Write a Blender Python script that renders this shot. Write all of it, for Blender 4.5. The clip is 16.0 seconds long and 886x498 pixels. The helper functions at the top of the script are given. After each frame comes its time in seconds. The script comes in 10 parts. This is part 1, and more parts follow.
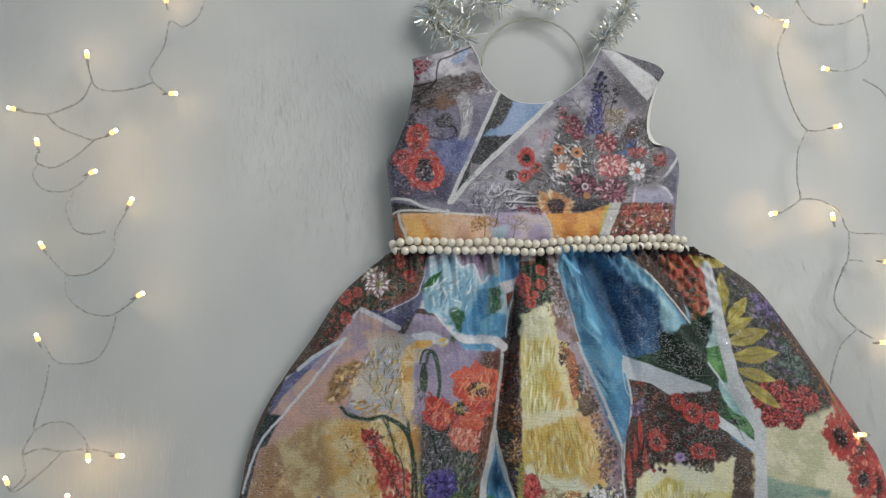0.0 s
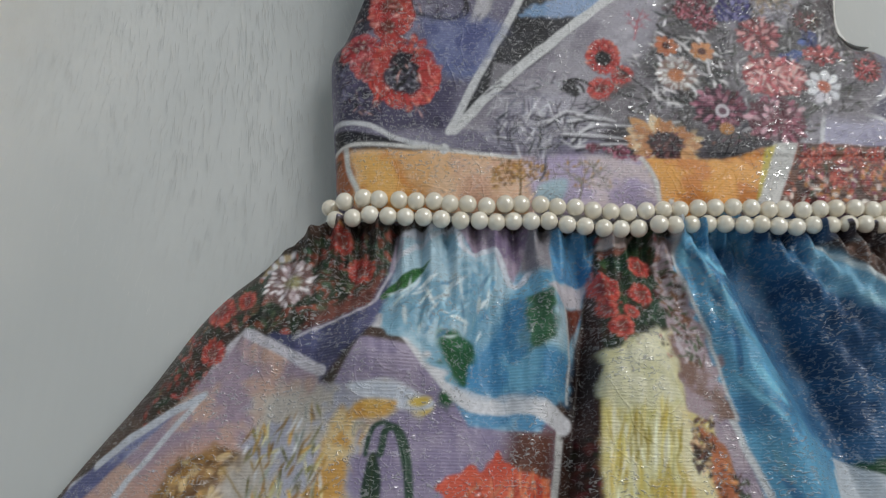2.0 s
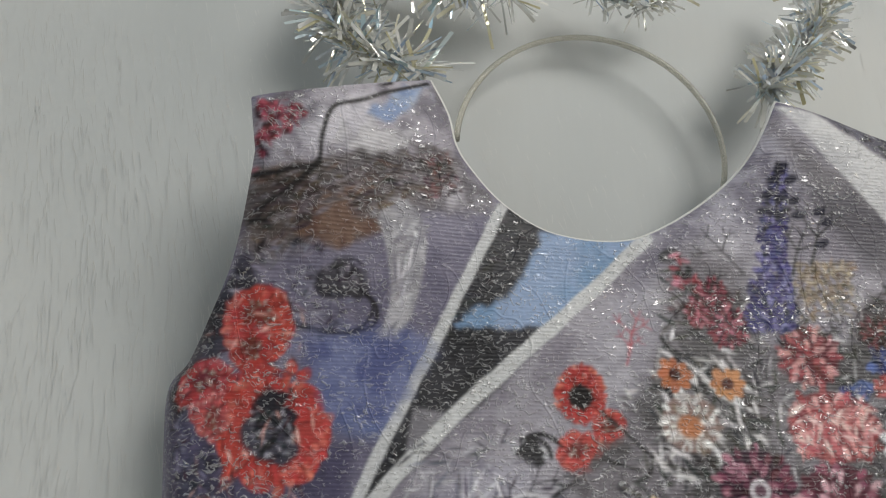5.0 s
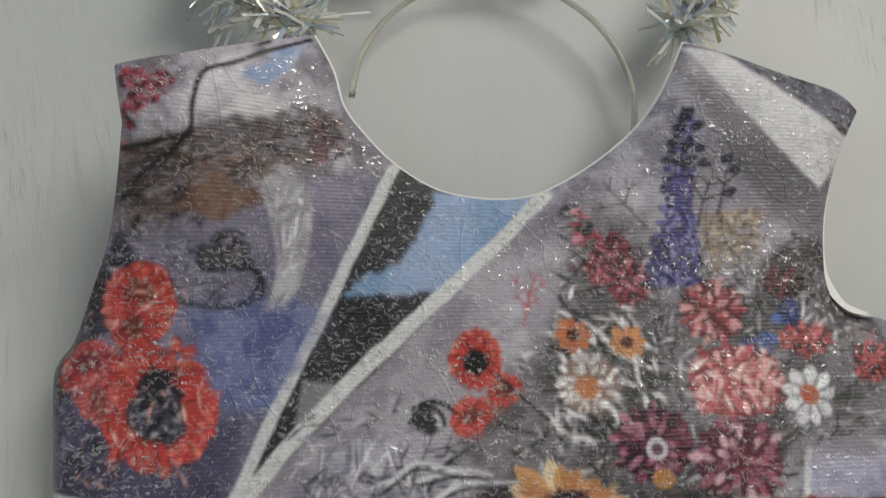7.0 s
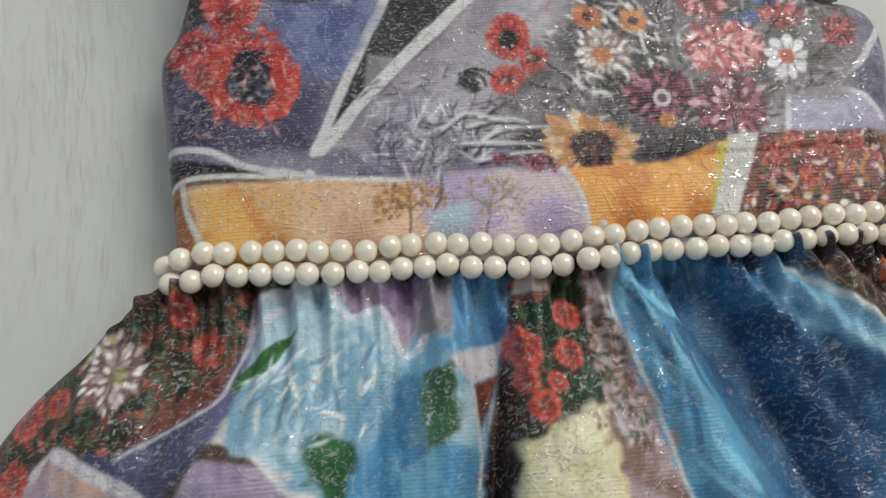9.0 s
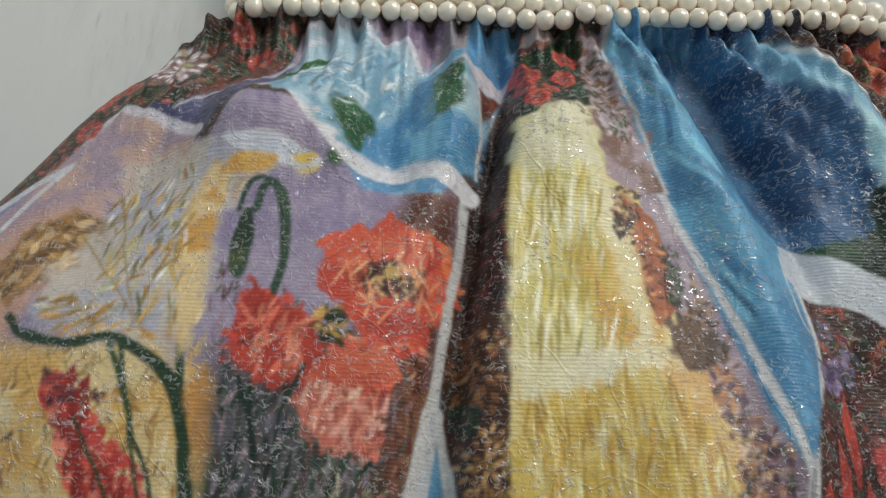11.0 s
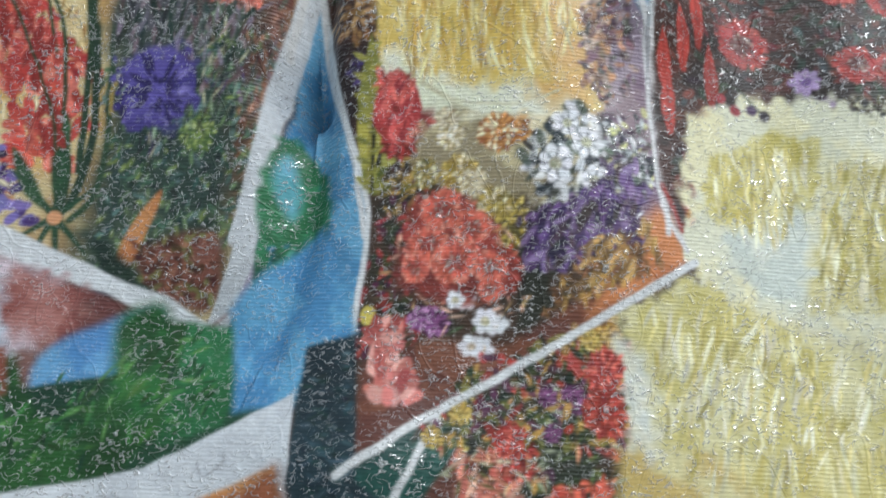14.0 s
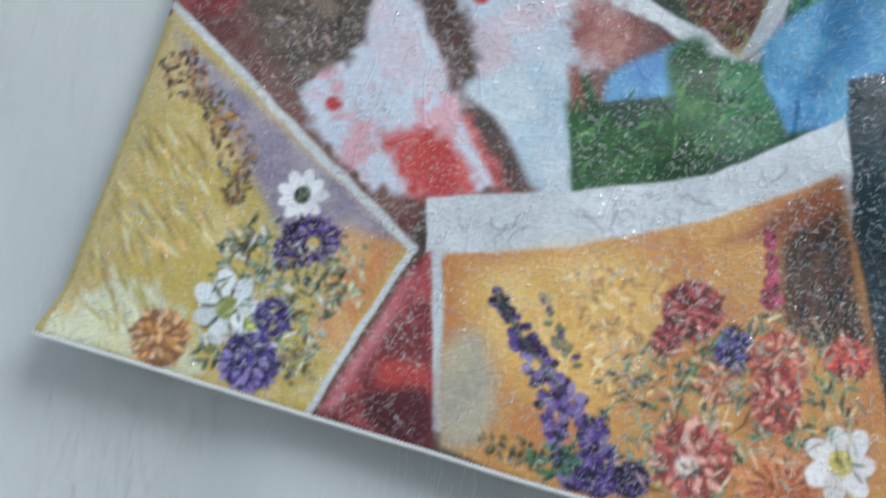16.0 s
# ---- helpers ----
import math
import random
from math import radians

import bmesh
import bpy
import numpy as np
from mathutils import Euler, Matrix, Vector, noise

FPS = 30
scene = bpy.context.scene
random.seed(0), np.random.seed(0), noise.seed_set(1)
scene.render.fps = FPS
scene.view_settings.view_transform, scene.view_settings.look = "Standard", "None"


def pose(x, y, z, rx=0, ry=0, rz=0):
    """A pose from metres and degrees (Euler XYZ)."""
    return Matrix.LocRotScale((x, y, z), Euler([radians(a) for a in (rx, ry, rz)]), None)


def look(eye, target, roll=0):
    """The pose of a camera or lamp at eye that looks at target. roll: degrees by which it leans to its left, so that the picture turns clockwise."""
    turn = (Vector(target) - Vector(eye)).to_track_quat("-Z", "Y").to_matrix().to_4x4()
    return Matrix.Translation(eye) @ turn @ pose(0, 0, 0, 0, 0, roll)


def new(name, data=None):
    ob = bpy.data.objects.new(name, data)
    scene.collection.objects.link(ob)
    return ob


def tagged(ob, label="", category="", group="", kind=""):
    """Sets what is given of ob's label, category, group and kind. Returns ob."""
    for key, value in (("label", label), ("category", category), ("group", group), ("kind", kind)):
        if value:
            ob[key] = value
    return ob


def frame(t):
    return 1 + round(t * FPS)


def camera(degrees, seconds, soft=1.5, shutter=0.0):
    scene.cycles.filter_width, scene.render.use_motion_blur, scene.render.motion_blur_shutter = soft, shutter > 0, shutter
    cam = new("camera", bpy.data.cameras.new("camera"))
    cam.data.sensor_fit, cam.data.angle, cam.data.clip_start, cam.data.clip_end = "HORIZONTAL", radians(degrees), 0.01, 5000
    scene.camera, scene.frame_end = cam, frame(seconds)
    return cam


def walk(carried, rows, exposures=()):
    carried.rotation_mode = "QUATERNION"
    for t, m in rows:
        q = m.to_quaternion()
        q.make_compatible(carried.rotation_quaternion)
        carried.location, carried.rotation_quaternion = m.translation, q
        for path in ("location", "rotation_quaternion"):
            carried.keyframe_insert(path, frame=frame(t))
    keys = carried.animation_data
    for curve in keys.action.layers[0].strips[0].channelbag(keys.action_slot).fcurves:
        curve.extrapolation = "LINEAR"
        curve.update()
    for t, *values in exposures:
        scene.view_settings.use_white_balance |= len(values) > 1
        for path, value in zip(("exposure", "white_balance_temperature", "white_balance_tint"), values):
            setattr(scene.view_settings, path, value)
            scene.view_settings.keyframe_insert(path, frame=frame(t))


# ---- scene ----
cam = camera(59.08, 16.0, soft=1.15, shutter=0.3)
PATH = [
    (0.0, -0.0439, -0.0876, 0.7082, 7.60, -3.63, -1.42),
    (0.5, -0.0306, -0.0879, 0.6497, 7.35, -2.35, -1.87),
    (1.0, -0.0065, -0.0976, 0.5393, 8.36, -0.33, -1.53),
    (1.5, -0.0002, -0.1036, 0.4174, 13.01, -1.50, -0.48),
    (2.0, -0.0013, -0.1198, 0.3312, 19.39, -1.61, 0.49),
    (2.5, -0.0053, -0.0946, 0.3055, 18.31, -2.37, -0.05),
    (3.0, 0.0172, -0.0653, 0.2905, 17.58, -3.09, -0.89),
    (3.5, 0.0190, -0.0273, 0.2712, 20.08, -4.13, -1.10),
    (4.0, 0.0204, 0.0038, 0.2631, 21.77, -4.05, -0.92),
    (4.2, 0.0195, 0.0136, 0.2580, 21.75, -4.12, -0.70),
    (6.3, 0.0278, 0.0747, 0.2551, 14.43, -4.65, 1.49),
    (6.5, 0.0398, 0.0754, 0.2539, 14.15, -4.65, 0.68),
    (7.0, 0.0545, 0.0597, 0.2544, 14.65, -3.68, -1.85),
    (7.5, 0.0513, 0.0261, 0.2543, 15.33, -3.98, -3.07),
    (8.0, 0.0424, -0.0094, 0.2609, 14.31, -4.15, -3.94),
    (8.5, 0.0378, -0.0337, 0.2694, 14.40, -3.71, -4.44),
    (9.0, 0.0335, -0.0597, 0.2726, 15.23, -2.54, -4.57),
    (9.2, 0.0322, -0.0698, 0.2748, 15.61, -1.44, -4.69),
    (11.3, 0.0423, -0.2176, 0.2638, 24.70, -1.32, 1.75),
    (11.5, 0.0447, -0.2205, 0.2656, 23.94, -1.20, 2.02),
    (12.0, 0.0607, -0.2465, 0.2633, 23.54, -0.94, 2.30),
    (12.5, 0.0730, -0.2628, 0.2597, 22.79, -0.65, 2.31),
    (13.0, 0.0868, -0.2922, 0.2641, 22.79, 0.08, 2.96),
    (13.5, 0.0988, -0.3233, 0.2549, 22.57, 0.81, 3.19),
    (14.0, 0.0956, -0.3299, 0.2465, 20.23, 1.02, 2.50),
    (14.5, 0.0578, -0.3467, 0.2428, 18.11, -0.21, 3.03),
    (15.0, 0.0001, -0.3637, 0.2495, 18.97, -1.77, 4.60),
    (15.5, -0.0450, -0.3743, 0.2564, 16.66, -1.21, 4.56),
    (16.0, -0.0787, -0.3922, 0.2685, 9.82, -0.34, 5.38),
]
walk(cam, [(r[0], pose(*r[1:])) for r in PATH], exposures=[(0.0, -0.22, 6400, 10), (2.0, -0.3, 6300, 10), (4.2, -0.25, 6500, 10), (7.0, -0.28, 6700, 10), (8.0, -0.15, 6600, 10), (9.2, 0.0, 6600, 10), (11.3, 0.0, 6600, 10), (13.0, 0.12, 6400, 10), (14.0, 0.36, 5950, 9), (16.0, 0.42, 5750, 8)])

# daylight outside, one cool window and one ceiling lamp in a plain room
world = bpy.data.worlds.new("world")
scene.world = world
world.use_nodes = True
wn = world.node_tree.nodes
sky = wn.new("ShaderNodeTexSky")
sky.sky_type, sky.sun_disc, sky.sun_elevation, sky.sun_rotation = "NISHITA", False, radians(35), radians(200)
world.node_tree.links.new(sky.outputs[0], wn["Background"].inputs[0])
wn["Background"].inputs[1].default_value = 0.1


def area(name, watts, colour, w, h, m):
    lamp = bpy.data.lights.new(name, "AREA")
    lamp.energy, lamp.color, lamp.shape, lamp.size, lamp.size_y = watts, colour, "RECTANGLE", w, h
    ob = new(name, lamp)
    ob.matrix_world = m
    return ob


area("window_light", 4.2, (0.66, 0.88, 1.0), 1.3, 1.2, look((-1.65, 0.35, 1.45), (0, 0, 0.2)))
area("ceiling_light_glow", 27.5, (0.98, 0.97, 0.93), 1.05, 1.05, look((1.1, 0.95, 1.5), (0.1, -0.1, 0)))


# ---- materials ----
def nodes_of(name):
    m = bpy.data.materials.new(name)
    m.use_nodes = True
    t = m.node_tree
    return m, t, t.nodes["Principled BSDF"]


def add(t, kind, **values):
    n = t.nodes.new(kind)
    for key, v in values.items():
        if key in n.inputs:
            n.inputs[key].default_value = v
    return n


def ramp(t, src, a, b, ca=(0, 0, 0, 1), cb=(1, 1, 1, 1)):
    r = t.nodes.new("ShaderNodeValToRGB")
    r.color_ramp.elements[0].position, r.color_ramp.elements[1].position = a, b
    r.color_ramp.elements[0].color, r.color_ramp.elements[1].color = ca, cb
    t.links.new(src, r.inputs[0])
    return r


def mapped(t, scale, rot=(0, 0, 0)):
    c, m = t.nodes.new("ShaderNodeTexCoord"), t.nodes.new("ShaderNodeMapping")
    m.inputs["Scale"].default_value, m.inputs["Rotation"].default_value = scale, rot
    t.links.new(c.outputs["Object"], m.inputs["Vector"])
    return m.outputs[0]


def bumped(t, p, src, strength, dist):
    b = t.nodes.new("ShaderNodeBump")
    b.inputs["Strength"].default_value, b.inputs["Distance"].default_value = strength, dist
    t.links.new(src, b.inputs["Height"])
    t.links.new(b.outputs[0], p.inputs["Normal"])
    return b


def math_node(t, op, a, b):
    n = t.nodes.new("ShaderNodeMath")
    n.operation = op
    for i, v in enumerate((a, b)):
        if isinstance(v, (int, float)):
            n.inputs[i].default_value = v
        else:
            t.links.new(v, n.inputs[i])
    return n.outputs[0]


def lurex_print():
    """Printed jacquard: matt dyed threads, with a fine crosswise weave and scattered shiny metallic threads."""
    m, t, p = nodes_of("printed_lurex_fabric")
    ln = t.links.new
    col = t.nodes.new("ShaderNodeVertexColor")
    col.layer_name = "print"
    # mottled dye
    dye = add(t, "ShaderNodeTexNoise", Scale=600.0, Detail=5.0, Roughness=0.7)
    ln(mapped(t, (1, 1, 0.4)), dye.inputs["Vector"])
    mul = t.nodes.new("ShaderNodeMix")
    mul.data_type, mul.blend_type = "RGBA", "MULTIPLY"
    mul.inputs[0].default_value = 1.0
    ln(col.outputs[0], mul.inputs[6])
    ln(ramp(t, dye.outputs[0], 0.25, 0.75, (0.90, 0.90, 0.905, 1), (1.09, 1.09, 1.085, 1)).outputs[0], mul.inputs[7])
    # weft lines, about 0.9 mm apart
    wave = add(t, "ShaderNodeTexWave", Scale=260.0, Distortion=1.2, Detail=1.0)
    wave.inputs["Detail Scale"].default_value = 3.0
    wave.bands_direction = "Y"
    ln(mapped(t, (0.15, 1, 0.1)), wave.inputs["Vector"])
    # crinkled metallic threads: fine winding ridges, broken into short dashes
    vein = add(t, "ShaderNodeTexNoise", Scale=420.0, Detail=1.5, Roughness=0.5, Distortion=0.9)
    ln(mapped(t, (0.75, 1, 0.5)), vein.inputs["Vector"])
    ridge = math_node(t, "ABSOLUTE", math_node(t, "SUBTRACT", vein.outputs[0], 0.5), 0)
    thread = ramp(t, ridge, 0.012, 0.05, (1, 1, 1, 1), (0, 0, 0, 1)).outputs[0]
    dash = add(t, "ShaderNodeTexNoise", Scale=760.0, Detail=1.0, Roughness=0.5)
    ln(mapped(t, (0.6, 1, 0.5)), dash.inputs["Vector"])
    patch = add(t, "ShaderNodeTexNoise", Scale=42.0, Detail=3.0)
    ln(mapped(t, (1, 1, 1)), patch.inputs["Vector"])
    region = ramp(t, patch.outputs[0], 0.38, 0.62).outputs[0]
    broken = math_node(t, "MULTIPLY", thread, ramp(t, dash.outputs[0], 0.44, 0.53).outputs[0])
    glint = math_node(t, "MULTIPLY", broken, math_node(t, "ADD", math_node(t, "MULTIPLY", region, 0.85), 0.15))
    # long wandering creases of the crushed cloth
    crease = add(t, "ShaderNodeTexNoise", Scale=55.0, Detail=1.0, Roughness=0.4, Distortion=0.8)
    ln(mapped(t, (1, 0.7, 0.5)), crease.inputs["Vector"])
    fold = ramp(t, math_node(t, "ABSOLUTE", math_node(t, "SUBTRACT", crease.outputs[0], 0.5), 0), 0.0, 0.02, (1, 1, 1, 1), (0, 0, 0, 1)).outputs[0]
    weft = math_node(t, "MULTIPLY", wave.outputs[1], math_node(t, "SUBTRACT", 0.17, math_node(t, "MULTIPLY", region, 0.1)))
    height = math_node(t, "ADD", math_node(t, "ADD", weft, math_node(t, "MULTIPLY", fold, 0.35)), math_node(t, "ADD", math_node(t, "MULTIPLY", glint, 0.8), math_node(t, "MULTIPLY", dash.outputs[0], 0.5)))
    bumped(t, p, height, 0.7, 0.0006)
    silver = t.nodes.new("ShaderNodeMix")
    silver.data_type = "RGBA"
    ln(math_node(t, "MULTIPLY", glint, 0.5), silver.inputs[0])
    ln(mul.outputs[2], silver.inputs[6])
    silver.inputs[7].default_value = (0.88, 0.88, 0.90, 1)
    ln(silver.outputs[2], p.inputs["Base Color"])
    ln(math_node(t, "MULTIPLY", glint, 0.45), p.inputs["Metallic"])
    ln(ramp(t, glint, 0.0, 0.7, (0.46, 0.46, 0.46, 1), (0.16, 0.16, 0.16, 1)).outputs[0], p.inputs["Roughness"])
    ln(ramp(t, glint, 0.0, 0.7, (0.38, 0.38, 0.38, 1), (1, 1, 1, 1)).outputs[0], p.inputs["Specular IOR Level"])
    p.inputs["Sheen Weight"].default_value = 0.0
    return m


def plain(name, colour, rough=0.6, metal=0.0, scale=200.0, vary=0.12, bump=0.15, dist=0.0005):
    m, t, p = nodes_of(name)
    n = add(t, "ShaderNodeTexNoise", Scale=scale, Detail=4.0, Roughness=0.6)
    t.links.new(mapped(t, (1, 1, 1)), n.inputs["Vector"])
    lo, hi = [c * (1 - vary) for c in colour], [min(1, c * (1 + vary)) for c in colour]
    t.links.new(ramp(t, n.outputs[0], 0.3, 0.7, (*lo, 1), (*hi, 1)).outputs[0], p.inputs["Base Color"])
    p.inputs["Roughness"].default_value, p.inputs["Metallic"].default_value = rough, metal
    bumped(t, p, n.outputs[0], bump, dist)
    return m


def fur_base():
    m, t, p = nodes_of("white_fur_backing")
    n = add(t, "ShaderNodeTexNoise", Scale=60.0, Detail=5.0, Roughness=0.65)
    t.links.new(mapped(t, (6, 0.5, 1), (0, 0, radians(4))), n.inputs["Vector"])
    big = add(t, "ShaderNodeTexNoise", Scale=5.0, Detail=2.0)
    t.links.new(mapped(t, (1, 0.7, 1)), big.inputs["Vector"])
    mix = math_node(t, "ADD", math_node(t, "MULTIPLY", n.outputs[0], 0.05), math_node(t, "MULTIPLY", big.outputs[0], 0.95))
    t.links.new(ramp(t, mix, 0.3, 0.7, (0.50, 0.525, 0.53, 1), (0.72, 0.725, 0.715, 1)).outputs[0], p.inputs["Base Color"])
    p.inputs["Roughness"].default_value = 0.85
    p.inputs["Sheen Weight"].default_value = 0.3
    bumped(t, p, n.outputs[0], 0.02, 0.001)
    return m


def fur_hair():
    m, t, p = nodes_of("white_fur_hair")
    g = t.nodes.new("ShaderNodeNewGeometry")
    t.links.new(ramp(t, g.outputs["Random Per Island"], 0.0, 1.0, (0.64, 0.65, 0.645, 1), (0.69, 0.695, 0.685, 1)).outputs[0], p.inputs["Base Color"])
    p.inputs["Roughness"].default_value = 0.55
    p.inputs["Subsurface Weight"].default_value = 0.0
    return m


def pearl_coat():
    m, t, p = nodes_of("cream_pearl")
    o = t.nodes.new("ShaderNodeObjectInfo")
    t.links.new(ramp(t, o.outputs["Random"], 0.0, 1.0, (0.87, 0.79, 0.64, 1), (0.94, 0.88, 0.76, 1)).outputs[0], p.inputs["Base Color"])
    p.inputs["Roughness"].default_value = 0.35
    p.inputs["Specular IOR Level"].default_value = 0.6
    p.inputs["Coat IOR"].default_value = 1.8
    p.inputs["Coat Weight"].default_value = 1.0
    p.inputs["Coat Roughness"].default_value = 0.06
    n = add(t, "ShaderNodeTexNoise", Scale=400.0, Detail=2.0)
    t.links.new(mapped(t, (1, 1, 1)), n.inputs["Vector"])
    bumped(t, p, n.outputs[0], 0.05, 0.0003)
    return m


def glow(name, colour, strength):
    m, t, p = nodes_of(name)
    p.inputs["Base Color"].default_value = (*colour, 1)
    p.inputs["Emission Color"].default_value = (*colour, 1)
    p.inputs["Emission Strength"].default_value = strength
    return m


def clear(name, colour, rough):
    m, t, p = nodes_of(name)
    p.inputs["Base Color"].default_value = (*colour, 1)
    p.inputs["Roughness"].default_value = rough
    p.inputs["Transmission Weight"].default_value = 0.75
    p.inputs["IOR"].default_value = 1.45
    return m


def foil():
    """Iridescent tinsel film: each strip takes a tint of silver, gold or blue."""
    m, t, p = nodes_of("iridescent_tinsel_foil")
    g = t.nodes.new("ShaderNodeNewGeometry")
    r = ramp(t, g.outputs["Random Per Island"], 0.0, 1.0, (0.93, 0.93, 0.93, 1), (0.90, 0.91, 0.93, 1))
    for at, c in ((0.62, (0.86, 0.85, 0.80, 1)), (0.74, (0.80, 0.74, 0.48, 1)), (0.84, (0.58, 0.68, 0.88, 1)), (0.92, (0.62, 0.80, 0.84, 1))):
        e = r.color_ramp.elements.new(at)
        e.color = c
    t.links.new(r.outputs[0], p.inputs["Base Color"])
    p.inputs["Metallic"].default_value = 0.45
    p.inputs["Roughness"].default_value = 0.1
    return m


FABRIC = lurex_print()
LINING = plain("white_cotton_lining", (0.80, 0.80, 0.78), 0.8, 0, 900, 0.06, 0.3, 0.0003)
FUR_BASE, FUR_HAIR = fur_base(), fur_hair()
PEARL, STITCH = pearl_coat(), plain("white_overlock_thread", (0.80, 0.80, 0.80), 0.7, 0, 2000, 0.1, 0.3, 0.0002)
WIRE = plain("clear_silver_wire", (0.50, 0.50, 0.48), 0.3, 0.25, 260, 0.45, 0.2, 0.0002)
LED, LED_CORE = glow("warm_white_led", (1.0, 0.52, 0.17), 2.4), glow("warm_white_led_core", (1.0, 0.66, 0.30), 110.0)
FOIL, HOOP = foil(), clear("clear_plastic_hoop", (0.70, 0.68, 0.60), 0.25)
PAINT = plain("white_wall_paint", (0.78, 0.78, 0.76), 0.8, 0, 60, 0.03, 0.1, 0.001)
BOARD = plain("pale_wood_floor", (0.42, 0.33, 0.24), 0.5, 0, 30, 0.2, 0.1, 0.001)


# ---- shapes of the cloth ----
def bump2(x, y, cx, cy, sx, sy):
    return np.exp(-((x - cx) / sx) ** 2 - ((y - cy) / sy) ** 2)


def smooth(a):
    a = np.clip(a, 0, 1)
    return a * a * (3 - 2 * a)


def spline(points, n=10, closed=False):
    """A smooth line through a few points."""
    p = np.array(points, float)
    k = len(p)
    out = []
    for i in range(k if closed else k - 1):
        if closed:
            a, b, c, d = p[(i - 1) % k], p[i], p[(i + 1) % k], p[(i + 2) % k]
        else:
            a, b, c, d = p[max(i - 1, 0)], p[i], p[i + 1], p[min(i + 2, k - 1)]
        for t in np.arange(n) / n:
            out.append(0.5 * (2 * b + (c - a) * t + (2 * a - 5 * b + 4 * c - d) * t ** 2 + (3 * b - a - 3 * c + d) * t ** 3))
    if not closed:
        out.append(p[-1])
    return np.array(out)


def to_line(x, y, line):
    """Distance to a polyline, its sign by the side (positive to the right of its run), and how far along, 0 to 1."""
    best, side, along = np.full(x.shape, 1e9), np.zeros(x.shape), np.zeros(x.shape)
    n = len(line) - 1
    for i in range(n):
        (ax, ay), (bx, by) = line[i], line[i + 1]
        dx, dy = bx - ax, by - ay
        t = np.clip(((x - ax) * dx + (y - ay) * dy) / (dx * dx + dy * dy + 1e-12), 0, 1)
        ex, ey = x - ax - t * dx, y - ay - t * dy
        d = ex * ex + ey * ey
        m = d < best
        best = np.where(m, d, best)
        side = np.where(m, np.sign(ex * dy - ey * dx), side)
        along = np.where(m, (i + t) / n, along)
    return np.sqrt(best), side, along


# folds of the skirt, in millimetres: line, depth at its start and end, width left and right
PLEATS = [
    ([(67, -4), (63, -45), (56, -85), (50, -125), (46, -165), (45, -200)], -17, -14, 5, 11),
    ([(45, -200), (46, -225), (42, -255), (36, -280)], -12, -4, 7, 14),
    ([(112, -2), (124, -48), (138, -92), (148, -135), (150, -165)], 21, 9, 15, 12),
    ([(137, -4), (147, -30), (157, -62), (162, -92), (166, -130)], -30, -2, 7, 20),
    ([(178, -6), (194, -45), (214, -82), (234, -112)], 20, 8, 15, 18),
    ([(148, -2), (156, -22), (160, -36)], 6, 1, 5, 5),
]
GATHERS = [
    ([(-36, -14), (-30, -32), (-52, -70), (-72, -105)], -8, -7, 14, 9),
    ([(-4, -8), (-14, -32), (-24, -50)], -7, -2, 9, 8),
    ([(22, -8), (16, -30), (6, -50), (10, -70)], 7, 5, 12, 14),
    ([(40, -6), (34, -30), (20, -60), (26, -78)], -9, -5, 8, 9),
    ([(52, -6), (50, -40), (48, -66)], 7, 6, 8, 8),
]
HEM_FOLDS = [
    ([(192, -8), (206, -40), (236, -90), (256, -150)], -8, -6, 10, 14),
    ([(90, -60), (105, -130), (120, -200), (130, -250)], 9, 2, 26, 26),
    ([(180, -150), (195, -220), (205, -290)], -7, -5, 22, 22),
    ([(-10, -330), (-20, -380), (-22, -430)], -5, -6, 20, 20),
    ([(-60, -240), (-90, -290), (-100, -330)], 5, 4, 22, 22),
]


def skirt_height(x, y):
    """Height of the skirt over the rug; x, y in millimetres."""
    z = 20 + 24 * bump2(x, y, 5, -125, 70, 75) + 14 * bump2(x, y, 110, -160, 70, 90) + 7 * bump2(x, y, -70, -60, 60, 50)
    z = z + 5 * bump2(x, y, 250, -110, 80, 110)
    z = z + 20 * bump2(x, y, -24, -57, 30, 24) + 13 * bump2(x, y, 48, -38, 18, 28) + 10 * bump2(x, y, 50, -88, 18, 20)
    z = z + 16 * bump2(x, y, -75, -145, 45, 50) + 9 * bump2(x, y, 79, -60, 18, 30) - 12 * bump2(x, y, 12, -276, 26, 20) + 14 * bump2(x, y, 66, -318, 26, 22)
    for pts, d0, d1, wl, wr in PLEATS + GATHERS + HEM_FOLDS:
        line = spline(pts, 5)
        lo, hi = line.min(0) - 3 * max(wl, wr), line.max(0) + 3 * max(wl, wr)
        m = (x > lo[0]) & (x < hi[0]) & (y > lo[1]) & (y < hi[1])
        d, s, a = to_line(x[m], y[m], line)
        w = np.where(s > 0, wr, wl)
        z[m] += (d0 + (d1 - d0) * a) * np.exp(-(d / w) ** 2) * (0.35 + 0.65 * smooth((-y[m] - 2) / 20))
    gather = np.exp(-np.clip(-y, 0, 300) / 26.0)
    ph = x * 0.62 + 1.5 * np.sin(x * 0.11) + 0.012 * x * y * 0.2
    z = z + gather * (4.4 * np.sin(ph * 0.8) + 1.8 * np.sin(x * 1.13 + 1.0))
    z = z + 1.3 * np.sin(x * 0.045 + y * 0.03) * np.sin(y * 0.05 - x * 0.02) + 0.35 * np.sin(x * 0.17 + 2.1 * np.sin(y * 0.09)) * np.sin(y * 0.13)
    z = z - (z - 17) * smooth((-y - 260) / 110) * 0.6
    return 6 + 0.5 * ((z - 6) + np.sqrt((z - 6) ** 2 + 9))


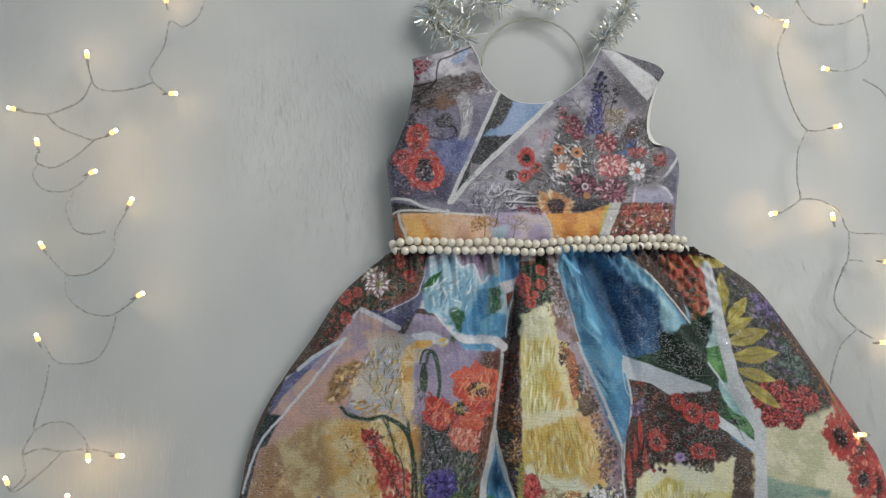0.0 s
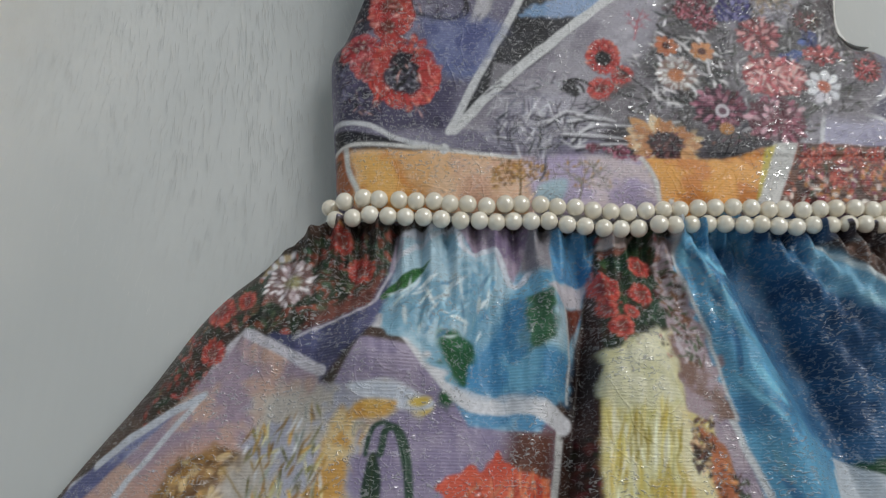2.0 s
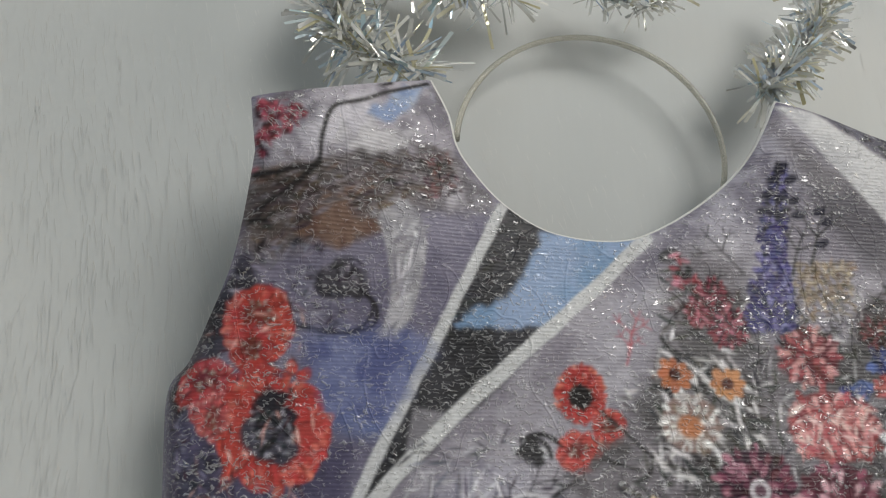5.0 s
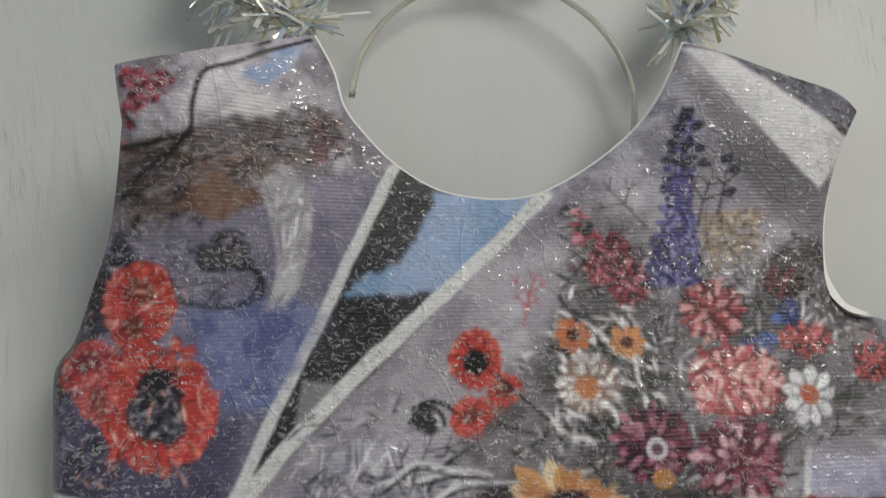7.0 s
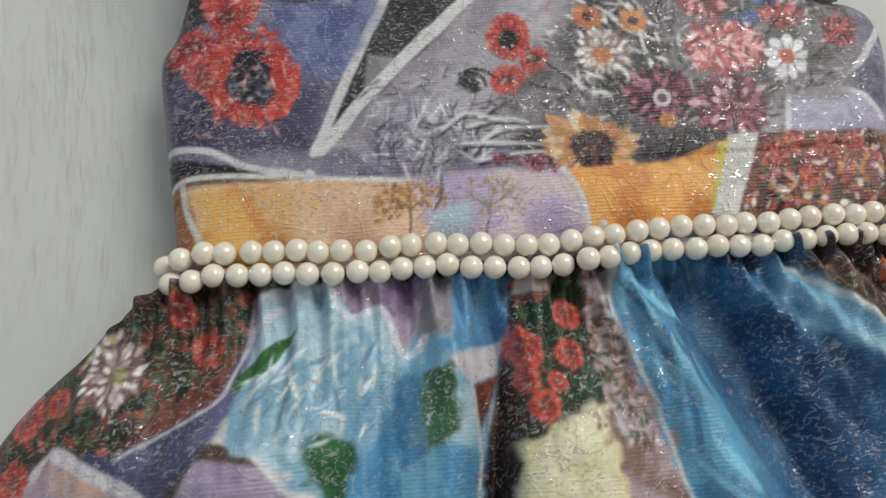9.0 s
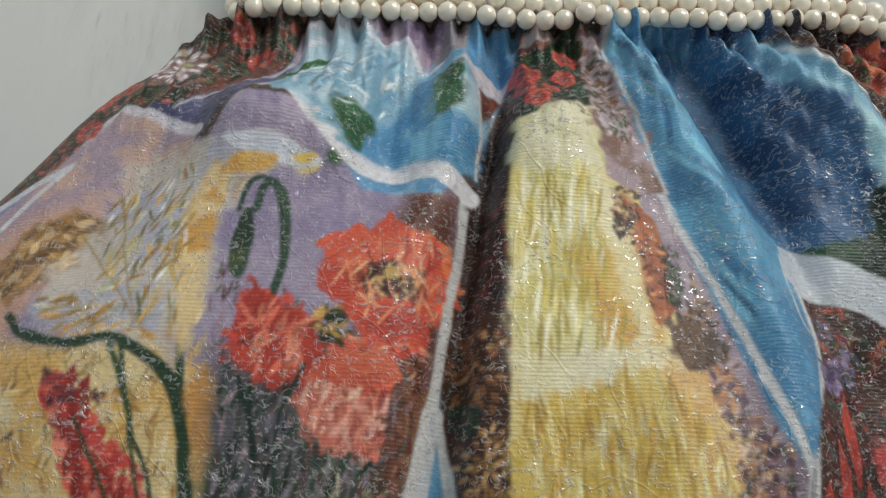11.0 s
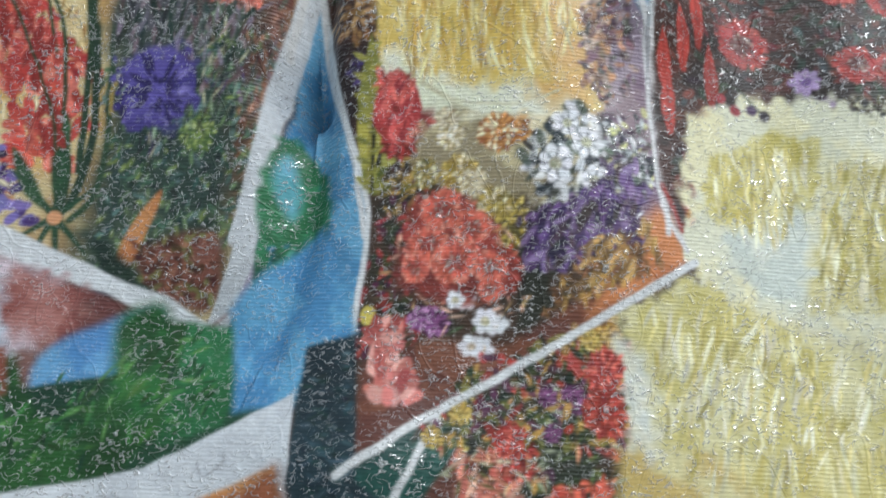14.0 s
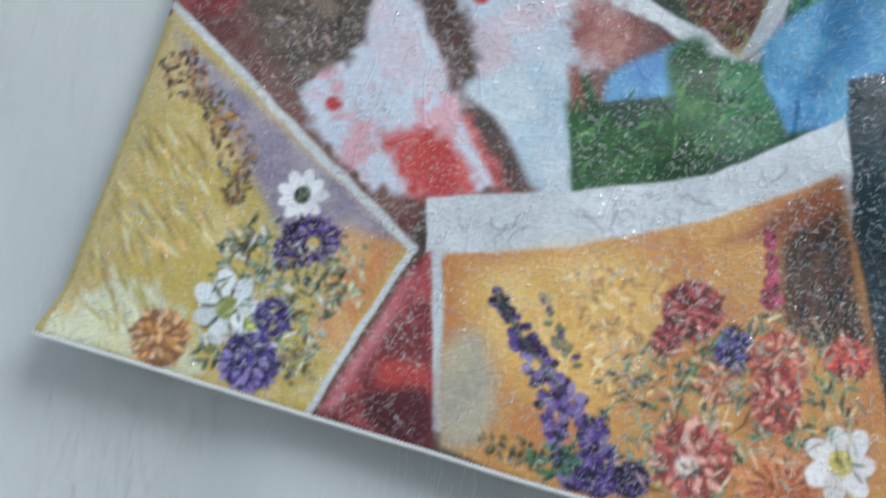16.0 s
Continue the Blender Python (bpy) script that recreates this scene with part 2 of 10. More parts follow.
def bodice_height(x, y):
    z = 20 + 27 * bump2(x, y, -15, 175, 52, 50) + 9 * bump2(x, y, 160, 190, 40, 40)
    z = z + 0.8 * np.sin(x * 0.06 + 0.04 * y) * np.sin(y * 0.07) + 0.35 * np.sin(x * 0.05 - y * 0.16 + np.sin(x * 0.03) * 2)
    z = z + 1.6 * np.exp(-((y - 10) / 7.0) ** 2) * np.sin(x * 0.21 + np.sin(x * 0.05))
    return z - 0.6 * np.exp(-((y - 36 - 0.006 * (x - 80)) / 1.2) ** 2)


def cloth_height(x, y):
    return np.where(y > 0, bodice_height(x, y), skirt_height(x, y))


# ---- helpers of this scene ----
def mesh_from(name, verts, faces, material, smooth_shade=True):
    me = bpy.data.meshes.new(name)
    me.from_pydata([tuple(v) for v in verts], [], [tuple(f) for f in faces])
    me.materials.append(material)
    if smooth_shade:
        me.shade_smooth()
    return me


def part(name, data, material=None, parent=None, label=""):
    """Links a mesh or bmesh as one object, under a thing or a part."""
    if isinstance(data, bmesh.types.BMesh):
        me = bpy.data.meshes.new(name)
        data.to_mesh(me)
        data.free()
        me.materials.append(material)
        me.shade_smooth()
        data = me
    ob = new(name, data)
    ob.parent = parent
    return tagged(ob, label)


def empty(name, x=0.0, y=0.0, z=0.0):
    ob = new(name)
    ob.location = (x, y, z)
    ob.empty_display_size = 0.02
    return ob


def tube(points, radius, sides=6, closed=False):
    """A bmesh tube along points, which are in metres."""
    bm = bmesh.new()
    pts = [Vector(p) for p in points]
    n = len(pts)
    rings = []
    for i, p in enumerate(pts):
        a, b = (pts[i - 1], pts[(i + 1) % n]) if closed else (pts[max(i - 1, 0)], pts[min(i + 1, n - 1)])
        d = (b - a).normalized()
        u = d.cross(Vector((0, 0, 1)))
        u = u.normalized() if u.length > 1e-6 else Vector((1, 0, 0))
        v = u.cross(d)
        r = radius[i] if isinstance(radius, (list, tuple)) else radius
        rings.append([bm.verts.new(p + (u * math.cos(k * math.tau / sides) + v * math.sin(k * math.tau / sides)) * r) for k in range(sides)])
    for i in range(n if closed else n - 1):
        a, b = rings[i], rings[(i + 1) % n]
        for k in range(sides):
            bm.faces.new((a[k], a[(k + 1) % sides], b[(k + 1) % sides], b[k]))
    if not closed:
        bm.faces.new(rings[0])
        bm.faces.new(rings[-1][::-1])
    bmesh.ops.recalc_face_normals(bm, faces=bm.faces)
    return bm


def box(x0, y0, z0, x1, y1, z1, bevel=0.0):
    bm = bmesh.new()
    bmesh.ops.create_cube(bm, size=1.0)
    bmesh.ops.scale(bm, vec=(x1 - x0, y1 - y0, z1 - z0), verts=bm.verts)
    bmesh.ops.translate(bm, vec=((x0 + x1) / 2, (y0 + y1) / 2, (z0 + z1) / 2), verts=bm.verts)
    if bevel:
        bmesh.ops.bevel(bm, geom=bm.edges[:], offset=bevel, segments=2, affect="EDGES")
    return bm


def flat(ob):
    ob.data.shade_flat()
    return ob


# ---- the room, closed round the view ----
def structure(name, bm, material, label, category):
    return flat(tagged(part(name, bm, material), label, category, kind="structure"))


structure("floor", box(-2.0, -1.8, -0.12, 2.0, 1.8, -0.02), BOARD, "pale wooden floor under the white fur rug", "floor")
structure("wall_north", box(-2.0, 1.8, -0.12, 2.0, 1.9, 2.4), PAINT, "plain white painted room wall", "wall")
structure("wall_south", box(-2.0, -1.9, -0.12, 2.0, -1.8, 2.4), PAINT, "plain white painted room wall", "wall")
structure("wall_east", box(2.0, -1.9, -0.12, 2.1, 1.9, 2.4), PAINT, "plain white painted room wall", "wall")
west = bmesh.new()
for y0, y1, z0, z1 in ((-1.9, -0.4, -0.12, 2.4), (1.1, 1.9, -0.12, 2.4), (-0.4, 1.1, -0.12, 0.8), (-0.4, 1.1, 2.1, 2.4)):
    piece = box(-2.1, y0, z0, -2.0, y1, z1)
    me = bpy.data.meshes.new("piece")
    piece.to_mesh(me)
    piece.free()
    west.from_mesh(me)
structure("wall_west", west, PAINT, "white painted room wall with a window opening", "wall")
structure("ceiling", box(-2.1, -1.9, 2.4, 2.1, 1.9, 2.5), PAINT, "plain white painted ceiling", "ceiling")


# ---- the white fur rug ----
def rug_height(x, y):
    """Soft unevenness of the rug, metres."""
    z = 0.007 * np.sin(x * 7 + 1.3 * np.sin(y * 5)) * np.sin(y * 6 + 1) + 0.002 * np.sin(x * 19 + y * 7)
    for at, w in ((-0.165, 0.05), (-0.03, 0.035), (0.02, 0.03)):
        s = x - at - (y + 0.5) * 0.28
        z = z + 0.009 * np.exp(-((y + 0.56) / 0.14) ** 2) * np.tanh(s / 0.008) * np.exp(-(s / w) ** 2)
    return z - 0.009


def fur_rug():
    rug = tagged(empty("fur_rug", 0, 0, 0), "white plush faux fur rug spread out flat", "rug")
    xs, ys = np.linspace(-1.5, 1.5, 301), np.linspace(-1.4, 1.4, 281)
    gx, gy = np.meshgrid(xs, ys)
    v = np.stack([gx, gy, rug_height(gx, gy)], -1).reshape(-1, 3)
    i = np.arange(len(xs) * len(ys)).reshape(len(ys), len(xs))
    f = np.stack([i[:-1, :-1], i[:-1, 1:], i[1:, 1:], i[1:, :-1]], -1).reshape(-1, 4)
    part("backing", mesh_from("backing", v, f, FUR_BASE), None, rug)
    rs = np.random.RandomState(5)
    n = 60000
    x, y = rs.uniform(-0.62, 0.62, n), rs.uniform(-0.56, 0.40, n)
    keep = ~((x > -0.0) & (x < 0.17) & (y > -0.36) & (y < 0.12))
    x, y = x[keep], y[keep]
    n = len(x)
    swirl = np.sin(x * 6 + 2 * np.sin(y * 4)) * 0.25 + rs.normal(0, 0.10, n) + 0.05
    l, w = rs.uniform(0.010, 0.022, n), rs.uniform(0.00008, 0.0002, n)
    dx, dy = np.sin(swirl), -np.cos(swirl)
    px, py = dy, -dx
    z = rug_height(x, y)
    up = rs.uniform(0.004, 0.022, n)
    rows = []
    for k, (s, lift, wide) in enumerate(((0, -0.001, 1), (0.5, 0.75, 0.8), (1.0, 0.62, 0.12))):
        cx, cy = x + dx * l * s, y + dy * l * s
        cz = z + (l * up * lift if k else -0.001)
        for q in (-1, 1):
            rows.append(np.stack([cx + px * w * wide * q, cy + py * w * wide * q, cz], -1))
    v = np.stack(rows, 1).reshape(-1, 3)
    b = np.arange(n)[:, None] * 6
    f = np.concatenate([b + np.array([[0, 1, 3, 2]]), b + np.array([[2, 3, 5, 4]])], 1).reshape(-1, 4)
    me = bpy.data.meshes.new("fur_pile")
    me.vertices.add(len(v)), me.loops.add(f.size), me.polygons.add(len(f))
    me.vertices.foreach_set("co", v.ravel())
    me.loops.foreach_set("vertex_index", f.ravel().astype(np.int32))
    me.polygons.foreach_set("loop_start", np.arange(0, f.size, 4, dtype=np.int32))
    me.update(calc_edges=True)
    me.materials.append(FUR_HAIR)
    me.shade_smooth()
    tagged(part("fur_pile", me, None, rug), kind="stuff")
    return rug


fur_rug()

# ---- the dress ----
STEP = 0.45  # millimetres between colour samples of the print
X0, X1, Y0, Y1 = -235.0, 430.0, -470.0, 205.0
GX, GY = np.meshgrid(np.arange(X0, X1, STEP), np.arange(Y0, Y1, STEP))
INK = np.zeros(GX.shape + (3,))
dice = np.random.RandomState(11)


def smooth_noise(shape, cell, seed):
    rs = np.random.RandomState(seed)
    h, w = shape
    g = rs.rand(int(h / cell) + 3, int(w / cell) + 3)
    yy, xx = np.arange(h) / cell, np.arange(w) / cell
    i, j = yy.astype(int), xx.astype(int)
    a, b = smooth(yy - i)[:, None], smooth(xx - j)[None]
    return (g[i][:, j] * (1 - a) + g[i + 1][:, j] * a) * (1 - b) + (g[i][:, j + 1] * (1 - a) + g[i + 1][:, j + 1] * a) * b


CLOUD = smooth_noise(GX.shape, 30, 1) * 0.5 + smooth_noise(GX.shape, 12, 2) * 0.3 + smooth_noise(GX.shape, 5, 3) * 0.2
GRAIN = smooth_noise(GX.shape, 3, 4) * 0.6 + smooth_noise(GX.shape, 1.6, 5) * 0.4
WARP_X = (smooth_noise(GX.shape, 7, 6) - 0.5) * 2.2
WARP_Y = (smooth_noise(GX.shape, 7, 7) - 0.5) * 2.2


def rgb(code):
    """A dye's linear colour from its everyday code."""
    c = np.array([int(code[i:i + 2], 16) / 255 for i in (0, 2, 4)])
    return np.where(c < 0.04045, c / 12.92, ((c + 0.055) / 1.055) ** 2.4)


def window(x0, x1, y0, y1):
    i0, i1 = int(max((y0 - Y0) / STEP, 0)), int(min((y1 - Y0) / STEP + 2, GX.shape[0]))
    j0, j1 = int(max((x0 - X0) / STEP, 0)), int(min((x1 - X0) / STEP + 2, GX.shape[1]))
    return (slice(i0, max(i1, i0)), slice(j0, max(j1, j0)))


def lay(s, cover, colour):
    INK[s] = INK[s] * (1 - cover[..., None]) + colour * cover[..., None]


def inside(x, y, poly):
    c = np.zeros(x.shape, bool)
    for (ax, ay), (bx, by) in zip(poly, np.roll(poly, -1, 0)):
        m = (ay > y) != (by > y)
        c ^= m & (x < (bx - ax) * (y - ay) / (by - ay + 1e-9) + ax)
    return c


def field(poly, one, two=None, soft=0.5, curve=0, mixing=3.0, wobble=0.0):
    """A patch of dye: two colours run into one another in clouds."""
    p = spline(poly, 6, True) if curve else np.array(poly, float)
    s = window(p[:, 0].min() - 4, p[:, 0].max() + 4, p[:, 1].min() - 4, p[:, 1].max() + 4)
    x, y = GX[s] + WARP_X[s] * wobble, GY[s] + WARP_Y[s] * wobble
    d = to_line(x, y, np.vstack([p, p[:1]]))[0]
    sd = np.where(inside(x, y, p), d, -d)
    cover = smooth(sd / (2 * soft) + 0.5)
    a = rgb(one)
    b = rgb(two or one)
    k = smooth((CLOUD[s] - 0.5) * mixing + 0.5)[..., None]
    tone = (0.92 + 0.16 * GRAIN[s])[..., None]
    lay(s, cover, (a * (1 - k) + b * k) * tone)


def stroke(points, wide, colour, taper=0.0, soft=0.45, curve=1, rough=0.0):
    """A painted or printed line."""
    p = spline(points, 5) if curve and len(points) > 2 else np.array(points, float)
    m = wide + 3
    s = window(p[:, 0].min() - m, p[:, 0].max() + m, p[:, 1].min() - m, p[:, 1].max() + m)
    x, y = GX[s] + WARP_X[s] * rough, GY[s] + WARP_Y[s] * rough
    if not x.size:
        return
    d, _, a = to_line(x, y, p)
    w = wide / 2 * (1 - taper * a)
    c = rgb(colour) if isinstance(colour, str) else colour
    lay(s, smooth((w - d) / (2 * soft) + 0.5), c * (0.85 + 0.3 * GRAIN[s])[..., None])


def dab(x, y, rx, ry, turn, colour, soft=0.35, cover=1.0):
    """One touch of the brush: a small oval."""
    r = max(rx, ry) + 1.5
    s = window(x - r, x + r, y - r, y + r)
    if not GX[s].size:
        return
    c, n = math.cos(turn), math.sin(turn)
    u, v = (GX[s] - x) * c + (GY[s] - y) * n, -(GX[s] - x) * n + (GY[s] - y) * c
    q = np.sqrt((u / rx) ** 2 + (v / ry) ** 2)
    lay(s, cover * smooth((1 - q) * min(rx, ry) / (2 * soft) + 0.5), colour)


def tint(code, vary=0.25):
    return np.clip(rgb(code) * (1 + dice.uniform(-vary, vary)) + dice.uniform(-0.015, 0.015, 3), 0.004, 0.95)


def poppy(x, y, r, colour="d2362a", heart="2a1f26", squash=1.0, turn=0.0, light="f09070"):
    """A poppy: broad overlapping petals with ruffled pale rims and dark veins, round a heart of stamens."""
    ct, st = math.cos(turn), math.sin(turn)

    def at(a, q):
        u, v = math.cos(a) * q, math.sin(a) * q * squash
        return x + u * ct - v * st, y + u * st + v * ct

    lobes = [dice.uniform(0.82, 1.12) for _ in range(7)]

    def reach(a):
        k = (a % math.tau) / math.tau * 7
        i = int(k)
        return lobes[i % 7] * (1 - k + i) + lobes[(i + 1) % 7] * (k - i) + 0.05 * math.sin(a * 13)

    for i in range(7):
        a = math.tau * (i + 0.5) / 7 + dice.uniform(-0.15, 0.15)
        px, py = at(a, r * 0.5 * reach(a))
        dab(px, py, r * 0.46, r * 0.40, a + turn, tint(colour, 0.2), 0.5)
    for i in range(70):
        a = dice.uniform(0, math.tau)
        px, py = at(a, r * reach(a) * dice.uniform(0.72, 0.95))
        dab(px, py, r * dice.uniform(0.06, 0.13), r * dice.uniform(0.05, 0.1), a + turn + dice.uniform(-0.6, 0.6), tint(light if dice.rand() < 0.4 else colour, 0.25), 0.35, 0.85)
    for i in range(44):
        a = dice.uniform(0, math.tau)
        px, py = at(a, r * dice.uniform(0.35, 0.75))
        dab(px, py, r * 0.16, r * 0.022 + 0.12, math.atan2(py - y, px - x), tint(colour, 0.1) * (0.45 if i % 2 else 1.3), 0.25, 0.7)
    dab(x, y, r * 0.38, r * 0.36 * squash, turn, tint(heart, 0.1), r * 0.1)
    for i in range(40):
        a = dice.uniform(0, math.tau)
        px, py = at(a, r * 0.46 * math.sqrt(dice.rand()))
        dab(px, py, r * 0.045 + 0.2, r * 0.03 + 0.2, a, tint(("b8a9a0", heart, heart, "8a5a4a")[i % 4]), 0.25)


def daisy(x, y, r, petal="efece6", heart="d9823a", n=12, dark="", squash=1.0):
    """Rayed flower: narrow petals round a button."""
    for i in range(n):
        a = math.tau * i / n + dice.uniform(-0.08, 0.08)
        k = r * dice.uniform(0.85, 1.05)
        dab(x + math.cos(a) * k * 0.6, y + math.sin(a) * k * 0.6 * squash, k * 0.42, k * 2.0 / n + 0.15, a, tint(petal, 0.14), 0.3)
    for i in range(n if dark else 0):
        a = math.tau * (i + 0.5) / n
        dab(x + math.cos(a) * r * 0.5, y + math.sin(a) * r * 0.5 * squash, r * 0.2, r * 0.04 + 0.15, a, tint(dark), 0.3)
    dab(x, y, r * 0.32, r * 0.32 * squash, 0, tint(heart, 0.1), 0.4)
    for i in range(10):
        a, q = dice.uniform(0, math.tau), r * 0.26 * math.sqrt(dice.rand())
        dab(x + math.cos(a) * q, y + math.sin(a) * q, r * 0.05 + 0.2, r * 0.05 + 0.2, 0, tint(heart, 0.6), 0.25)


def mum(x, y, r, colour, light, dark="", squash=1.0):
    """Full double flower: rings of small petals, darker between."""
    dab(x, y, r * 0.92, r * 0.92 * squash, 0, tint(dark or colour, 0.1), 0.7)
    for k in (0.92, 0.74, 0.56, 0.38, 0.2, 0.05):
        n = max(4, int(20 * k))
        for i in range(n):
            a = math.tau * i / n + dice.uniform(-0.2, 0.2)
            q = r * k * dice.uniform(0.85, 1.05)
            code = light if dice.rand() < 0.45 else colour
            if dark and dice.rand() < 0.2:
                code = dark
            dab(x + math.cos(a) * q, y + math.sin(a) * q * squash, r * 0.15, r * 0.07 + 0.12, a + dice.uniform(-0.3, 0.3), tint(code, 0.2), 0.3)


def spike(points, wide, colours, n=60, size=1.3):
    """Flower spike such as a lupin: florets thick at the foot, thin at the tip. Runs from foot to tip."""
    p = spline(points, 12) if len(points) > 2 else np.array([np.array(points[0]) * (1 - k) + np.array(points[1]) * k for k in np.linspace(0, 1, 20)])
    for i in range(n):
        k = dice.rand() ** 1.2
        q = p[int(k * (len(p) - 1))]
        w = wide * (1 - 0.75 * k) / 2
        off = dice.uniform(-1, 1)
        dab(q[0] + off * w, q[1] + dice.uniform(-1, 1), size * (1.1 - 0.5 * k), size * 0.6, 1.2 * off * -1 + math.pi / 2 + dice.uniform(-0.5, 0.5), tint(colours[dice.randint(len(colours))], 0.2), 0.3)


def touches(poly, n, colours, long=2.5, thick=0.7, turn=None, spread=0.6, vary=0.3, curve=0, cover=0.9):
    """Many touches of the brush inside a patch, in one run of direction (degrees) or any."""
    p = spline(poly, 6, True) if curve else np.array(poly, float)
    lo, hi = p.min(0), p.max(0)
    k = 0
    for _ in range(n * 8):
        x, y = dice.uniform(lo[0], hi[0]), dice.uniform(lo[1], hi[1])
        if not inside(np.array([x]), np.array([y]), p)[0]:
            continue
        a = dice.uniform(0, math.pi) if turn is None else radians(turn) + dice.normal(0, spread)
        dab(x, y, long * dice.uniform(0.5, 1.2), thick * dice.uniform(0.6, 1.3), a, tint(colours[dice.randint(len(colours))], vary), 0.3, cover)
        k += 1
        if k >= n:
            return


def leaf(x0, y0, x1, y1, wide, one, two=None):
    """A pointed petal or leaf from its foot to its tip, with a paler or darker midrib."""
    dx, dy = x1 - x0, y1 - y0
    n = math.hypot(dx, dy) + 1e-6
    nx, ny = -dy / n * wide / 2, dx / n * wide / 2
    side = [(x0 + dx * k + nx * w, y0 + dy * k + ny * w) for k, w in ((0, 0.3), (0.3, 0.9), (0.55, 1), (0.82, 0.5))]
    back = [(x0 + dx * k - nx * w, y0 + dy * k - ny * w) for k, w in ((0.82, 0.5), (0.55, 1), (0.3, 0.9), (0, 0.3))]
    field(side + [(x1, y1)] + back, one, two, 0.35, 0, 4)
    stroke([(x0, y0), (x0 + dx * 0.85, y0 + dy * 0.85)], max(0.35, wide * 0.07), tint(two or one, 0.2) * 0.6, 0.5, 0.3)


def twig(x, y, turn, long, wide, colour, depth=3, bend=0.5):
    """A branching twig."""
    a = radians(turn)
    ex, ey = x + math.cos(a) * long, y + math.sin(a) * long
    mx, my = (x + ex) / 2 + dice.uniform(-1, 1) * long * 0.08, (y + ey) / 2 + dice.uniform(-1, 1) * long * 0.08
    stroke([(x, y), (mx, my), (ex, ey)], wide, colour, 0.4, 0.3)
    if depth:
        for k in range(3):
            twig(ex, ey, turn + (k - 1) * 60 * bend + dice.uniform(-14, 14), long * dice.uniform(0.55, 0.75), wide * 0.72, colour, depth - 1, bend)


def scribble(poly, n, colour="8d8f98", wide=0.35):
    """Fine loose pencil lines."""
    p = np.array(poly, float)
    lo, hi = p.min(0), p.max(0)
    for _ in range(n):
        x, y, a = dice.uniform(lo[0], hi[0]), dice.uniform(lo[1], hi[1]), dice.uniform(0, 6)
        pts = []
        for _ in range(7):
            if inside(np.array([x]), np.array([y]), p)[0]:
                pts.append((x, y))
            a += dice.uniform(-1.1, 1.1)
            x, y = x + math.cos(a) * 2.6, y + math.sin(a) * 2.6
        if len(pts) > 2:
            stroke(pts, wide, colour, 0, 0.3)


# ---- the print of the fabric ----
# bodice: grounds
field([(-80, -3), (260, -3), (260, 204), (-80, 204)], "7d7890", "928da2", 1)
field([(-21.5, 168.1), (32.1, 188.7), (40.0, 164.6), (55.5, 145.9), (26.4, 140.5), (-4.3, 129.4), (-22.1, 135.3)], "bdb8c2", "7d7780", 3, 1, 4, 1.5)
field([(-21.0, 148.6), (7.8, 161.0), (33.2, 165.3), (39.9, 154.0), (26.4, 142.2), (-4.3, 129.4), (-23.9, 123.3)], "6d625f", "8d8488", 4, 1, 4, 2)
field([(-8.8, 167.1), (10.7, 176.3), (29.8, 177.8), (25.0, 166.5), (13.9, 156.1), (0.3, 159.1)], "d4d0d8", "bcb8c4", 1, 1, 3, 1)
field([(13.1, 170.5), (31.3, 185.9), (35.7, 173.1), (20.2, 165.7)], "8298c0", "b4c0d8", 2)
field([(-7.1, 133.8), (19.9, 137.5), (11.7, 131.1), (-4.3, 129.7)], "8f6f5c", "7a6458", 2, 1)
field([(22.4, 146.0), (26.4, 143.9), (31.4, 135.6), (30.4, 118.6), (22.8, 99.0), (17.8, 100.4), (21.2, 113.6), (19.0, 130.0), (16.7, 138.1)], "bfbcc2", "a3a0aa", 0.8, 1)
field([(-44.4, 85.3), (-27.2, 121.8), (-20.7, 123.3), (-21.0, 104.1), (-36.6, 88.3), (-37.2, 69.3)], "35333e", "5c586a", 2, 1, 3, 1)
field([(1.6, 100.6), (32.8, 100.1), (23.3, 73.8), (3.8, 77.6)], "6c7cac", "8a90b8", 4, 1)
field([(-44.9, 80.5), (-24.8, 68.9), (12.1, 70.9), (8.0, 46.2), (-41.2, 48.0)], "615c7a", "4d4962", 3)
touches([(-20.9, 150.0), (13.9, 155.3), (34.9, 163.8), (33.0, 148.0), (-4.3, 129.4), (-22.8, 126.4)], 160, ["4a4040", "6a5a56", "a09aa2", "3a343a", "8a7468"], 3, 0.5, 20, 0.5)
touches([(-21.2, 167.6), (-2.8, 169.1), (-13.4, 159.0), (-20.6, 148.5)], 70, ["a02840", "7a2030", "c05068", "4a2030"], 1.6, 0.7)
stroke([(19.1, 183.1), (3.2, 170.4), (-1.2, 159.8), (-2.1, 151.5), (-7.5, 149.2), (-21.1, 147.1)], 1.49, "2c272c", 0.2)
stroke([(-2.1, 151.5), (-14.7, 136.6), (-22.2, 134.6)], 1.53, "33302f", 0.3)
stroke([(-20.7, 146.8), (-3.2, 143.4), (10.7, 146.9), (33.1, 153.6)], 1.14, "4c3c36", 0.5)
stroke([(-1.7, 142.8), (18.6, 157.7), (33.2, 162.7)], 0.92, "5c463c", 0.5)
touches([(29.8, 159.6), (39.9, 161.0), (43.3, 148.9), (29.7, 145.9)], 60, ["5a4048", "3c343c", "8a6068"], 1.2, 0.5)
touches([(-27.1, 123.4), (-4.2, 130.9), (14.8, 123.4), (3.2, 100.6), (-25.9, 104.2)], 140, ["5a5668", "827e90", "3c3a48", "9a96a6"], 2, 0.5, 10)
dab(4.9, 118.5, 7.35, 5.22, 0.4, rgb("45414c"), 0.6)
touches([(-1.5, 121.7), (11.5, 121.7), (9.7, 113.6), (-0.0, 114.5)], 26, ["2c2a32", "6a6674"], 1, 0.4)
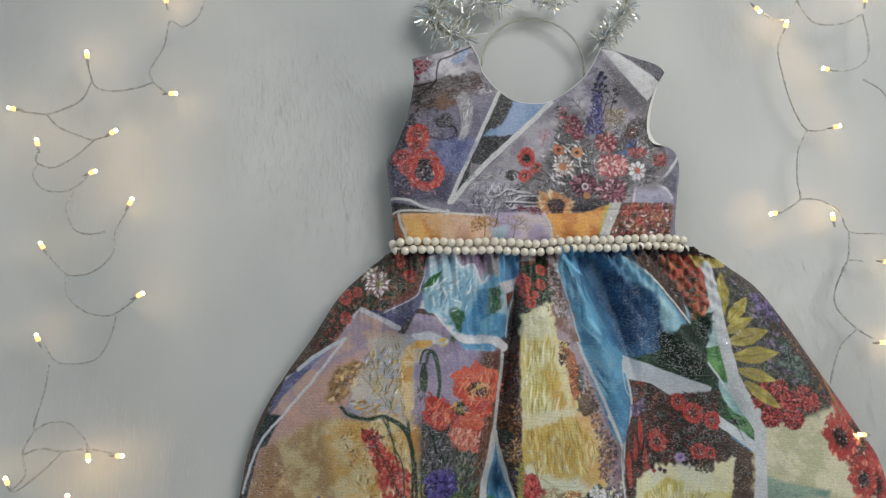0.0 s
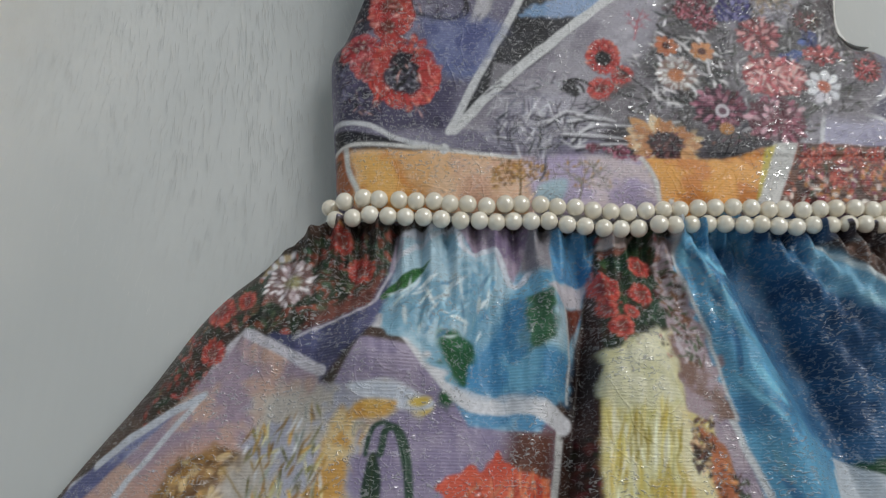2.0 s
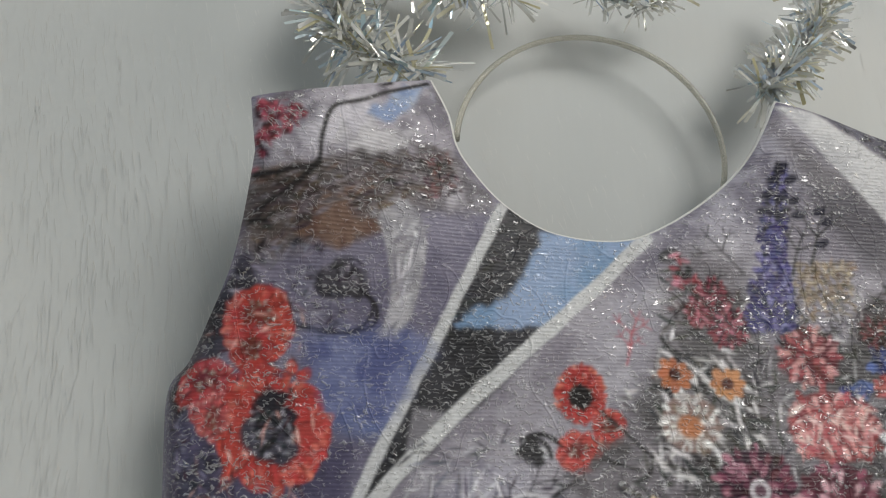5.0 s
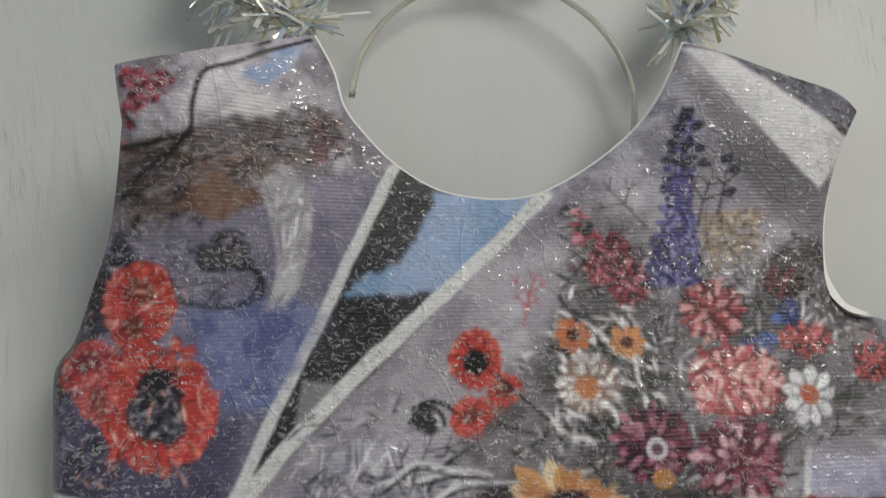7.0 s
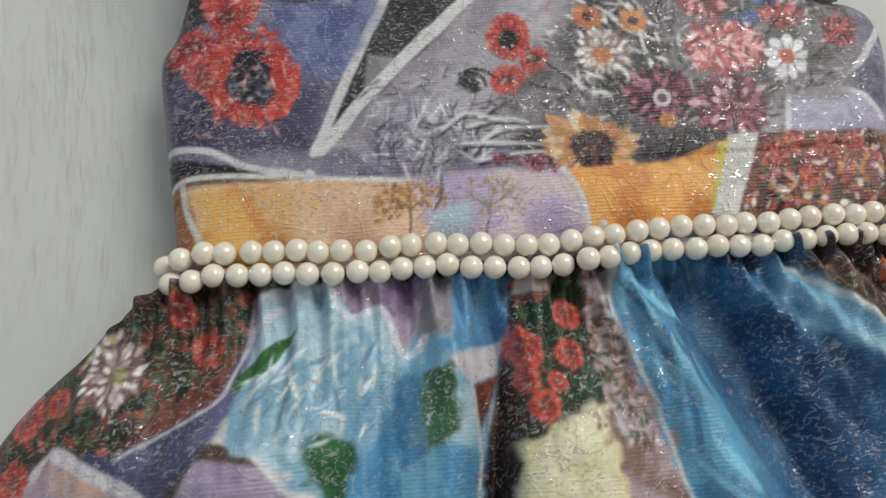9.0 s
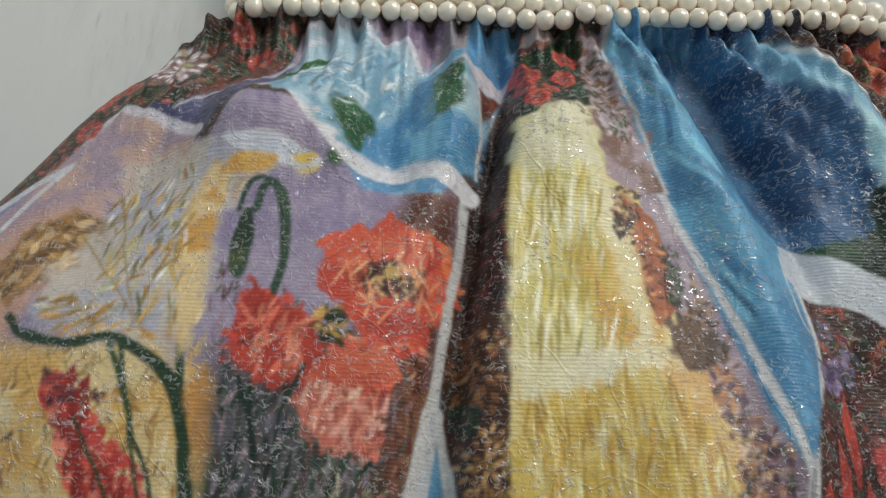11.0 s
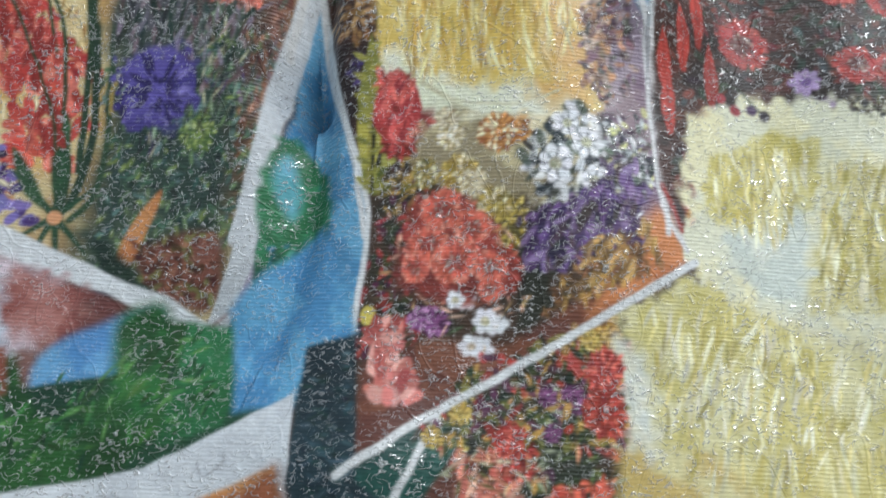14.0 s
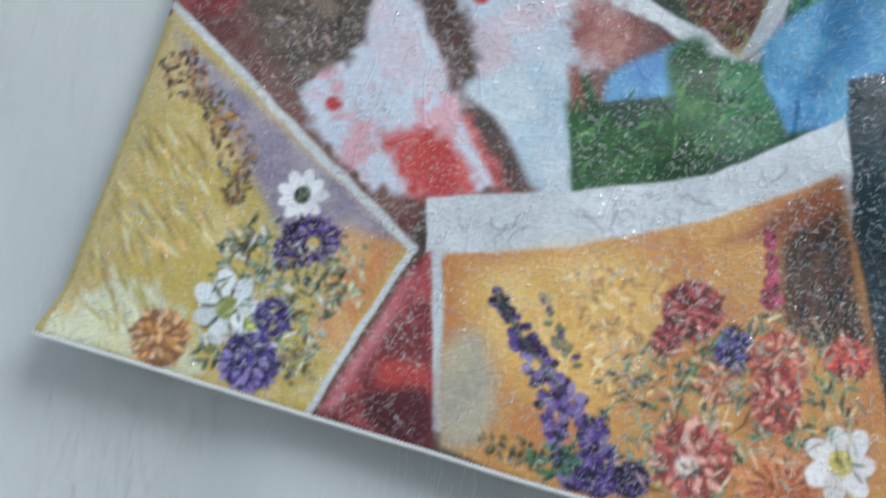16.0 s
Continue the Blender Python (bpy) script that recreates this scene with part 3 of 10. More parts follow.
stroke([(11.4, 116.5), (16.6, 112.0), (15.3, 105.4), (4.8, 102.5), (-6.5, 104.2)], 1.47, "302d36", 0.4)
poppy(-17.8, 104.1, 11.63, "c8402f", "7a2a2c", 0.95, 0.2, "e09080")
poppy(-33.3, 86.6, 9.23, "b83034", "5a2430", 0.8, 0.5, "d07078")
poppy(-30.0, 78.6, 7.06, "c04848", "8a3038", 1.3, 0.2, "e0a0a0")
poppy(-12.0, 74.1, 18.21, "cc4030", "2c2a34", 1.15, 0.4, "e8907c")
touches([(-19.0, 84.7), (-6.3, 86.0), (-3.9, 66.7), (-14.9, 63.9)], 60, ["2a2832", "45424e", "8a8894", "1c1a22"], 1.2, 0.5)
field([(-18.2, 86.3), (-7.6, 87.6), (-2.9, 75.4), (-6.6, 64.4), (-16.5, 64.0), (-21.5, 72.0)], "3c3844", "5c586a", 1.5, 1, 4, 2)
touches([(-19.0, 86.3), (-6.3, 86.8), (-3.3, 71.4), (-8.5, 63.7), (-18.2, 65.6)], 90, ["2a2832", "45424e", "9a98a4", "1c1a22", "6a6674"], 1.3, 0.45)
touches([(-44.3, 83.7), (-25.9, 114.0), (-4.9, 113.7), (2.2, 77.6), (-1.8, 52.6), (-35.7, 53.8)], 110, ["d8a8a0", "5a2024", "8c88a0", "3a3644", "e0b4ac"], 2.0, 0.3)
# the wedge between two white bands
field([(55.5, 147.7), (106.5, 137.7), (30.7, 62.4), (9.6, 46.2), (18.6, 66.0)], "3a3a40", "4c4b52", 1)
field([(69.2, 138.7), (102.9, 137.7), (73.8, 105.3), (41.3, 106.8), (37.9, 108.5), (56.7, 115.6), (66.1, 127.9)], "84a6ca", "9cb2d4", 1.2, 0, 3, 1)
field([(39.6, 103.4), (66.9, 105.9), (33.0, 76.8), (26.5, 76.9)], "34343a", "45444c", 1)
field([(28.9, 81.0), (48.6, 78.1), (26.6, 64.9), (27.3, 73.7)], "8d8a92", "a09ca4", 0.8)
touches([(55.5, 145.9), (67.8, 138.7), (46.4, 113.6), (37.9, 100.0), (26.5, 76.9), (18.6, 62.8)], 90, ["2a2a2e", "55545a", "48474e"], 2, 0.4, 0)
# right of the wedge
field([(106.5, 137.7), (153.2, 185.3), (225.6, 190.7), (205.9, 39.0), (11.1, 46.1)], "98929f", "b0abb6", 1.5)
field([(107.5, 138.6), (151.8, 180.3), (173.6, 163.5), (140.5, 139.9), (109.8, 114.9), (83.9, 99.1)], "8a8596", "b6b2c0", 4, 0, 4)
field([(148.1, 180.4), (173.6, 163.5), (205.0, 139.5), (190.3, 117.0), (166.7, 145.0)], "74707a", "87828a", 5, 0, 4)
field([(110.5, 127.6), (138.6, 140.0), (131.3, 98.2), (90.3, 85.4), (66.2, 77.6)], "c6c2cc", "a9a4b0", 5, 1)
field([(151.5, 186.4), (164.5, 184.2), (210.1, 157.5), (195.3, 138.7), (173.4, 161.6)], "d8d7da", "c8c7cc", 0.8)
field([(162.8, 186.2), (190.6, 184.5), (217.8, 165.9), (208.0, 157.4), (188.7, 171.1)], "6e6c7c", "34323c", 0.8, 0, 5)
touches([(165.3, 183.3), (190.0, 179.4), (210.7, 161.5), (204.1, 160.1), (184.9, 173.9)], 30, ["24222a", "8a8896"], 2.4, 0.5, -35, 0.3)
touches([(109.0, 105.8), (142.7, 123.2), (187.9, 126.4), (205.6, 96.6), (203.5, 62.0), (171.5, 40.3), (104.4, 42.7), (88.8, 59.0), (98.6, 81.8)], 520, ["46444a", "6a666c", "3a363c", "8c8482", "5c5a52", "b8b4ba", "2c2a30"], 2.0, 0.6)
touches([(83.1, 77.2), (147.3, 97.8), (149.7, 60.3), (104.8, 47.4), (71.9, 51.6)], 130, ["2e2e32", "d0ced2", "4a4c44", "c4c2c6", "1f1f24"], 3.0, 0.5, -30, 0.6)
field([(170.7, 113.4), (194.7, 120.7), (210.8, 94.7), (207.8, 78.9), (185.6, 86.4)], "38343a", "55484c", 3, 1, 4, 2)
stroke([(61.8, 72.4), (66.9, 74.0), (72.7, 72.2), (77.5, 67.4)], 1.50, "2a282e", 0.3)
dab(64.6, 68.6, 3.33, 4.33, 0.6, rgb("2c2a30"))
stroke([(108.9, 104.9), (111.9, 98.6), (117.0, 95.9)], 1.60, "2c2a2e", 0.4)
stroke([(86.7, 82.1), (97.9, 70.1), (106.0, 64.9)], 1.02, "2c2c2c", 0.4)
stroke([(114.9, 91.6), (117.5, 81.2), (123.9, 76.0)], 1.05, "34342e", 0.4)
stroke([(130.0, 84.3), (132.3, 74.0), (129.5, 64.2)], 1.05, "34342e", 0.4)
twig(96.1, 98.9, 80, 7.01, 0.88, "c06070", 2, 0.9)
twig(135.8, 127.0, 130, 9.08, 0.91, "3c3a40", 2, 0.8)
twig(160.1, 130.4, 75, 10.35, 1.13, "3a383c", 2, 0.8)
touches([(152.6, 130.4), (173.5, 132.2), (172.6, 113.4), (152.1, 110.1)], 130, ["a08a70", "6f6050", "8a7a66", "c0b098"], 1.3, 0.5)
spike([(143.0, 108.6), (146.1, 130.5), (151.5, 163.8)], 19.47, ["2c2956", "3c3876", "5c569a", "443c80", "8a86b8"], 300, 1.5)
spike([(148.7, 139.8), (151.5, 166.5)], 11.07, ["2a2644", "1f1c34"], 26, 1.3)
mum(124.8, 112.7, 13.32, "a03a4c", "cc8090", "4c2430", 0.85)
mum(117.5, 123.8, 6.29, "a84858", "d090a0", "402028")
mum(154.5, 98.5, 11.14, "bc5860", "e8b4b4", "6a2830")
mum(182.6, 90.0, 8.93, "b03238", "cc5a5c", "4a1c24")
mum(203.5, 85.1, 8.33, "b02c34", "d86460", "4a1c24")
mum(159.1, 76.7, 17.45, "c06a72", "ecc0c0", "8a3038", 0.8)
daisy(183.2, 73.2, 10.56, "e6e4ea", "d0783a", 12)
mum(132.3, 57.6, 12.68, "86405c", "c88ca0", "401828")
dab(132.7, 58.1, 2.71, 2.71, 0, rgb("e0dce0"))
mum(156.8, 52.8, 14.82, "a05a70", "e0b8c4", "5c2434", 0.95)
poppy(80.4, 86.9, 8.55, "c43228", "281c20", 1.1)
poppy(79.3, 68.2, 7.05, "c83a30", "7a2420", 0.8, 0.5)
poppy(88.9, 75.3, 6.10, "cc4034", "8a2a26", 0.8, -0.5)
mum(111.9, 76.3, 10.57, "d4d0d2", "ece8ea", "8a7a74")
dab(112.8, 76.3, 4.09, 4.09, 0, rgb("d08a50"), 0.8)
daisy(110.0, 92.2, 6.99, "cc7c3a", "5a2c1c", 8)
daisy(127.4, 90.1, 6.69, "d09a62", "8a4a28", 8)
touches([(109.3, 109.4), (142.7, 123.2), (187.3, 122.6), (204.8, 93.0), (203.5, 62.0), (171.8, 41.8), (104.5, 44.2), (75.4, 56.3), (73.0, 79.1), (99.0, 88.5)], 520, ["3a3a3c", "d4d0d4", "2a2c2a", "54584c", "1f2022", "b8b2b4", "6a4a50"], 2.3, 0.32, None, 0.6, 0.25)
touches([(90.3, 85.4), (110.2, 98.6), (120.3, 74.4), (99.3, 65.1)], 60, ["dcd8dc", "e4e0e2", "2c2c2e"], 3.0, 0.5, -40, 0.6)
dab(112.2, 132.1, 3.98, 2.17, 0.3, rgb("2c3036"))
stroke([(56.7, 146.6), (39.6, 110.2), (23.3, 77.0), (8.8, 45.4)], 3.56, "d3d3d6", 0, 0.4, 0)
stroke([(104.9, 138.1), (79.3, 113.4), (47.9, 85.5), (25.0, 62.6), (11.1, 46.1)], 4.55, "d6d6d8", 0, 0.4, 0)
# foot of the bodice
field([(-43.0, 47.4), (-13.8, 40.6), (6.2, 36.7), (6.2, 33.9), (-42.1, 37.3)], "24242e", "34323e", 0.6)
touches([(26.2, 69.8), (62.9, 74.9), (83.8, 60.3), (76.0, 43.5), (47.8, 37.1), (24.5, 38.1)], 150, ["c6c6ce", "8a8a98", "5a5a66", "3a3a44", "dcdce2"], 2.6, 0.4, 10, 0.7)
twig(43.9, 37.2, 110, 8.80, 0.78, "44424c", 3, 0.7)
twig(60.9, 52.7, 60, 7.98, 0.80, "3a3840", 2, 0.7)
stroke([(60.2, 68.1), (64.7, 72.5), (68.6, 71.2), (70.3, 67.7)], 1.42, "2a282e")
stroke([(77.7, 60.6), (69.0, 54.4), (62.2, 44.3), (55.8, 38.5)], 1.22, "32323a", 0.2)
stroke([(83.3, 55.9), (72.8, 51.1), (65.8, 40.0)], 1.21, "d8d8de", 0.2)
field([(82.7, 49.5), (118.1, 58.0), (162.4, 49.0), (161.1, 41.5), (130.9, 33.6), (83.0, 34.5)], "34303a", "504650", 2, 1, 4, 2)
touches([(118.5, 45.2), (164.8, 51.1), (162.9, 40.3), (124.8, 33.9)], 70, ["2c2c44", "6a3a48", "3a4a38", "8a6a60"], 1.6, 0.5)
field([(180.9, 61.6), (202.9, 60.3), (217.0, 48.0), (214.8, 39.2), (177.2, 42.5)], "b4b0c8", "9a96b4", 0.8)
stroke([(176.8, 42.3), (180.8, 61.2), (196.7, 60.3), (208.2, 56.3), (214.2, 47.1)], 2.02, "d8d8de", 0, 0.4, 0)
field([(199.0, 63.0), (224.0, 86.9), (219.7, 50.1), (210.3, 56.2)], "66647c", "8a88a0", 0.8)
stroke([(198.5, 61.1), (209.2, 69.1), (224.0, 86.9)], 2.67, "d2d2d8", 0, 0.4, 0)
stroke([(-42.9, 50.5), (-27.0, 47.9), (-13.8, 41.5), (6.2, 36.7)], 2.47, "cfcfd4", 0, 0.4)
daisy(106.1, 39.4, 18.01, "e6c694", "5c3438", 20, "b87a4a")
mum(106.4, 38.9, 7.60, "5a343a", "8a5a50", "34181e")
daisy(106.4, 38.9, 4.00, "4a2c34", "2c1c22", 8)
# waistband
field([(-42.2, 36.4), (-34.6, 37.8), (-27.3, 11.7), (-40.0, 10.6)], "4a4c40", "b06c34", 1, 0, 5)
field([(-35.7, 36.1), (-15.8, 36.3), (16.7, 35.4), (47.6, 33.7), (49.2, 4.6), (8.0, 5.0), (-31.2, 10.3), (-32.0, 25.9)], "e2b478", "e4c2a0", 1, 0, 3)
field([(-33.8, 32.9), (-15.8, 33.6), (-8.4, 19.9), (8.0, 5.0), (-29.2, 8.1), (-30.6, 25.7)], "d8942c", "e8b85c", 4, 1, 4, 1)
field([(39.8, 34.2), (65.5, 36.0), (94.8, 34.0), (101.9, 14.3), (98.9, 4.8), (45.5, 6.8)], "c0b0d0", "d6c6cc", 3)
field([(9.0, 32.7), (39.7, 33.3), (46.0, 12.7), (15.4, 6.8)], "e4c0a0", "dcb094", 3)
touches([(9.0, 33.7), (47.5, 32.9), (49.5, 8.7), (15.4, 6.8)], 60, ["e8d0b8", "d0a888", "c8b4b0"], 2.5, 0.4, 20)
touches([(83.3, 37.7), (99.3, 37.7), (96.4, 31.3), (80.9, 33.6)], 36, ["a04868", "c07890", "6a3848"], 1.4, 0.6)
twig(39.2, 11.7, 85, 11.07, 1.15, "8a6a2c", 3, 0.8)
touches([(27.8, 27.7), (35.8, 32.5), (53.1, 30.4), (52.4, 21.2), (42.9, 22.7), (27.3, 17.4)], 150, ["b8862c", "d0a450", "8a6424"], 1.0, 0.5)
twig(64.9, 11.0, 80, 10.43, 0.95, "8a8270", 3, 0.8)
touches([(59.2, 32.1), (74.9, 33.0), (81.4, 20.2), (63.7, 18.3)], 80, ["9a9484", "b8a89a", "c89a50"], 0.9, 0.4)
stroke([(52.1, 36.8), (50.9, 26.4), (48.6, 22.4)], 0.98, "5a5a66")
field([(48.5, 20.4), (60.4, 23.7), (57.4, 11.9), (47.8, 10.8)], "b4ccd8", "d0d8dc", 1.5, 1)
field([(94.7, 33.6), (131.1, 34.7), (157.3, 43.3), (146.9, 9.6), (101.0, 7.4), (101.1, 22.6)], "de9426", "ecae38", 0.7, 0, 4)
stroke([(156.8, 42.9), (148.9, 26.2), (143.8, 10.1)], 3.26, "c4b42c", 0, 0.8, 0)
stroke([(94.4, 34.1), (98.6, 25.9), (100.9, 14.4), (100.6, 6.5)], 1.97, "d8d4d4", 0, 0.4)
field([(163.4, 43.3), (215.4, 41.4), (208.5, 10.1), (150.4, 9.1)], "a85c3c", "7c4436", 0.8)
touches([(164.3, 42.4), (215.3, 41.0), (208.7, 12.1), (153.0, 12.0)], 240, ["c04434", "d8745a", "5a3030", "a03a66", "3c4a30", "e0a090", "c88a40"], 1.4, 0.8)
mum(168.6, 32.4, 5.26, "c8543c", "e89078", "6a2c24")
mum(180.9, 36.6, 4.88, "b83c34", "e08070", "5a2420")
stroke([(159.3, 39.7), (154.0, 25.9), (147.2, 9.6)], 8.50, "d6d4d4", 0, 0.4, 0)
stroke([(-41.8, 37.1), (-34.6, 38.6), (-13.8, 38.1), (16.7, 35.4), (39.8, 33.9)], 1.87, "d8d6d4", 0, 0.4)
stroke([(-37.0, 36.5), (-35.2, 27.1), (-31.1, 17.9), (-29.7, 11.1)], 2.43, "d6d6d4", 0, 0.4)
stroke([(6.2, 35.5), (6.9, 37.4)], 3.83, "d6d6d8", 0, 0.4, 0)
# skirt: ground
field([(-234, 2), (429, 2), (429, -469), (-234, -469)], "6a5448", "50463e", 1)
# right flank
field([(163.1, -1.5), (223.6, 0.2), (266.2, -15.3), (290.6, -37.3), (405.4, -224.9), (399.8, -282.4), (262.2, -276.4), (274.1, -181.4), (231.7, -81.6)], "55463e", "4a4450", 1)
field([(250.1, -20.1), (290.8, -34.8), (343.1, -109.5), (405.4, -224.9), (404.1, -234.5), (349.0, -154.4), (290.1, -103.1)], "48424e", "5c4c4a", 2, 0, 4)
touches([(166.5, -4.8), (229.9, -5.5), (260.3, -21.4), (232.0, -61.5), (208.8, -40.4)], 180, ["a83a2c", "c85c40", "3c3a2c", "6a4030", "d08868", "4a5a38"], 1.8, 0.9)
field([(220.2, -6.1), (258.1, -12.2), (246.8, -18.8), (226.9, -15.6)], "b4a244", "d0c470", 0.8)
touches([(260.0, -26.5), (289.6, -42.5), (337.9, -109.3), (359.7, -154.8), (323.4, -143.7), (291.3, -93.1), (272.5, -52.4)], 260, ["4a4668", "5c4a48", "3a4a44", "6a6880", "8a6a4c", "343038"], 1.6, 0.7)
field([(270.3, -161.8), (349.0, -154.4), (406.6, -215.3), (399.8, -282.4), (267.1, -276.6)], "d4ccac", "c4be90", 3, 0, 3, 2)
field([(274.3, -215.2), (342.7, -227.4), (402.3, -248.7), (399.8, -282.4), (269.6, -276.7)], "88a498", "a8b8a0", 2)
touches([(277.2, -127.5), (329.9, -129.1), (349.0, -154.4), (305.9, -172.7), (280.9, -162.2)], 130, ["a02c2c", "c04440", "6a2428", "d86a5c"], 2.0, 1.2)
poppy(366.6, -172.4, 31.37, "b0322a", "3a2024", 1.4, 0.6)
poppy(381.0, -214.5, 25.59, "b83a30", "3a2024", 1.0)
touches([(314.9, -63.3), (362.2, -130.0), (340.7, -129.4), (303.0, -83.3)], 60, ["c08a3c", "8a6a3c", "b85c34"], 2.2, 0.7, -50)
stroke([(265.3, -104.9), (259.7, -62.2), (254.8, -21.4)], 12.69, "b4a440", 0.75, 0.5, 1, 0.8)
stroke([(265.3, -104.9), (266.1, -72.4), (277.3, -41.2)], 12.69, "a89a38", 0.75, 0.5, 1, 0.8)
stroke([(265.3, -104.9), (278.8, -77.8), (283.2, -52.6)], 10.57, "9a9034", 0.75, 0.5, 1, 0.8)
stroke([(265.3, -104.9), (280.7, -87.8), (295.5, -82.1)], 13.74, "b8a844", 0.75, 0.5, 1, 0.8)
stroke([(265.3, -104.9), (282.1, -102.9), (303.4, -103.4)], 11.63, "a89838", 0.75, 0.5, 1, 0.8)
stroke([(265.3, -104.9), (280.6, -117.7), (300.7, -117.3)], 12.69, "b4a23c", 0.75, 0.5, 1, 0.8)
stroke([(265.3, -104.9), (277.2, -127.5), (297.4, -143.0)], 11.63, "b09c38", 0.75, 0.5, 1, 0.8)
stroke([(265.3, -104.9), (255.0, -82.2), (238.4, -33.8)], 10.57, "9a9038", 0.75, 0.5, 1, 0.8)
touches([(255.0, -82.2), (282.4, -62.7), (289.7, -108.1), (271.9, -127.3)], 60, ["c8bc60", "8a8030", "d4c878"], 3, 0.5)
# blue fan between the pleats, with the shade of its valley painted in
field([(100.8, -3.3), (166.5, -4.8), (199.6, -24.8), (231.7, -81.6), (285.1, -177.0), (268.7, -181.1), (161.7, -99.8), (154.7, -176.1), (132.2, -123.0), (111.7, -59.3)], "3c86b0", "5aa2ca", 1)
field([(176.6, -7.6), (199.3, -19.8), (232.1, -76.5), (253.1, -122.0), (230.0, -116.2), (206.2, -81.2), (182.9, -41.0)], "86bad0", "62a4c4", 3, 1)
# dark stripe along the valley: fold shade put into the dye
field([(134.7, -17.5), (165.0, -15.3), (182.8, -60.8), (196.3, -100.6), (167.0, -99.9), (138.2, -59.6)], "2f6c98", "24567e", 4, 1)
field([(182.3, -83.0), (222.2, -91.4), (257.4, -127.0), (277.1, -176.6), (225.0, -140.7), (195.9, -120.3)], "1c4630", "2c6440", 2, 1, 4, 1)
field([(233.6, -111.4), (257.4, -127.0), (272.9, -161.9), (252.5, -146.8)], "88bcca", "a4ccd0", 2, 1)
touches([(182.5, -80.5), (231.6, -106.5), (269.5, -171.5), (195.9, -125.3)], 90, ["163a28", "34684a", "24503c"], 3, 0.6, -40, 0.4)
touches([(105.4, -8.6), (143.3, -8.3), (146.1, -118.4), (128.9, -98.9)], 60, ["6cb0d4", "8cc4dc", "3c84b0"], 4, 0.6, -70, 0.3)
field([(105.2, 7.6), (136.9, 10.9), (152.8, -36.5), (162.4, -85.9), (163.8, -135.5), (151.7, -170.1), (140.5, -138.6), (118.4, -79.9)], "3f8cba", "62a8cc", 1)
# same valley shade laid into the dye again, darker and softer edged
field([(136.9, 10.9), (167.8, 13.5), (172.9, -60.1), (193.1, -102.0), (161.4, -94.7), (153.0, -40.4)], "205078", "2f6a98", 5)
field([(164.6, -12.9), (215.8, -15.2), (232.4, -71.8), (206.8, -55.5), (175.1, -37.6)], "6cacc8", "90c2d4", 4, 1)
field([(190.6, -79.2), (240.1, -73.4), (223.4, -118.4), (193.3, -100.0)], "1a3f30", "285a3c", 4)
touches([(108.6, 2.9), (141.0, 5.2), (160.8, -136.4), (147.1, -157.9), (116.5, -58.7)], 110, ["7cbcd8", "3a80ac", "58a0c8"], 5, 0.7, -62, 0.25)
field([(121.7, -139.1), (128.3, -136.4), (133.3, -152.5), (126.0, -150.4)], "c0c0b0")
field([(225.4, -77.4), (242.5, -59.3), (259.9, -116.2), (239.3, -106.7)], "3f7c48", "5c9458", 0.8)
stroke([(243.6, -15.6), (254.0, -62.1), (263.4, -102.4), (276.1, -152.2), (278.4, -181.6), (268.1, -276.6)], 10.79, "cfd2d4", 0, 0.4, 0)
stroke([(234.3, -61.6), (226.9, -81.5)], 2.38, "cfd2d4", 0, 0.4, 0)
# painting of red flowers, right of the middle
field([(158.0, -108.7), (191.1, -117.0), (226.7, -130.7), (257.6, -140.9), (234.6, -237.6), (158.7, -241.0), (156.1, -184.9)], "624238", "483434", 1)
touches([(160.0, -115.9), (226.6, -132.7), (239.5, -168.0), (202.7, -180.0), (165.8, -207.9), (158.8, -198.4)], 420, ["a83028", "5a2824", "c84c38", "3a4a38", "6a3c40", "c87848", "5a7060", "2c2426", "8a4a6a"], 2.4, 1.0)
touches([(156.7, -122.1), (170.4, -122.1), (184.9, -152.5), (175.3, -149.3)], 90, ["6a5a86", "8a7aa6", "4a5a5a", "9a9080"], 1.5, 0.6)
spike([(166.7, -197.4), (167.7, -167.9), (163.6, -148.7)], 12.56, ["c0402c", "e0683c", "a83028"], 60, 2.2)
spike([(175.1, -196.2), (174.7, -174.0), (174.7, -153.6)], 10.52, ["c83830", "e05a48", "8a2c28"], 50, 2.2)
mum(187.9, -172.5, 10.88, "c85a3c", "e08a60", "7a3028")
mum(173.2, -162.4, 8.94, "4a6a7a", "8aa0a0", "3a4a50")
mum(206.4, -138.3, 9.03, "a82c30", "d05a50", "4a1c20")
mum(213.3, -163.0, 9.37, "a02c30", "cc5048", "4a1c20")
mum(218.4, -142.6, 7.25, "8a2c38", "c06068", "401820")
daisy(208.0, -189.4, 6.26, "a88ac0", "5a3a78", 9)
# cream and yellow cloths right of the middle
field([(164.5, -253.8), (158.1, -223.6), (171.0, -199.8), (189.4, -194.4), (203.3, -194.9), (253.3, -185.2), (230.2, -331.0), (136.9, -335.1), (145.9, -292.7), (141.3, -268.7)], "e2dcb0", "dad6b8", 1.5, 0, 3, 2)
field([(166.2, -241.1), (173.8, -217.0), (190.7, -203.2), (210.7, -205.5), (208.7, -230.1), (200.1, -263.1), (180.9, -261.9)], "d2c468", "ded48c", 1.5, 0, 4, 2)
field([(213.5, -213.2), (226.5, -211.8), (249.0, -214.9), (240.2, -269.3), (202.1, -259.5)], "ccc270", "d8d090", 1.5, 0, 4, 2)
field([(148.1, -264.1), (161.9, -255.7), (180.6, -264.5), (218.7, -277.9), (237.7, -285.7), (230.2, -331.0), (153.5, -334.4)], "cfc474", "dcd498", 2, 0, 4, 2)
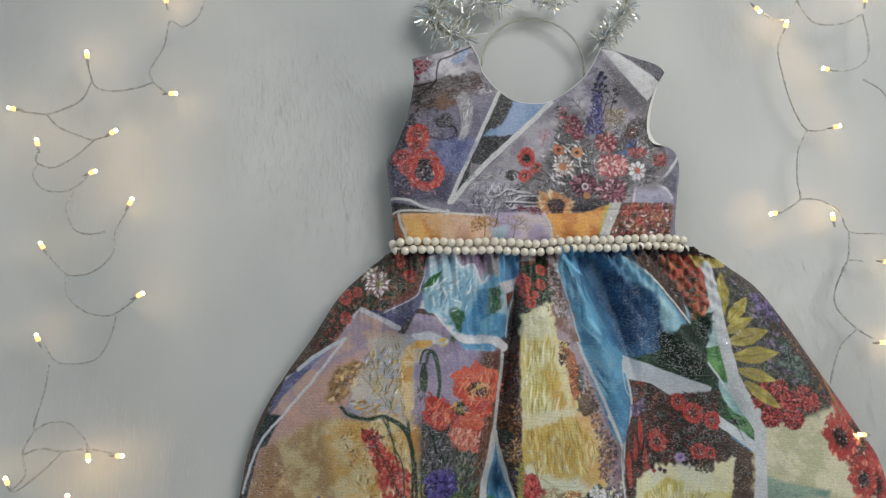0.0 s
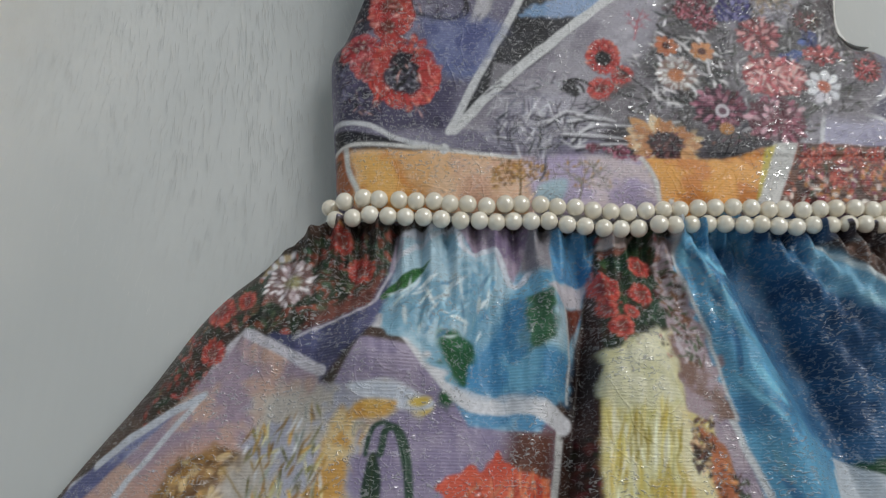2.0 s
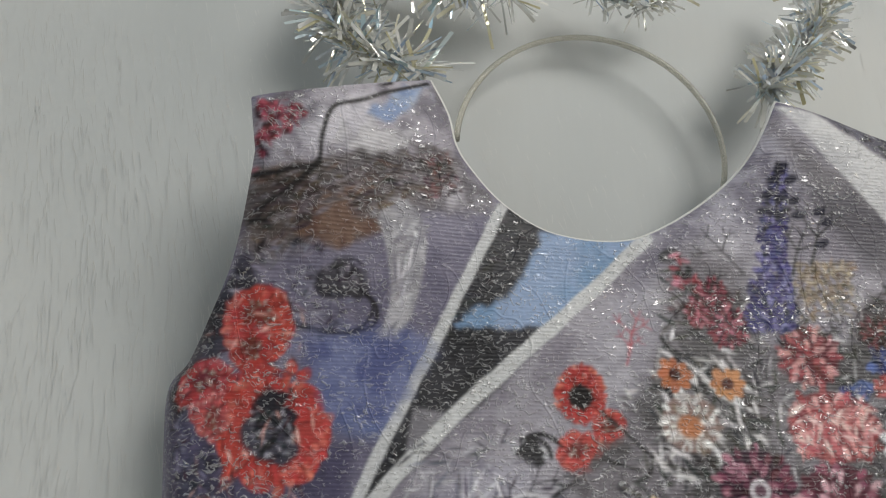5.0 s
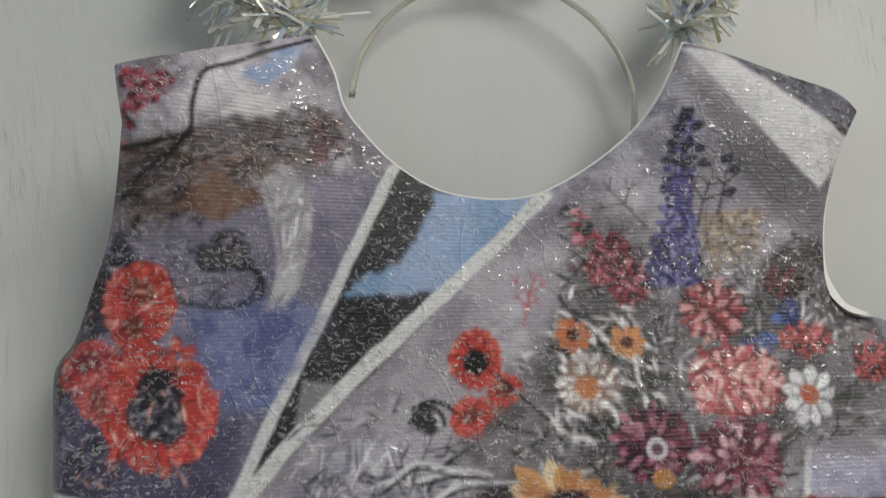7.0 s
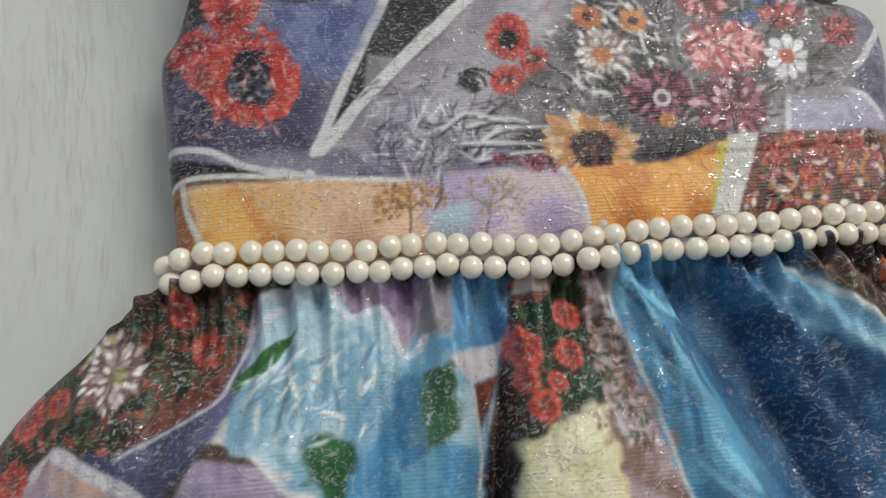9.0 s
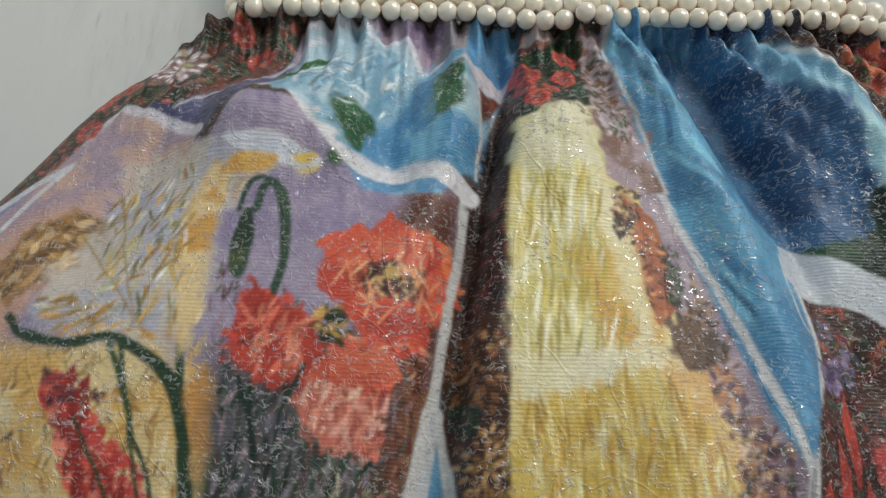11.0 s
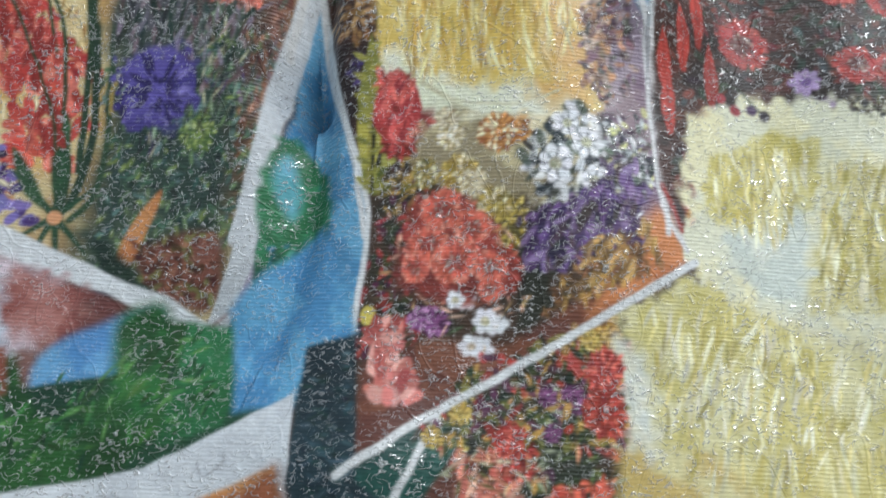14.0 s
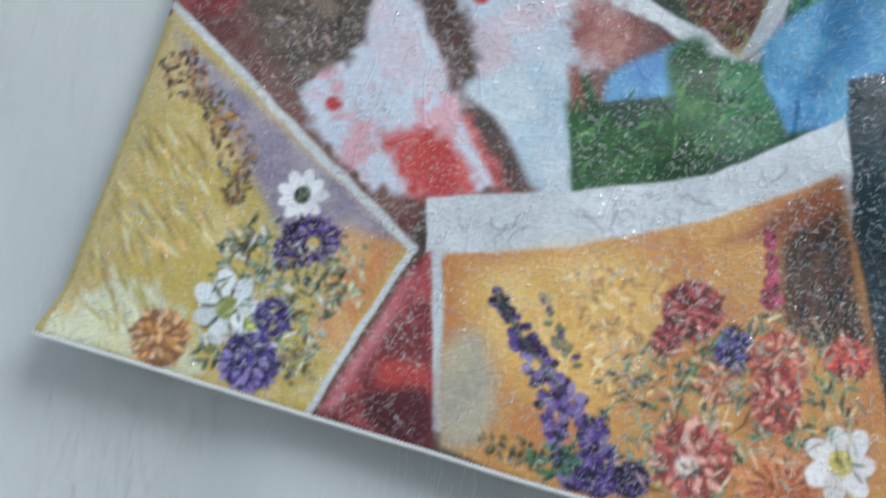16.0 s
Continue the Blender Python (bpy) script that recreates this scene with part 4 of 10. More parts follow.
touches([(167.9, -218.1), (210.7, -205.5), (202.1, -259.5), (175.8, -258.0)], 120, ["e8e4b8", "c4b450", "dcd088"], 4, 0.45, 85, 0.15)
touches([(151.5, -266.4), (218.7, -277.9), (217.6, -317.2), (158.7, -319.8)], 220, ["e8e4c0", "c0b25c", "dcd088", "d0cca0"], 4.5, 0.45, 80, 0.2)
field([(154.5, -279.4), (162.8, -279.0), (162.0, -316.7), (144.9, -320.4)], "e0e2d4", "d4dcd4", 3, 1)
touches([(159.4, -173.8), (181.9, -165.1), (173.2, -197.2), (162.6, -241.5), (156.6, -234.9)], 110, ["c83c2c", "e0744c", "8a2c28", "3c4a2c", "c09040"], 2.4, 0.9, 80, 0.5)
stroke([(180.0, -187.5), (187.6, -192.5), (194.8, -194.3)], 1.23, "3c5034")
dab(183.6, -194.0, 2.76, 2.76, 0, rgb("a83044"))
dab(189.4, -194.4, 2.39, 2.39, 0, rgb("5a3a6a"))
dab(192.8, -197.9, 1.76, 1.76, 0, rgb("3a3040"))
dab(178.7, -191.9, 2.49, 2.49, 0, rgb("b03848"))
touches([(216.7, -192.2), (234.4, -190.3), (233.2, -198.4), (219.6, -199.1)], 26, ["2c2c2c", "4a4a44"], 0.7, 0.5)
# foot: bouquet below the white line
field([(83.5, -302.3), (143.0, -264.5), (146.0, -289.5), (138.4, -335.1), (82.2, -337.5)], "3a4434", "54402e", 1, 0, 4)
touches([(85.2, -303.7), (141.4, -267.0), (142.7, -292.8), (136.9, -335.1), (85.2, -337.4)], 330, ["2c4030", "8a8a3c", "b83c2c", "4a5a34", "6a3a5c", "c8a03c", "d05a40"], 2.4, 0.9)
mum(138.8, -283.3, 8.28, "cc402c", "e8745c", "8a2820", 1.3)
mum(139.3, -299.3, 7.65, "c43c2a", "e47058", "8a2820", 1.2)
mum(136.4, -272.1, 4.97, "d8a838", "f0d070", "8a6420", 1.4)
mum(97.6, -297.4, 3.84, "d0b83c", "e8d878", "8a7c28", 1.3)
mum(122.4, -293.8, 3.57, "7a3a78", "a86aa0", "40203c")
mum(128.9, -292.7, 3.58, "7a3a78", "a86aa0", "40203c")
mum(110.5, -308.4, 7.61, "c43028", "e05a48", "7a2020")
daisy(91.5, -306.4, 6.28, "d8c868", "8a8040", 9)
spike([(100.0, -325.3), (93.4, -313.9), (88.4, -306.6)], 12.34, ["e09078", "f0b8a0", "c86a58"], 70, 2.6)
field([(79.2, -337.6), (87.4, -317.2), (101.2, -311.9), (109.5, -336.3)], "7a4a3c", "8f5a48", 2, 1)
touches([(92.5, -306.5), (112.1, -305.1), (113.5, -344.7), (94.8, -345.7)], 120, ["e89a80", "f0c0a8", "c86a54", "d88068"], 3, 1.0, 60, 0.5)
touches([(120.1, -317.2), (137.9, -313.0), (136.6, -343.5), (119.7, -344.4)], 120, ["e06a48", "f08a68", "c04a30"], 2.4, 1.2)
field([(89.3, -298.5), (76.1, -326.2), (76.4, -330.6), (88.7, -346.0), (96.4, -345.6), (94.2, -315.8)], "70483c", "85584a", 1.5)
field([(140.0, -303.3), (160.0, -298.9), (181.3, -320.1), (179.0, -341.3), (138.1, -343.4)], "dcd4a0", "d0b868", 3)
# middle painting: yellow skirts, flowers, lavender ground
field([(113.4, -68.6), (128.5, -106.6), (141.8, -141.9), (150.8, -169.9), (154.0, -200.6), (156.9, -241.1), (125.0, -242.8), (129.6, -188.2), (120.5, -140.5), (103.2, -86.3)], "a090a2", "b6a6b0", 1)
field([(49.9, -89.2), (63.7, -42.5), (68.2, -100.6), (66.8, -153.2), (66.8, -190.0), (75.9, -244.4), (64.6, -244.8), (48.9, -188.2), (44.1, -161.6)], "3a2622", "54362a", 1, 0, 4)
touches([(55.0, -77.0), (65.9, -92.3), (63.8, -127.5), (54.2, -125.7)], 90, ["5a2024", "3a1a1c", "7a3030", "2c2a24"], 1.6, 0.8)
mum(54.2, -145.2, 10.97, "8c5c34", "b48a58", "4a2c1c", 1.25)
mum(57.3, -172.4, 9.72, "94703c", "c4a068", "4a3420", 1.2)
touches([(46.3, -153.7), (54.6, -157.0), (53.3, -165.8), (46.9, -163.1)], 40, ["2c4a3c", "3c5a44"], 1.5, 0.7)
touches([(56.4, -187.0), (64.9, -186.7), (65.4, -196.8), (55.2, -197.0)], 40, ["4a3a78", "6a5a98", "2c2a4a"], 1.6, 0.6)
field([(64.2, -26.1), (105.0, -37.5), (109.2, -94.5), (113.2, -118.6), (118.5, -143.0), (128.8, -159.5), (133.4, -180.8), (136.1, -204.4), (109.0, -212.5), (84.6, -212.8), (68.3, -203.4), (64.6, -186.7), (63.7, -162.3), (64.5, -123.0)], "dcc468", "e4d694", 1, 0, 3)
field([(63.7, -42.5), (90.8, -60.4), (91.3, -130.4), (88.0, -148.8), (68.6, -153.1), (64.3, -118.5)], "e6deb4", "dccf80", 3, 0, 4, 1)
field([(92.1, -96.4), (108.0, -97.6), (110.4, -135.8), (95.8, -142.0)], "deae48", "e4bc60", 2, 0, 3)
field([(103.2, -86.3), (112.4, -113.8), (110.4, -135.8), (108.0, -97.6)], "e8d4ac", "e4c88c", 1.5)
field([(64.2, -153.3), (91.5, -148.8), (113.2, -135.3), (118.5, -143.0), (91.5, -151.6), (67.1, -159.5)], "e6dcb4", "e2d49c", 1.5)
field([(65.1, -190.1), (79.0, -196.3), (92.6, -202.9), (110.7, -210.9), (93.0, -219.1), (76.4, -216.3), (66.7, -205.2)], "e6e8d6", "dee2c8", 3, 1)
field([(108.9, -165.5), (128.5, -163.4), (134.4, -201.2), (117.2, -210.6)], "dcb464", "e0c078", 6, 1)
touches([(65.2, -75.5), (94.9, -74.5), (93.1, -132.5), (68.2, -143.6)], 120, ["d4c050", "ece8cc", "c8b448", "e0d488"], 5, 0.5, 95, 0.12)
touches([(66.9, -155.0), (116.5, -145.5), (129.6, -188.2), (109.1, -202.7), (72.1, -193.2)], 330, ["d4b444", "e8dca0", "c8a838", "ece4bc", "dcc060"], 5, 0.5, 100, 0.15)
touches([(79.0, -194.7), (109.1, -196.1), (105.8, -206.1), (86.0, -204.6)], 60, ["c8b048", "e0d080", "d8bc58"], 5, 0.5, 105, 0.12)
field([(64.8, -120.7), (76.4, -117.4), (85.8, -146.9), (68.6, -152.2)], "eae4c8", "e2d8ac", 4, 1, 3, 2)
field([(63.7, -153.7), (91.5, -149.2), (114.9, -138.3), (118.4, -143.4), (91.5, -152.6), (66.3, -160.1)], "ece4c4", "e6dab0", 1.2, 0, 3, 1)
field([(66.1, -192.6), (80.9, -200.5), (96.0, -206.2), (110.7, -210.9), (93.0, -219.9), (76.4, -217.1), (66.8, -206.9)], "e8e8d8", "e0e4cc", 3, 1, 3, 2)
stroke([(75.8, -200.6), (92.7, -205.4), (109.1, -204.3), (122.3, -199.0)], 0.68, "c8c4a0")
stroke([(82.8, -207.0), (100.9, -209.4), (115.7, -205.8)], 0.67, "c8c4a0")
# small birds and blossoms that trail down its edge
touches([(97.4, -80.7), (107.9, -82.0), (107.8, -100.3), (99.7, -103.9)], 50, ["5a3424", "8a5a3c", "d8b890", "3c2a20"], 1.7, 0.7)
field([(105.3, -96.4), (112.9, -92.4), (114.9, -122.4), (108.2, -129.4)], "c08040", "b06a34", 0.8, 1)
touches([(111.7, -101.7), (120.7, -102.2), (118.5, -117.6), (111.8, -116.6)], 40, ["34342c", "5a5a3c", "2c2c28"], 1.3, 0.6)
touches([(112.0, -128.9), (124.8, -120.9), (130.8, -140.0), (119.3, -143.1)], 70, ["6a4a30", "8a6a48", "4a3424", "b89060"], 2, 0.8)
stroke([(121.1, -142.9), (126.5, -144.1), (128.2, -158.0)], 0.96, "6a4c34", 0.3)
touches([(121.1, -142.9), (132.3, -141.8), (133.0, -161.0), (124.5, -158.3)], 50, ["b07c50", "d0a078", "8a5c40"], 1.8, 0.8)
touches([(133.2, -159.3), (146.0, -167.6), (146.4, -188.4), (127.5, -181.9)], 90, ["9a6a7a", "6a5a58", "c8a070", "5a4a60"], 1.8, 0.8)
touches([(128.8, -159.5), (142.2, -159.8), (149.3, -199.4), (134.4, -202.9), (129.8, -181.2)], 150, ["9a7070", "6a6a5c", "c89060", "5a4a58", "b0a0a8", "7a5a78"], 1.6, 0.7)
touches([(122.5, -111.5), (132.7, -129.7), (127.9, -143.4), (117.4, -129.7)], 40, ["6a4a30", "4c3826", "a8845c"], 1.8, 0.8)
# neck of the middle painting under the belt
field([(70.4, -1.1), (100.4, -1.8), (103.2, -26.9), (97.7, -55.5), (86.6, -61.2), (65.9, -59.5), (67.5, -30.9)], "54503c", "3c5038", 1, 0, 4)
field([(96.8, -4.0), (105.7, -5.0), (106.3, -45.6), (115.9, -79.6), (97.1, -77.7), (93.6, -55.2), (97.5, -26.6)], "9a7a6a", "a898a4", 1.5, 0, 4)
touches([(71.0, -3.2), (98.7, -4.1), (96.8, -45.1), (68.6, -54.9)], 260, ["b83428", "d05a44", "2f4a34", "c04a38", "3c5a40", "e08068"], 2.0, 1.2)
mum(73.1, -28.7, 7.31, "c04034", "dc7060", "6a2420", 1.3)
mum(88.5, -18.4, 6.78, "c03428", "dc6048", "6a2420", 1.1)
mum(82.6, -33.5, 6.02, "c84a3c", "e48070", "6a2c28")
mum(75.9, -47.4, 5.64, "d0605a", "e89484", "7a3430")
touches([(98.3, -11.2), (102.2, -19.5), (99.7, -55.6), (94.1, -61.7), (95.8, -34.1)], 120, ["8a6448", "5c6a4c", "a89098", "6a4c3c", "c0b0b8"], 1.6, 0.7)
field([(66.8, -57.9), (90.2, -53.4), (93.3, -77.3), (64.6, -75.0)], "e2dcb0", "dcd494", 2, 0, 3, 2)
touches([(75.3, -50.7), (91.6, -48.4), (91.3, -56.7), (75.7, -57.2)], 40, ["e0d0a8", "6a5a40", "3c3c2c", "e8e0c8"], 1.3, 0.6)
# foot of the middle painting
field([(63.9, -229.4), (79.1, -216.7), (106.9, -215.8), (142.0, -203.6), (154.5, -220.3), (157.2, -242.1), (163.1, -248.6), (83.4, -299.9), (63.0, -314.8), (62.1, -279.8), (66.0, -252.0)], "3c4034", "5a4638", 1.2, 0, 4)
field([(79.7, -212.1), (113.6, -206.6), (127.4, -202.4), (134.6, -216.1), (107.2, -229.8), (82.9, -223.9)], "e0d4b0", "d8bc78", 3, 1, 3, 2)
field([(134.6, -210.7), (149.8, -186.9), (153.8, -216.7), (157.4, -238.5), (146.6, -246.6)], "8a7088", "a49098", 2, 0, 4, 1)
field([(64.4, -312.5), (65.8, -283.1), (85.3, -275.8), (108.4, -276.7), (126.3, -264.6), (155.6, -238.7), (163.6, -248.6), (144.8, -261.9), (83.4, -299.9)], "74463a", "8c5a40", 2, 0, 4)
field([(131.3, -267.6), (152.3, -232.7), (157.5, -235.8), (163.6, -248.6), (144.8, -261.5)], "c87c38", "d88f48", 3)
touches([(62.5, -283.3), (66.3, -241.5), (83.1, -229.2), (84.9, -269.0), (75.7, -282.8)], 200, ["a83438", "3c4a3c", "6a3458", "c04a44", "2c3428", "5a5a34"], 1.8, 0.9)
touches([(65.3, -224.0), (86.1, -216.8), (83.4, -234.5), (69.6, -237.9)], 70, ["6a3a5c", "3c3a3c", "c8a84c", "8a7a30"], 1.8, 0.9)
touches([(115.4, -215.9), (151.5, -201.7), (152.5, -228.0), (130.9, -234.5), (112.3, -229.8)], 260, ["e0e0e4", "3c4a50", "6a7a70", "c4c8cc", "2f3c44", "dcdc9c", "5a4a60"], 2.0, 0.9)
touches([(112.6, -241.8), (134.4, -234.2), (150.7, -224.6), (146.6, -244.9), (124.5, -254.9), (114.5, -253.3)], 220, ["4c3468", "6a4c8a", "34284a", "8a70a0", "5a4a50"], 2.2, 0.8)
touches([(126.1, -253.2), (151.9, -242.6), (144.8, -256.8), (118.1, -268.2)], 120, ["8a6a3c", "c8a048", "5a5034", "a87848", "6a4c34"], 2.2, 0.7)
spike([(64.7, -229.4), (65.6, -213.3), (62.8, -196.6)], 12.25, ["8a8c34", "6a702c", "a8a848"], 60, 2.4)
stroke([(66.7, -224.0), (65.0, -206.0)], 2.81, "2c2c1c", 0.3)
mum(73.4, -203.7, 11.78, "c43a3a", "e07068", "8a2428", 1.2)
mum(72.7, -213.2, 7.78, "b83034", "d86058", "7a2024")
mum(105.1, -212.5, 8.93, "dca048", "ecc078", "a06c2c", 0.9)
mum(89.5, -214.1, 7.02, "e4e0d8", "f0eeea", "b8a878")
mum(94.8, -226.5, 7.91, "d8b848", "ecd888", "8a7c34", 0.8)
mum(82.0, -223.9, 4.56, "c8b050", "e0d088", "7a7030", 1.5)
mum(124.9, -228.0, 8.87, "dcdcd8", "eeeeee", "8a9058", 0.7)
mum(108.3, -240.1, 5.03, "d0b840", "ecd870", "6a6428", 2.0)
mum(90.4, -238.2, 8.58, "dc6a50", "f0a088", "8a3a34")
mum(95.9, -248.5, 10.48, "e07c64", "f4b09c", "a04a40")
mum(84.1, -250.1, 8.24, "cc5448", "e88c78", "7a302c")
mum(104.6, -255.1, 8.37, "d4563e", "ec8a68", "8a342c")
mum(91.2, -258.7, 6.74, "dc6c54", "f4a48c", "8a3a30")
daisy(116.8, -245.9, 4.34, "6a4c98", "34204a", 9)
mum(86.3, -270.6, 5.01, "9a5a98", "c890c4", "5a2c58")
daisy(95.1, -263.7, 3.68, "e4e4ea", "c8c0a0", 7)
daisy(104.3, -270.6, 4.28, "dcdce2", "c8b8a0", 7, "", 0.7)
daisy(100.6, -278.2, 3.94, "dcdce2", "c8b8a0", 7)
spike([(74.9, -293.0), (74.1, -282.9), (74.1, -271.0)], 14.39, ["d88478", "ecb0a4", "b85a54"], 60, 2.8)
dab(66.7, -269.4, 2.38, 3.06, 0, rgb("d8c850"))
# blue and green strip in the pleat
field([(43.4, -107.4), (43.1, -160.5), (52.3, -197.9), (62.9, -227.7), (64.5, -241.6), (61.8, -276.3), (52.2, -281.0), (31.3, -294.5), (24.0, -271.9), (29.4, -253.4), (33.7, -218.9), (39.5, -172.1)], "4a92bc", "68acd0", 1, 0, 4)
field([(31.3, -219.6), (37.6, -211.8), (50.4, -227.1), (51.1, -244.3), (34.6, -258.6), (28.5, -253.5), (29.2, -237.9)], "2c7c50", "3f9468", 2, 1, 3, 1)
field([(27.7, -253.6), (38.0, -257.5), (28.7, -273.5), (21.5, -273.7)], "1f5a44", "2c6c4c", 3, 1)
dab(37.4, -229.8, 3.71, 7.75, 0.3, rgb("68b8cc"), 3.0, 0.8)
touches([(30.6, -221.6), (48.1, -226.1), (48.1, -245.3), (34.4, -254.4)], 40, ["2c6c50", "5aa890", "3c8cb0"], 2.5, 0.8, 60, 0.5)
field([(49.0, -276.6), (61.5, -276.4), (61.3, -300.1), (60.8, -317.0), (64.1, -338.3), (47.1, -339.1), (48.5, -292.0)], "34505a", "2a464e", 1, 0, 4)
field([(63.2, -316.9), (83.4, -300.7), (78.6, -323.4), (70.2, -338.0), (64.1, -338.3)], "2a5c58", "347068", 1)
# left painting: lavender sky, callas, poppies, meadow
field([(-70.3, -49.5), (-34.4, -73.4), (-24.6, -54.8), (6.6, -60.0), (21.3, -79.3), (52.5, -83.4), (44.8, -120.7), (35.9, -172.6), (27.7, -269.0), (-44.7, -263.5), (-176.2, -208.5), (-162.5, -167.4), (-128.8, -137.5), (-104.4, -104.9)], "9a8eae", "aca0b8", 1, 0, 3)
field([(-70.3, -55.3), (-41.6, -75.5), (-70.8, -112.7), (-89.8, -140.1), (-128.9, -168.0), (-171.6, -204.1), (-162.5, -167.4), (-128.8, -137.5), (-104.4, -104.9)], "cfa594", "c49a92", 4, 0, 3)
field([(-171.5, -206.4), (-152.8, -158.2), (-109.2, -140.0), (-70.9, -149.4), (-63.5, -261.9), (-175.8, -258.6)], "cfb284", "ae8a64", 6, 0, 4)
touches([(-167.0, -195.1), (-128.8, -153.9), (-80.5, -158.6), (-110.4, -207.2)], 180, ["7a6248", "a88a60", "d4bc94", "8a6a4c"], 1.3, 0.7)
touches([(-97.1, -116.8), (-80.2, -93.5), (-66.9, -93.9), (-70.8, -112.7), (-89.8, -128.5)], 90, ["a8783c", "c89a50", "7c5830"], 1.2, 0.5)
touches([(-89.8, -69.3), (-46.4, -75.3), (-66.0, -98.7), (-89.8, -98.0)], 40, ["8a7ca4", "b4a6c0"], 3, 0.5, -60, 0.3)
field([(41.0, -150.4), (38.6, -169.0), (31.5, -197.2), (26.2, -229.6), (24.3, -250.7), (16.8, -272.1), (-1.4, -266.6), (-20.3, -257.2), (-52.1, -245.5), (-128.4, -206.4), (-152.4, -132.3), (-61.4, -153.6), (-23.7, -159.5)], "b89a68", "cdbb8c", 1.5, 0, 3)
field([(32.1, -85.9), (49.7, -87.0), (44.3, -135.2), (37.0, -168.1), (30.7, -199.9), (21.7, -243.3), (19.5, -261.6), (-3.0, -262.5), (7.5, -199.0), (15.2, -147.3)], "85543f", "74483a", 5, 0, 3)
field([(-26.5, -154.4), (3.4, -153.2), (26.0, -172.9), (22.5, -214.8), (16.2, -261.7), (-25.6, -263.5), (-23.9, -216.1)], "40564c", "5a6a54", 8, 1, 4, 2)
field([(-70.3, -140.7), (-39.4, -138.4), (-23.8, -180.0), (-26.9, -219.5), (-55.8, -227.9), (-85.7, -218.4), (-101.2, -147.1)], "dcb45c", "e0cc98", 6, 1)
touches([(-32.0, -112.1), (4.4, -128.9), (37.6, -148.6), (30.7, -199.9), (11.5, -205.5), (-11.5, -182.8)], 220, ["8a7a8c", "6a5a60", "5c6a58", "a08a94", "745048"], 3.0, 0.6, 80, 0.3)
touches([(-26.1, -193.4), (5.8, -179.1), (32.9, -179.9), (27.1, -230.5), (16.2, -261.7), (-18.0, -263.2)], 620, ["34504a", "5a7a60", "7a9468", "2a403c", "6c8a86", "8a9c54", "466a5c"], 2.2, 0.7, 70, 0.7)
touches([(20.5, -147.1), (39.9, -132.3), (33.1, -183.2), (21.8, -224.5)], 160, ["6c4234", "94644c", "5a382e", "a87858"], 2.2, 0.6, 75, 0.4)
touches([(-89.1, -148.8), (-32.3, -149.4), (-25.6, -216.2), (-70.8, -234.9)], 170, ["c89038", "e4d0a0", "b88840", "ecdcb8", "8a6a34"], 2.6, 0.6, 75, 0.5)
field([(-76.0, -124.6), (-68.6, -95.7), (-53.4, -108.5), (-50.5, -125.8), (-56.6, -137.0), (-68.1, -133.3)], "d8b048", "cfc8b4", 3, 1, 5, 2)
field([(-72.3, -94.3), (-60.3, -79.9), (-43.9, -72.8), (-23.9, -78.0), (-25.7, -97.0), (-32.2, -111.7), (-51.2, -115.7)], "bcc0d0", "cfc8c4", 3, 1, 4, 2)
stroke([(-30.3, -134.6), (-31.3, -117.9), (-30.6, -100.2), (-24.2, -86.9), (-14.6, -81.4)], 3.31, "d4a850", 0.3, 1.6, 1, 1.0)
touches([(-32.8, -138.1), (-34.5, -99.1), (-23.6, -83.3), (-19.6, -86.9), (-28.5, -107.5), (-27.4, -141.2)], 50, ["e0bc60", "c8902c", "ecd8a0"], 3.5, 0.5, 75, 0.3)
field([(-24.2, -73.7), (-13.5, -70.2), (1.3, -76.4), (2.0, -81.2), (-9.3, -80.4), (-18.4, -78.1)], "e0e0e8", "d0d0dc", 0.8, 1)
field([(-26.4, -83.5), (-18.4, -78.7), (-9.3, -80.4), (-14.4, -83.8), (-23.3, -87.0)], "dca63c", "e0b850", 0.8, 1)
dab(-0.6, -80.7, 3.66, 1.83, 0.3, rgb("e8cc50"), 0.8)
touches([(-71.0, -92.0), (-56.4, -87.5), (-37.5, -111.7), (-36.2, -138.2), (-56.0, -125.6)], 140, ["c8a850", "8a8448", "dcd8c8", "b08830", "6a7444", "e4dca8"], 2.0, 0.6)
touches([(-32.4, -141.4), (-24.5, -137.8), (-22.2, -160.4), (-24.5, -177.5), (-28.2, -163.8)], 50, ["cda04a", "b88a3c", "9a8c94", "d8c8a0"], 3, 0.6, 80, 0.3)
touches([(-90.5, -137.2), (-64.0, -142.5), (-43.6, -155.2), (-34.6, -179.4), (-46.6, -188.8), (-82.7, -165.2)], 80, ["c8a050", "a8843c", "e0c888"], 2.4, 0.5, 60, 0.5)
twig(-60.0, -165.2, 100, 11.28, 0.81, "a88a3c", 3, 0.8)
twig(-38.4, -173.5, 85, 9.53, 0.79, "b8923c", 2, 0.8)
stroke([(-88.6, -131.2), (-78.8, -139.1), (-66.0, -141.2), (-53.5, -139.7), (-41.8, -145.2), (-33.9, -154.7), (-29.2, -173.1), (-27.5, -194.0)], 2.81, "34503a", 0)
stroke([(-53.4, -140.2), (-48.1, -152.1), (-43.8, -166.2)], 1.81, "4a6444", 0.2)
stroke([(-32.7, -136.4), (-31.1, -154.6), (-27.0, -176.1), (-26.4, -194.0)], 2.33, "34563e", 0)
stroke([(-15.7, -96.7), (-14.4, -88.5), (-10.2, -87.2), (-6.6, -94.0), (-4.9, -111.0), (-7.3, -125.8)], 2.50, "3f5e4c", 0)
